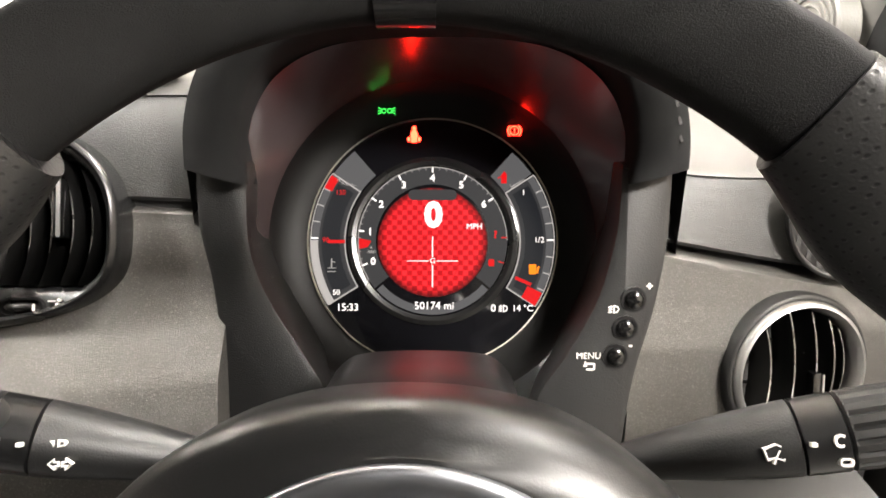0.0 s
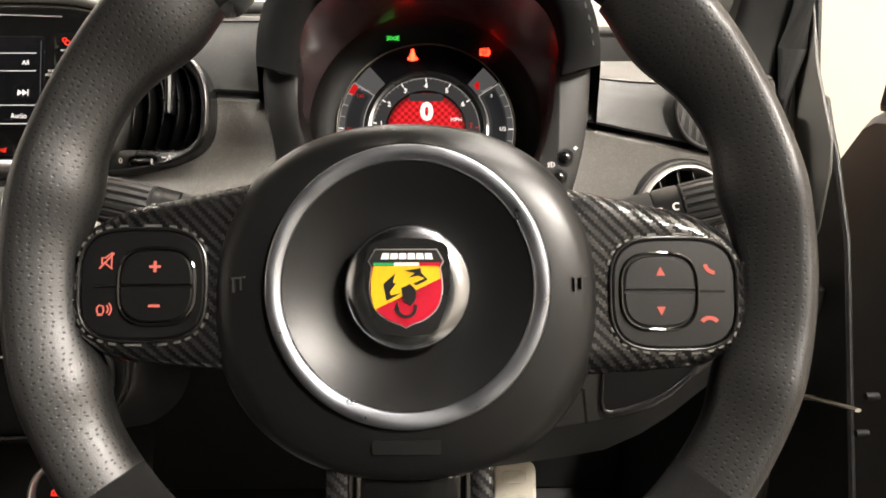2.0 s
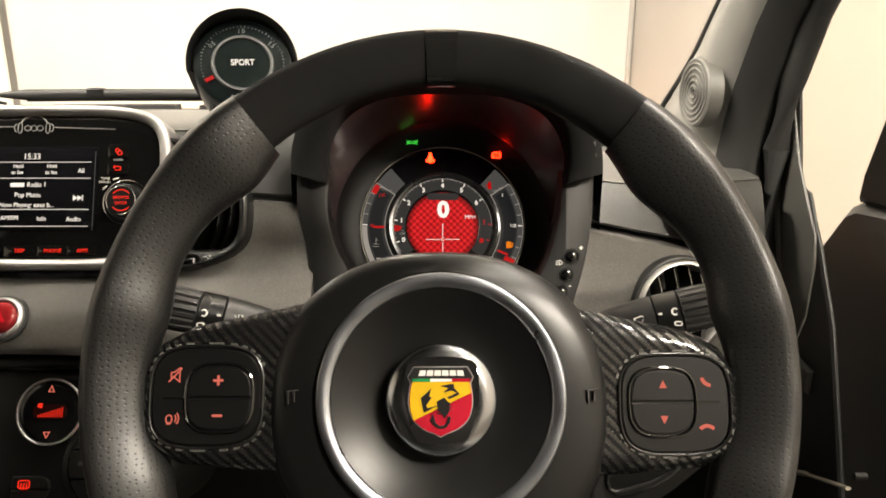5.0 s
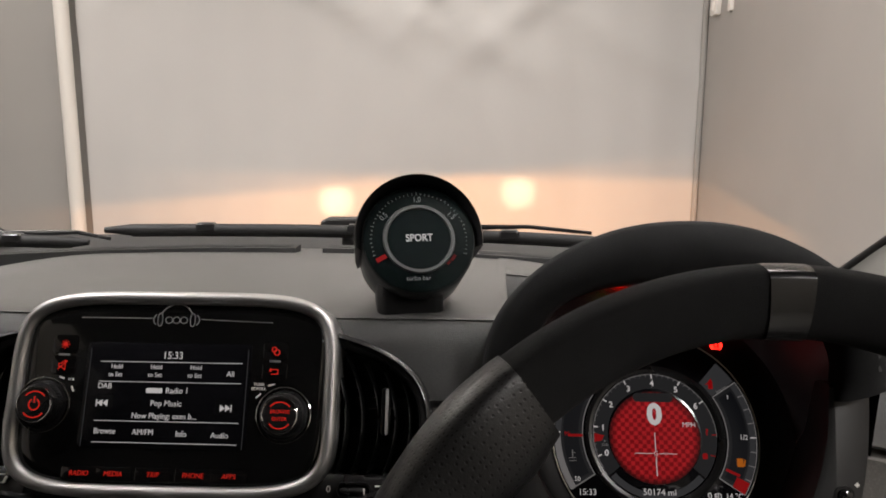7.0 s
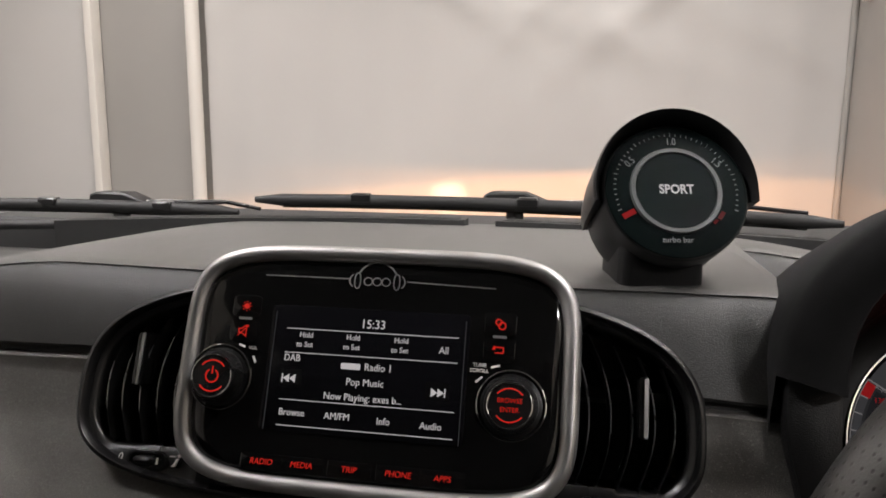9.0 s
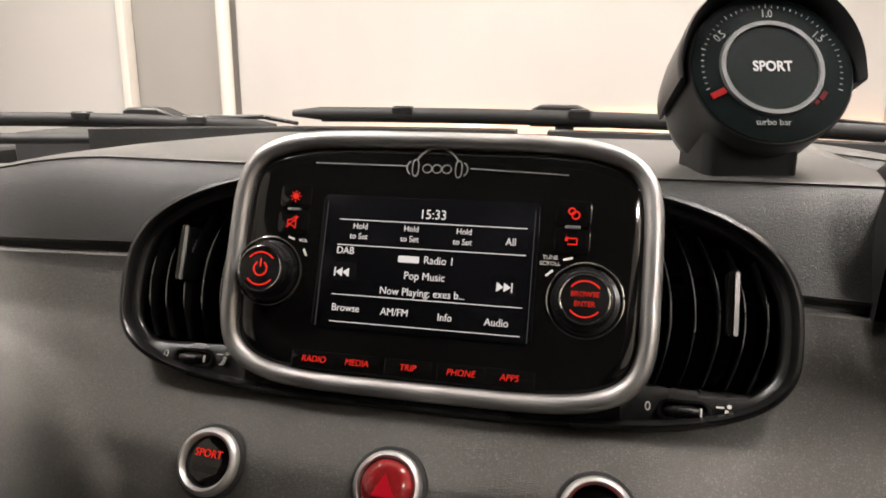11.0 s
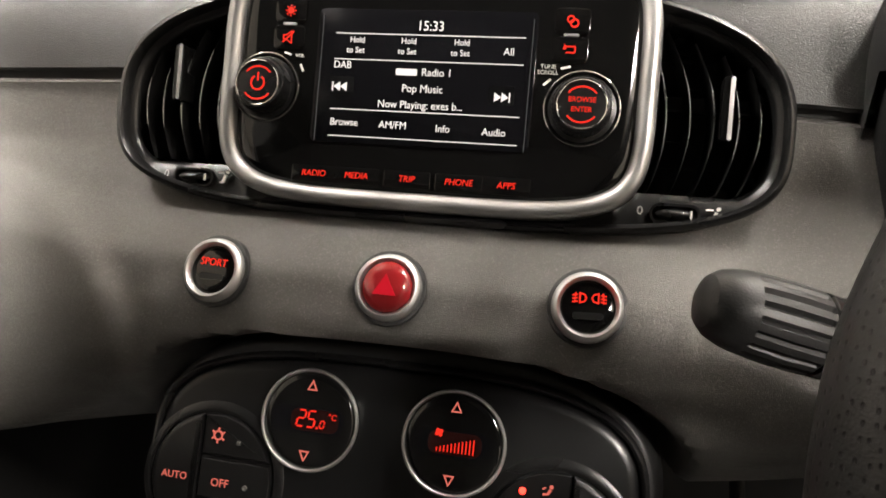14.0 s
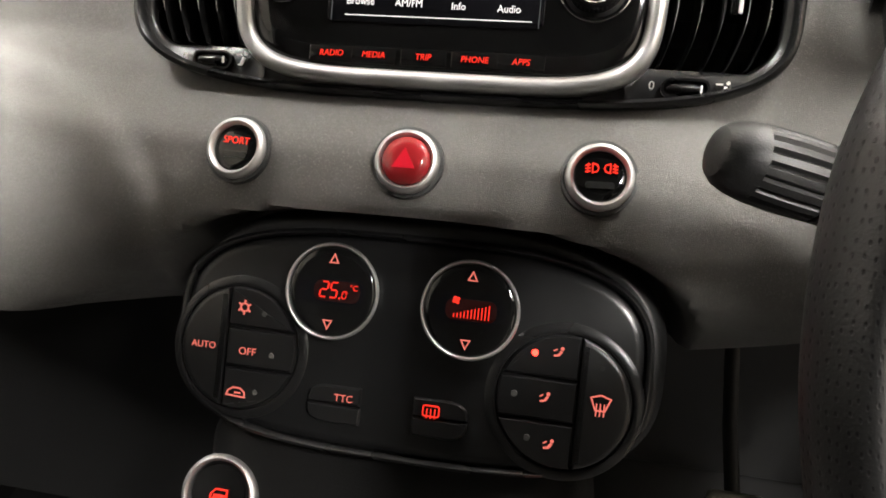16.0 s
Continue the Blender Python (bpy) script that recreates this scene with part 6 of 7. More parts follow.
def climate():
    con = thing("centre_console", CLI, "black centre console below the dashboard", "console")
    o = ell(0.1190, 0.0545, 3.2, 0.0035, -0.0075, 96)
    prism("surround", ell(0.1210, 0.0620, 3.0, 0.0050, -0.0065, 96, 0.0575), [(0.010, -0.09), (0.007, -0.022), (0.003, -0.008), (0.0008, -0.0035), (-0.0014, -0.0024), (-0.005, -0.0040)], BLACK, con, "rounded black surround", sharp=60)
    low = rrect(0.205, 0.20, 0.02, 0.002, -0.150)
    prism("lower_body", low, [(0.0, -0.10), (0.0, -0.016), (-0.006, -0.010)], DOORB, con, sharp=50)
    t = thing("climate_panel", CLI, "black automatic climate control panel with red-lit keys", "climate control")
    prism("face", off(o, -0.001), [(0, -0.03), (0, -0.002), (-0.002, 0.0006), (-0.006, 0.0016)], CLIMATE_FACE, t, "satin black panel face", sharp=50)
    surround("edge_bead", off(o, 0.0010), [(-0.0022, -0.010), (-0.0019, 0.0012), (-0.0004, 0.0024), (0.0012, 0.0014), (0.0020, -0.006), (0.002, -0.02), (-0.002, -0.02)], SATIN, t, sharp=60)
    # side key groups
    for cx, cy, r, side in ((-0.0820, -0.0170, 0.0312, -1), (0.0845, -0.0225, 0.0318, 1)):
        surround("key_well", circ(r + 0.002, cx, cy, 64), [(-0.001, 0.0010), (-0.0008, 0.0030), (0.0008, 0.0034), (0.0040, 0.0016), (0.0040, 0.0)], SATIN, t, sharp=60)
        cut = cx + (-0.0068 if side < 0 else 0.0065)
        full = circ(r, cx, cy, 96)
        tall = clipped(full, -side, 0, -side * (cut + side * 0.0005))
        kt = prism("key", tall, [(0, 0.0), (0, 0.0040), (-0.001, 0.0052), (-0.003, 0.0056)], KEYCAP, t, sharp=40)
        ks = []
        for lo, hi in ((0.0112, 0.05), (-0.0094, 0.0098), (-0.05, -0.0108)):
            seg = clipped(clipped(clipped(full, side, 0, side * (cut - side * 0.0005)), 0, 1, cy + hi), 0, -1, -(cy + lo))
            ks.append(prism("key", seg, [(0, 0.0), (0, 0.0036), (-0.0008, 0.0046)], KEYCAP, t, sharp=40))
        z = (0.0048, 0.0052)
        if side < 0:
            words("text", "AUTO", 0.0034, -0.1003, -0.0173, 0.0060, SYM_P, kt)
            multi("snow_symbol", outline_of(circ(0.0021, -0.0802, 0.0041, 12), 0.0008) + [stroke(-0.0802 + 0.0026 * math.cos(a), 0.0041 + 0.0026 * math.sin(a), -0.0802 + 0.0038 * math.cos(a), 0.0041 + 0.0038 * math.sin(a), 0.0009) for a in [k * math.pi / 3 + 0.5 for k in range(6)]], *z, SYM_P, ks[0])
            words("text", "OFF", 0.0038, -0.0765, -0.0185, 0.0050, SYM_P, ks[1])
            multi("car_symbol", outline_of([(-0.0858, -0.0415), (-0.0758, -0.0420), (-0.0760, -0.0395), (-0.0785, -0.0375), (-0.0825, -0.0375), (-0.0850, -0.0392)], 0.0007) + [stroke(-0.0815, -0.0400, -0.0780, -0.0400, 0.0008)], *z, SYM_P, ks[2])
            for k, (x, y) in zip(ks, ((-0.0692, 0.0018), (-0.0633, -0.0189), (-0.0703, -0.0387))):
                plate("indicator", circ(0.0013, x, y, 16), 0.004, 0.0052, LAMP_OFF, k)
        else:
            for k, (x, y), (ix, iy) in zip(ks, ((0.0799, 0.0008), (0.0754, -0.0214), (0.0792, -0.0433)), ((0.0692, -0.0005), (0.0612, -0.0211), (0.0692, -0.0412))):
                multi("airflow_symbol", person_symbol(x, y, 0.0010), *z, SYM_P, k)
                plate("indicator", circ(0.0015, ix, iy, 16), 0.004, 0.0054, SYM_LED if k is ks[0] else LAMP_OFF, k)
            multi("demist_symbol", outline_of([(0.0972, -0.0180), (0.1018, -0.0165), (0.1064, -0.0180), (0.1040, -0.0238), (0.0996, -0.0238)][::-1], 0.0007) + [stroke(0.1000 + 0.0018 * k, -0.0265, 0.1000 + 0.0018 * k, -0.0205, 0.0006) for k in range(3)], 0.0056, 0.0061, SYM_P, kt)
            plate("indicator", circ(0.0012, 0.1012, -0.0040, 16), 0.005, 0.0060, DARK, kt)
    # two dials
    for cx, cy, kind in ((-0.0343, 0.0175, "t"), (0.0360, 0.0160, "f")):
        dl = prism("dial", circ(0.0228, cx, cy, 72), [(0, 0.0), (0, 0.0050), (-0.0010, 0.0062), (-0.004, 0.0064)], PIANO, t, "gloss black round dial with red display", sharp=50)
        surround("dial_ring", circ(0.0236, cx, cy, 72), round_section(0.0009, 0.0014, 0.0056, 10), RING, dl)
        plate("window", rrect(0.0360, 0.0125, 0.005, cx - 0.0005, cy + 0.0), 0.006, 0.0068, LENS, dl)
        z = (0.0068, 0.0072)
        multi("up_symbol", outline_of(tri(cx + 0.0002, cy + 0.0165, 0.0042, 0.0042), 0.0006), 0.0064, 0.0069, SYM_P, dl)
        multi("down_symbol", outline_of(tri(cx - 0.0005, cy - 0.0168, 0.0042, 0.0042, False), 0.0006), 0.0064, 0.0069, SYM_P, dl)
        if kind == "t":
            multi("numeral", segments("2", cx - 0.0036, cy + 0.0008, 0.0036, 0.0076, 0.0007), *z, SYM_R, dl)
            multi("numeral", segments("5", cx + 0.0015, cy + 0.0008, 0.0036, 0.0076, 0.0007), *z, SYM_R, dl)
            plate("point", rrect(0.0009, 0.0009, 0.0002, cx + 0.0046, cy - 0.0030, 2), *z, SYM_R, dl)
            multi("numeral", segments("0", cx + 0.0070, cy - 0.0012, 0.0020, 0.0034, 0.0005), *z, SYM_R, dl)
            words("text", "°C", 0.0028, cx + 0.0118, cy + 0.0026, 0.0072, SYM_R, dl)
            plate("backlight", rrect(0.0240, 0.0104, 0.004, cx + 0.0030, cy + 0.0002), 0.0066, 0.0069, SYM_DIM, dl, "faint red display glow")
        else:
            multi("fan_bars", [rrect(0.0005, 0.0018 + 0.00052 * k, 0.0001, cx - 0.0074 + 0.0017 * k, cy - 0.0040 + (0.0018 + 0.00052 * k) / 2, 2) for k in range(11)], *z, SYM_R, dl)
            plate("backlight", rrect(0.0250, 0.0104, 0.004, cx + 0.0008, cy), 0.0066, 0.0069, SYM_DIM, dl, "faint red display glow")
            multi("fan_symbol", [circ(0.0006, cx - 0.0068, cy + 0.0044, 10)] + [circ(0.0009, cx - 0.0068 + 0.0012 * math.cos(a), cy + 0.0044 + 0.0012 * math.sin(a), 8) for a in (0.6, 2.2, 3.7, 5.3)], *z, SYM_R, dl)
    # two lower keys
    for x0, x1, rnd, kind in ((-0.0425, -0.0145, -1, "t"), (0.0125, 0.0400, 1, "r")):
        pl = ell((x1 - x0) / 2, 0.0095, 3.0, (x0 + x1) / 2, -0.0392, 40)
        pl = [((x1 if x > (x0 + x1) / 2 + 0.004 else x) if rnd < 0 else (x0 if x < (x0 + x1) / 2 - 0.004 else x), y) for x, y in pl]
        for hi in (1, -1):
            seg = clipped(pl, 0, -hi, hi * 0.0392 - 0.0004)
            kb = prism("key", seg, [(0, 0.0), (0, 0.0030), (-0.0008, 0.0040)], KEYCAP, t, sharp=40)
            if hi > 0 and kind == "t":
                words("text", "TTC", 0.0036, -0.0232, -0.0356, 0.0044, SYM_P, kb)
            elif hi > 0:
                multi("demist_symbol", outline_of(rrect(0.0080, 0.0052, 0.001, 0.0217, -0.0355, 2), 0.0006) + [stroke(0.0197 + 0.0020 * k, -0.0392, 0.0197 + 0.0020 * k, -0.0345, 0.0005) for k in range(3)], 0.0040, 0.0045, SYM_R, kb)
    # window switches on the console
    for sx, kind in ((-0.0900, 0), (0.0780, 1)):
        w = thing("window_switch", CLI @ pose(sx, -0.0985, -0.0100, -8), "round black electric window switch with silver ring", "switch", "window switches")
        surround("bezel", circ(0.0195, 0, 0, 56), [(-0.0022, -0.008), (-0.0020, 0.0042), (-0.0006, 0.0056), (0.0010, 0.0050), (0.0018, 0.0020), (0.0020, -0.008)], SILVER, w, "silver ring", sharp=60)
        cap = prism("cap", circ(0.0175, 0, 0, 48), [(0, -0.006), (0, 0.0012), (-0.0020, 0.0034), (-0.008, 0.0026)], PIANO, w, "gloss black rocker", sharp=50)
        multi("window_symbol", outline_of([(-0.0045, -0.0025), (0.0045, -0.0025), (0.0045, 0.0025), (-0.0020, 0.0025), (-0.0045, 0.0)], 0.0008) + [rrect(0.0070, 0.0018, 0.0003, 0.0005, -0.0010, 2)], 0.0030, 0.0038, SYM_R, cap)
    # gear gaiter ring at the foot of the console
    g = thing("gear_lever", CLI @ pose(-0.006, -0.150, -0.012, -30), "black gear lever gaiter on the console", "gear lever")
    prism("gaiter", circ(0.046, 0, 0, 40), [(0, -0.01), (0, 0.004), (-0.012, 0.012), (-0.026, 0.030), (-0.034, 0.055)], LEATHER_PLAIN, g)
    surround("gaiter_ring", circ(0.048, 0, 0, 48), round_section(0.003, 0.003, 0.004, 8), SATIN, g)
    return t


climate()


# ---- boost gauge ----
GAU = pose(-0.172, 0.396, 1.097, 90 - 28, 0, 12)


def boost_gauge():
    t = thing("boost_gauge", GAU, "round black turbo boost gauge with visor on a short foot", "gauge")
    prism("body", circ(0.0398, 0, 0, 72), [(-0.014, -0.060), (-0.006, -0.056), (0, -0.040), (0, 0.0005), (-0.0010, 0.0016), (-0.0020, 0.0014)], HUBPAD, t, "black gauge body", sharp=60)
    # visor over the upper half
    rings = []
    for i in range(49):
        a = radians(-8 + 196 * i / 48)
        c, s = math.cos(a), math.sin(a)
        fr = 0.005 + 0.008 * max(0.0, s)
        rings.append([(r * c, r * s, z) for r, z in ((0.0400, -0.045), (0.0415, -0.046), (0.0435, -0.030), (0.0448, 0.0), (0.0450, fr - 0.002), (0.0442, fr), (0.0432, fr - 0.002), (0.0420, 0.0), (0.0402, -0.003))])
    v, f = lofted(rings)
    build("visor", v, f, HUBPAD, t, "black visor", sharp=50)
    d = prism("dial", circ(0.0385, 0, 0, 72), [(0, -0.01), (0, 0.0020), (-0.0006, 0.0024)], SMOKE, t, "smoked gauge face")
    surround("inner_ring", circ(0.0236, 0, 0, 64), [(-0.0016, 0.0020), (-0.0012, 0.0040), (0.0010, 0.0040), (0.0018, 0.0020)], paint("gauge_ring_grey", (0.042, 0.045, 0.045), 0.5), d, "grey ring")
    plate("centre", circ(0.0218, 0, 0, 48), 0.0022, 0.0030, SMOKE, d)
    words("text", "SPORT", 0.0052, 0, 0.0002, 0.0034, SYM_W, d, wide=0.85, thick=0.00015)
    for k in range(43):
        a = radians(200 - 220 * k / 42)
        c, s = math.cos(a), math.sin(a)
        plate("tick", stroke(0.0325 * c, 0.0325 * s, (0.0338 if k % 7 else 0.0346) * c, (0.0338 if k % 7 else 0.0346) * s, 0.0004), 0.0024, 0.0027, MARK_DIM, d)
    for s, a in (("0.5", 145), ("1.0", 90), ("1.5", 35)):
        words("numeral", s, 0.0042, 0.0290 * math.cos(radians(a)), 0.0290 * math.sin(radians(a)), 0.0027, MARK_DIM, d, turn=(a - 90) * 0.75, wide=0.8)
    words("text", "turbo bar", 0.0030, -0.002, -0.0285, 0.0027, MARK_DIM, d)
    plate("pointer", stroke(-0.0300, -0.0155, -0.0235, -0.0120, 0.0030), 0.0024, 0.0032, SYM_RC, d, "red pointer")
    plate("red_mark", stroke(0.0215, -0.0165, 0.0245, -0.0125, 0.0022), 0.0024, 0.0028, SYM_RD, d)
    plate("red_mark", stroke(0.0185, -0.0190, 0.0205, -0.0170, 0.0016), 0.0024, 0.0028, SYM_RD, d)
    foot = prism("foot", rrect(0.046, 0.050, 0.007, 0, 0), [(0.002, -0.014), (0.0006, -0.006), (0.0, 0.030), (-0.003, 0.045)], DOORB, t, "black foot")
    foot.matrix_local = GAU.inverted() @ pose(-0.181, 0.412, 1.047, 0, 0, 10)
    return t


MARK_DIM = paint("grey_print", (0.13, 0.14, 0.14), 0.5)
SYM_RD = lit("dull_red_mark", (1.0, 0.01, 0.02), 0.12)
boost_gauge()


# ---- side vent, speaker grille, pillar, door ----
def side_vent():
    c = Vector((0.190, 0.3355, 0.9045))
    t = thing("side_air_vent", pose(*c, 90 - 11, 0, 12), "round black side air vent with satin silver ring", "air vent")
    R = 0.0372
    prism("housing", circ(R, 0, 0, 56), [(0, -0.06), (0, -0.024)], DARK, t)
    surround("vent_ring", circ(R, 0, 0, 72), [(-0.0024, -0.030), (-0.0022, 0.0030), (-0.0006, 0.0062), (0.0012, 0.0056), (0.0024, 0.001), (0.0030, -0.030)], SILVER, t, "satin silver ring", sharp=60)
    # raised black flange puts in the shadow round the ring, covering the cut edge
    surround("shade_flange", circ(R, 0, 0, 72), [(0.0024, -0.020), (0.0024, 0.0022), (0.0036, 0.0026), (0.0056, 0.0010), (0.0060, -0.020)], BLACK, t, "black flange standing for the shaded groove round the ring", sharp=60)
    for x0 in (-0.0185, -0.0040, 0.0095, 0.0205, 0.0265):
        h = math.sqrt((R - 0.003) ** 2 - x0 * x0)
        rings = []
        for i in range(17):
            s = -1 + i / 8
            y = h * s
            bow = 0.0045 * (1 - s * s)
            rings.append([(x0 + bow - 0.0004, y, -0.0028), (x0 + bow, y, -0.0020), (x0 + bow + 0.0004, y, -0.0028), (x0 + bow + 0.0009, y, -0.020), (x0 + bow - 0.0009, y, -0.020)])
        v, f = lofted(rings)
        sl = build("slat", v, f, SLAT, t)
        # highlight of the rounded slat edge, put in as a pale bead
        tube("slat_glint", [(x0 + 0.0045 * (1 - (q / 8) ** 2), h * 0.94 * q / 8, -0.0018) for q in range(-8, 9)], 0.0004, GLINT, sl, "pale bead standing for the highlight on the slat edge", n=6)
    for y in (-0.024, -0.012, 0.0, 0.012, 0.024):
        h = math.sqrt((R - 0.004) ** 2 - y * y)
        box("vane", -h, h, y - 0.0006, y + 0.0006, -0.023, -0.019, DARK, t, edge=0.0002)
    tb = plate("slider_tab", rrect(0.0060, 0.020, 0.002, 0.0125, -0.012), -0.004, 0.002, PIANO, t, edge=0.001)
    plate("tab_insert", rrect(0.0012, 0.018, 0.0005, 0.0150, -0.012), 0.002, 0.0028, SILVER, tb)
    g = thing("speaker_grille", pose(0.214, 0.362, 0.981, 90 - 14, 0, 4), "black slotted side demister grille with thin rim", "grille")
    plate("grille_plate", circ(0.030, 0, 0, 56), -0.004, 0.002, BLACK, g, edge=0.001)
    surround("grille_rim", circ(0.0305, 0, 0, 56), round_section(0.0016, 0.0016, 0.002, 8), BLACK, g)
    for k in range(9):
        x = -0.024 + 0.006 * k
        h = math.sqrt(max(0.00002, 0.028 ** 2 - x * x))
        plate("slot", stroke(x - 0.002, -h, x + 0.002, h, 0.0026), 0.0016, 0.0024, DARK, g)


side_vent()


def pillar():
    t = thing("windscreen_pillar", pose(0, 0, 0), "grey plastic windscreen pillar trim with round tweeter", "pillar trim")
    fr = [(0.262, 0.720, 1.000), (0.262, 0.690, 1.022), (0.260, 0.650, 1.044), (0.258, 0.590, 1.078), (0.257, 0.533, 1.117), (0.256, 0.480, 1.163), (0.254, 0.435, 1.211), (0.250, 0.330, 1.300), (0.240, 0.15, 1.425)]
    mi = [(0.250, 0.560, 0.960), (0.249, 0.545, 0.990), (0.246, 0.525, 1.020), (0.243, 0.500, 1.050), (0.242, 0.482, 1.080), (0.245, 0.450, 1.130), (0.250, 0.410, 1.185), (0.250, 0.315, 1.280), (0.245, 0.13, 1.410)]
    bk = [(0.285, 0.440, 0.880), (0.290, 0.455, 0.940), (0.296, 0.462, 1.000), (0.298, 0.460, 1.040), (0.299, 0.450, 1.075), (0.300, 0.425, 1.130), (0.300, 0.375, 1.195), (0.292, 0.285, 1.285), (0.28, 0.10, 1.410)]
    rings = []
    for a, b, c in zip(fr, mi, bk):
        va, vb, vc = Vector(a), Vector(b), Vector(c)
        rings.append([va + Vector((0.012, 0.004, 0)), va, va * 0.5 + vb * 0.5 + Vector((-0.004, -0.004, 0)), vb, vb * 0.5 + vc * 0.5 + Vector((-0.006, -0.006, 0)), vc, vc + Vector((0.012, 0.004, 0)), va * 0.3 + vc * 0.7 + Vector((0.03, 0.02, 0))])
    v, f = lofted(rings)
    build("trim", v, f, PILLAR, t, "grey grained trim", sharp=60)
    sp = [Vector(a) + Vector((-0.001, -0.003, -0.004)) for a in fr]
    tube("glass_seal", [tuple(p) for p in sp], 0.0045, RUBBER, t, n=8)
    rear = []
    for b, c in zip(mi, bk):
        vb, vc = Vector(b), Vector(c)
        rear.append([vb * 0.45 + vc * 0.55 + Vector((-0.009, -0.009, 0)), vb * 0.2 + vc * 0.8 + Vector((-0.012, -0.012, 0)), vc + Vector((-0.006, -0.010, 0)), vc + Vector((0.010, -0.004, 0)), vc + Vector((0.012, 0.004, 0)), vb * 0.45 + vc * 0.55 + Vector((0.004, 0.004, 0))])
    v, f = lofted(rear)
    build("rear_seal", v, f, RUBBER, t, "wide black rubber edge", sharp=60)
    tw = prism("tweeter", circ(0.032, 0, 0, 56), [(0.002, -0.012), (0.001, 0.001), (-0.001, 0.0025), (-0.004, 0.0018)], TWEETER, t, "round ribbed tweeter cover")
    tw.matrix_local = pose(0.2405, 0.487, 1.070, 90, 0, -84)
    for r in (0.027, 0.0217, 0.0164, 0.0111, 0.0058):
        surround("rib", circ(r, 0, 0, 48), round_section(0.0013, 0.0012, 0.0022, 8), TWEETER, tw)
    prism("tweeter_dome", circ(0.0035, 0, 0, 20), [(0, 0.001), (-0.001, 0.003)], SATIN, tw)
    seal = thing("door_seal", pose(0, 0, 0), "black rubber door opening seal along the pillar", "seal")
    pth = [(0.290, 0.415, 0.62), (0.293, 0.430, 0.76), (0.304, 0.440, 0.92), (0.308, 0.448, 1.02), (0.310, 0.438, 1.085), (0.311, 0.412, 1.140), (0.312, 0.362, 1.205), (0.305, 0.27, 1.295), (0.295, 0.08, 1.42)]
    tube("seal", pth, 0.012, RUBBER, seal, n=12)


pillar()


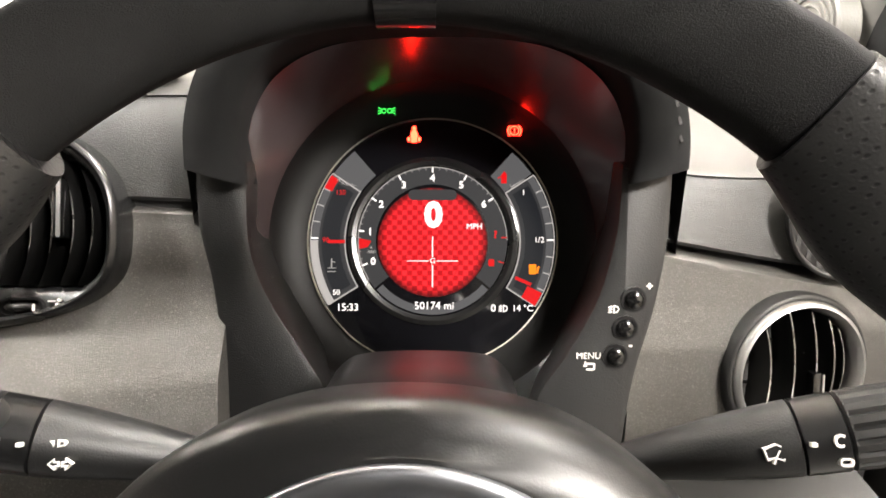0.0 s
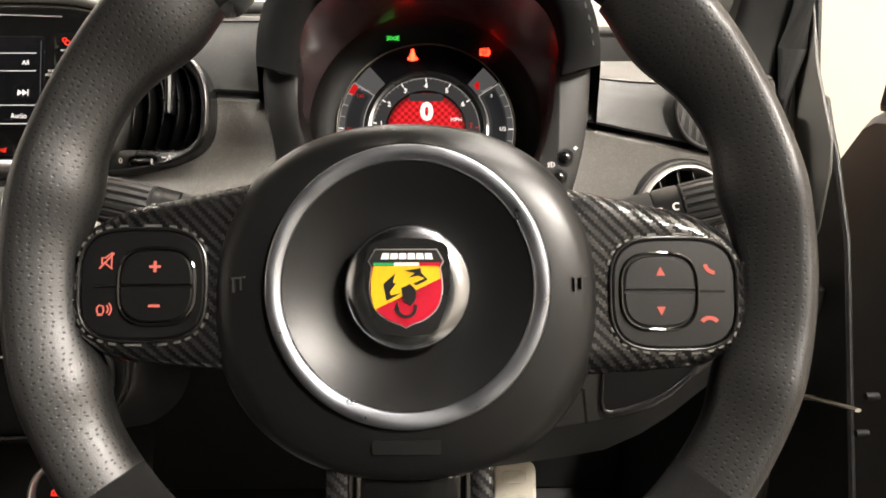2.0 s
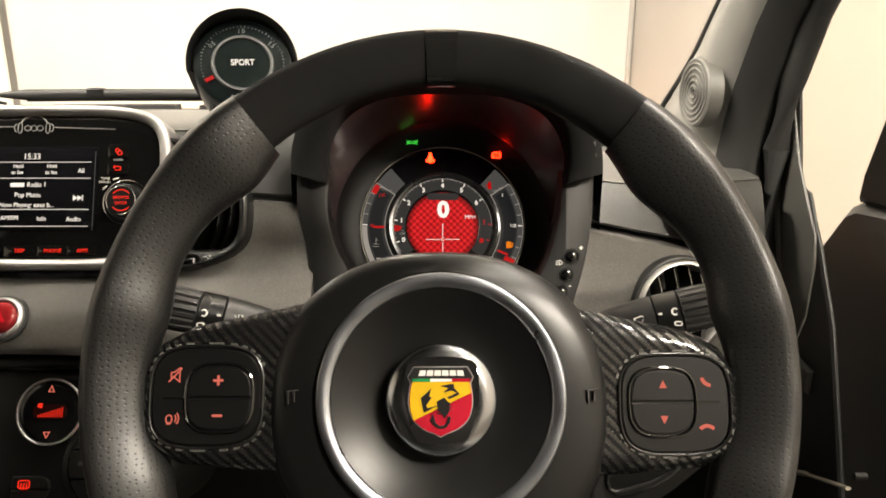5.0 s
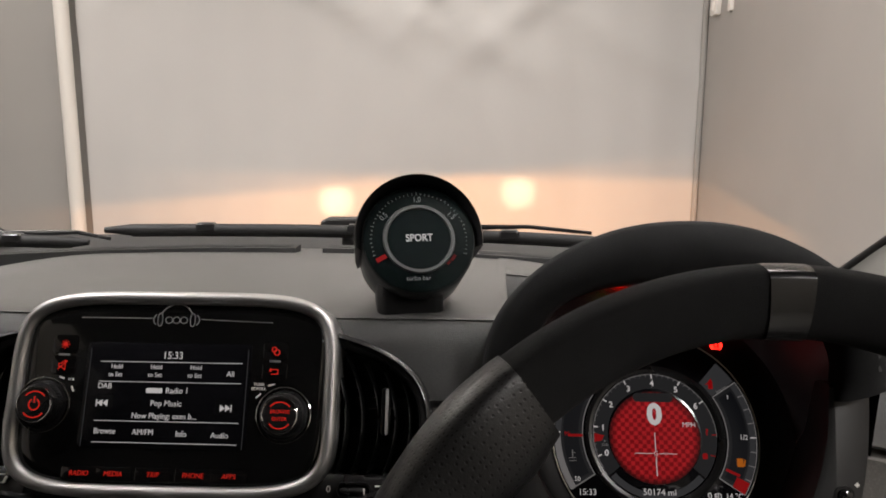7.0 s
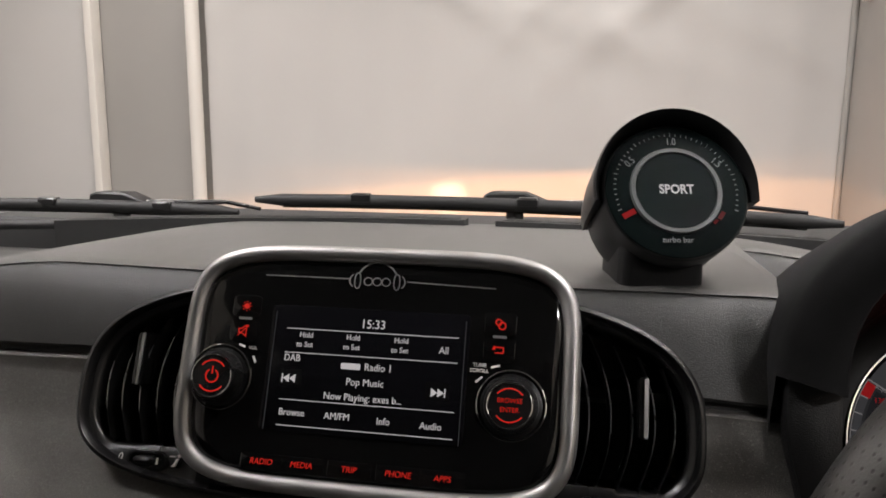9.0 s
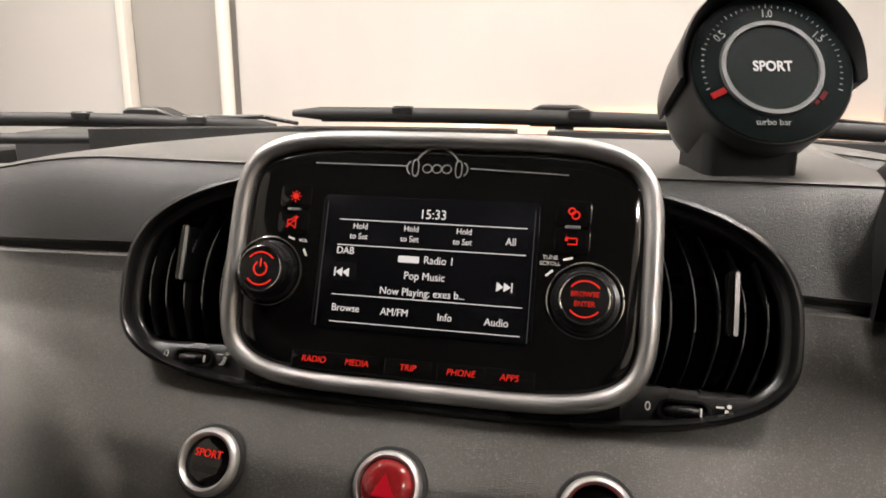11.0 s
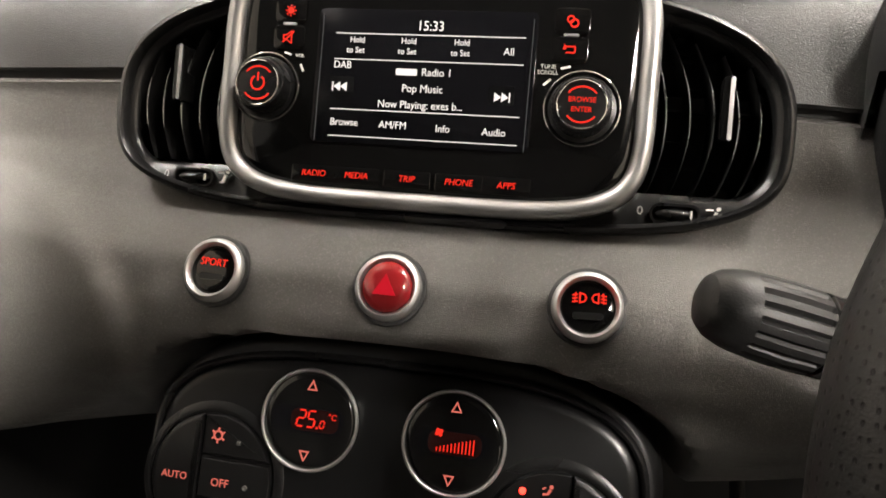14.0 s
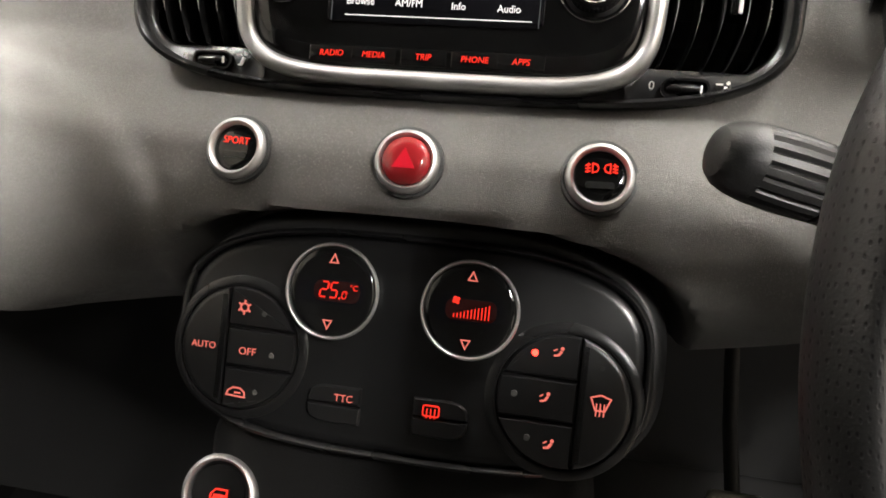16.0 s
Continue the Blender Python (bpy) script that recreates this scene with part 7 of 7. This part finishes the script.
def door():
    t = thing("driver_door", pose(0, 0, 0), "black driver door standing open beside the pillar", "car door")

    def yz(name, pts, x0, x1, mat, label="", edge=0.006):
        o = [(y, z) for y, z in pts]
        area = sum(o[i - 1][0] * o[i][1] - o[i][0] * o[i - 1][1] for i in range(len(o)))
        if area < 0:
            o = o[::-1]
        ob = prism(name, o, [(-edge, 0), (0, edge), (0, x1 - x0 - edge), (-edge, x1 - x0)], mat, t, label)
        ob.matrix_local = Matrix(((0, 0, 1, x0), (1, 0, 0, 0), (0, 1, 0, 0), (0, 0, 0, 1)))
        return ob

    yz("post_trim", [(0.57, 1.16), (0.48, 1.16), (0.482, 1.07), (0.432, 0.918), (0.400, 0.80), (0.39, 0.60), (0.39, 0.30), (0.62, 0.30), (0.60, 0.60), (0.53, 0.90)], 0.314, 0.326, TRIM_D, "dark grey post trim", 0.004)
    yz("quarter_trim", [(0.490, 1.17), (0.462, 1.12), (0.454, 1.07), (0.426, 1.012), (0.399, 0.976), (0.382, 0.954), (0.376, 0.930), (0.378, 0.879), (0.406, 0.803), (0.403, 0.60), (0.43, 0.60), (0.46, 0.92)], 0.319, 0.3215, TRIM_D, "grey corner trim", 0.0008)
    yz("rubber_post", [(0.553, 1.17), (0.503, 1.17), (0.496, 1.07), (0.470, 0.982), (0.451, 0.978), (0.436, 0.955), (0.419, 0.933), (0.379, 0.868), (0.303, 0.67), (0.283, 0.40), (0.453, 0.40), (0.493, 0.754), (0.473, 0.92), (0.513, 1.01)], 0.345, 0.351, FLANK, "black rubber-edged post", 0.002)
    yz("hinge_panel", [(0.586, 0.860), (0.554, 0.904), (0.518, 0.949), (0.496, 0.960), (0.449, 0.965), (0.276, 0.965), (0.226, 0.93), (0.186, 0.40), (0.586, 0.40)], 0.420, 0.47, FLANK, "black door panel", 0.012)
    yz("window_frame", [(0.499, 0.959), (0.495, 0.990), (0.473, 1.055), (0.440, 1.15), (0.40, 1.22), (0.35, 1.22), (0.39, 1.10), (0.41, 1.02), (0.40, 0.96)], 0.421, 0.45, DOORB, "black window frame", 0.006)
    yz("hinge", [(0.428, 0.790), (0.395, 0.793), (0.393, 0.818), (0.424, 0.820)], 0.340, 0.352, TRIM_D, "dark painted hinge leaf", 0.003)
    for y, z in ((0.300, 0.767), (0.302, 0.732)):
        tube("bolt", [(0.337, y, z), (0.347, y, z)], 0.0032, DOORB, t, n=8)
    # check strap
    ck = tube("check_strap", [(0.341, 0.418, 0.698), (0.341, 0.400, 0.7065), (0.341, 0.376, 0.7200), (0.341, 0.374, 0.7205), (0.342, 0.345, 0.733), (0.344, 0.315, 0.745)], [0.0050, 0.0046, 0.0042, 0.0030, 0.0032, 0.0028], STEEL, t, "worn steel door check strap", n=10, flat=0.6)
    tube("strap_fork", [(0.336, 0.455, 0.692), (0.341, 0.440, 0.6935), (0.341, 0.424, 0.697), (0.341, 0.412, 0.701)], [0.0022, 0.0028, 0.0036, 0.0040], STEEL, ck, n=10)
    tube("strap_fork", [(0.341, 0.452, 0.672), (0.341, 0.440, 0.678), (0.341, 0.424, 0.690), (0.341, 0.412, 0.699)], [0.0022, 0.0036, 0.0040, 0.0040], STEEL, ck, n=10)
    tube("strap_pad", [(0.340, 0.424, 0.711), (0.340, 0.408, 0.7145), (0.340, 0.400, 0.7140)], [0.003, 0.0055, 0.003], PEDAL, ck, n=12)
    return t


door()


def pedals():
    bp = thing("brake_pedal", pose(0.086, 0.46, 0.540, 90 - 30), "worn pale rubber-topped brake pedal", "pedal", "pedals")
    prism("pad", rrect(0.048, 0.085, 0.010), [(-0.002, -0.010), (0.0, -0.006), (0.0, 0.001), (-0.004, 0.004)], PEDAL, bp, "pale worn pad")
    for y in (-0.026, 0.0, 0.026):
        surround("pad_groove", rrect(0.026, 0.012, 0.005, 0, y), round_section(0.0008, 0.0012, 0.004, 8), PEDAL, bp)
    tube("pedal_arm", [(0, 0, -0.005), (0, 0.08, -0.05), (0, 0.2, -0.08)], 0.007, DARK, bp)
    cp = thing("clutch_pedal", pose(-0.088, 0.46, 0.535, 90 - 30), "ribbed pale metal clutch pedal", "pedal", "pedals")
    prism("pad", rrect(0.050, 0.06, 0.006), [(-0.002, -0.010), (0.0, -0.006), (0.0, 0.001), (-0.003, 0.003)], STEEL, cp, "pale metal pad")
    for i in range(9):
        for j in range(10):
            plate("stud", rrect(0.0036, 0.0036, 0.0008, -0.020 + 0.005 * i, -0.025 + 0.0055 * j, 1), 0.002, 0.0046, PEDAL, cp)
    tube("pedal_arm", [(0, 0, -0.005), (0, 0.08, -0.05), (0, 0.2, -0.08)], 0.007, DARK, cp)


pedals()
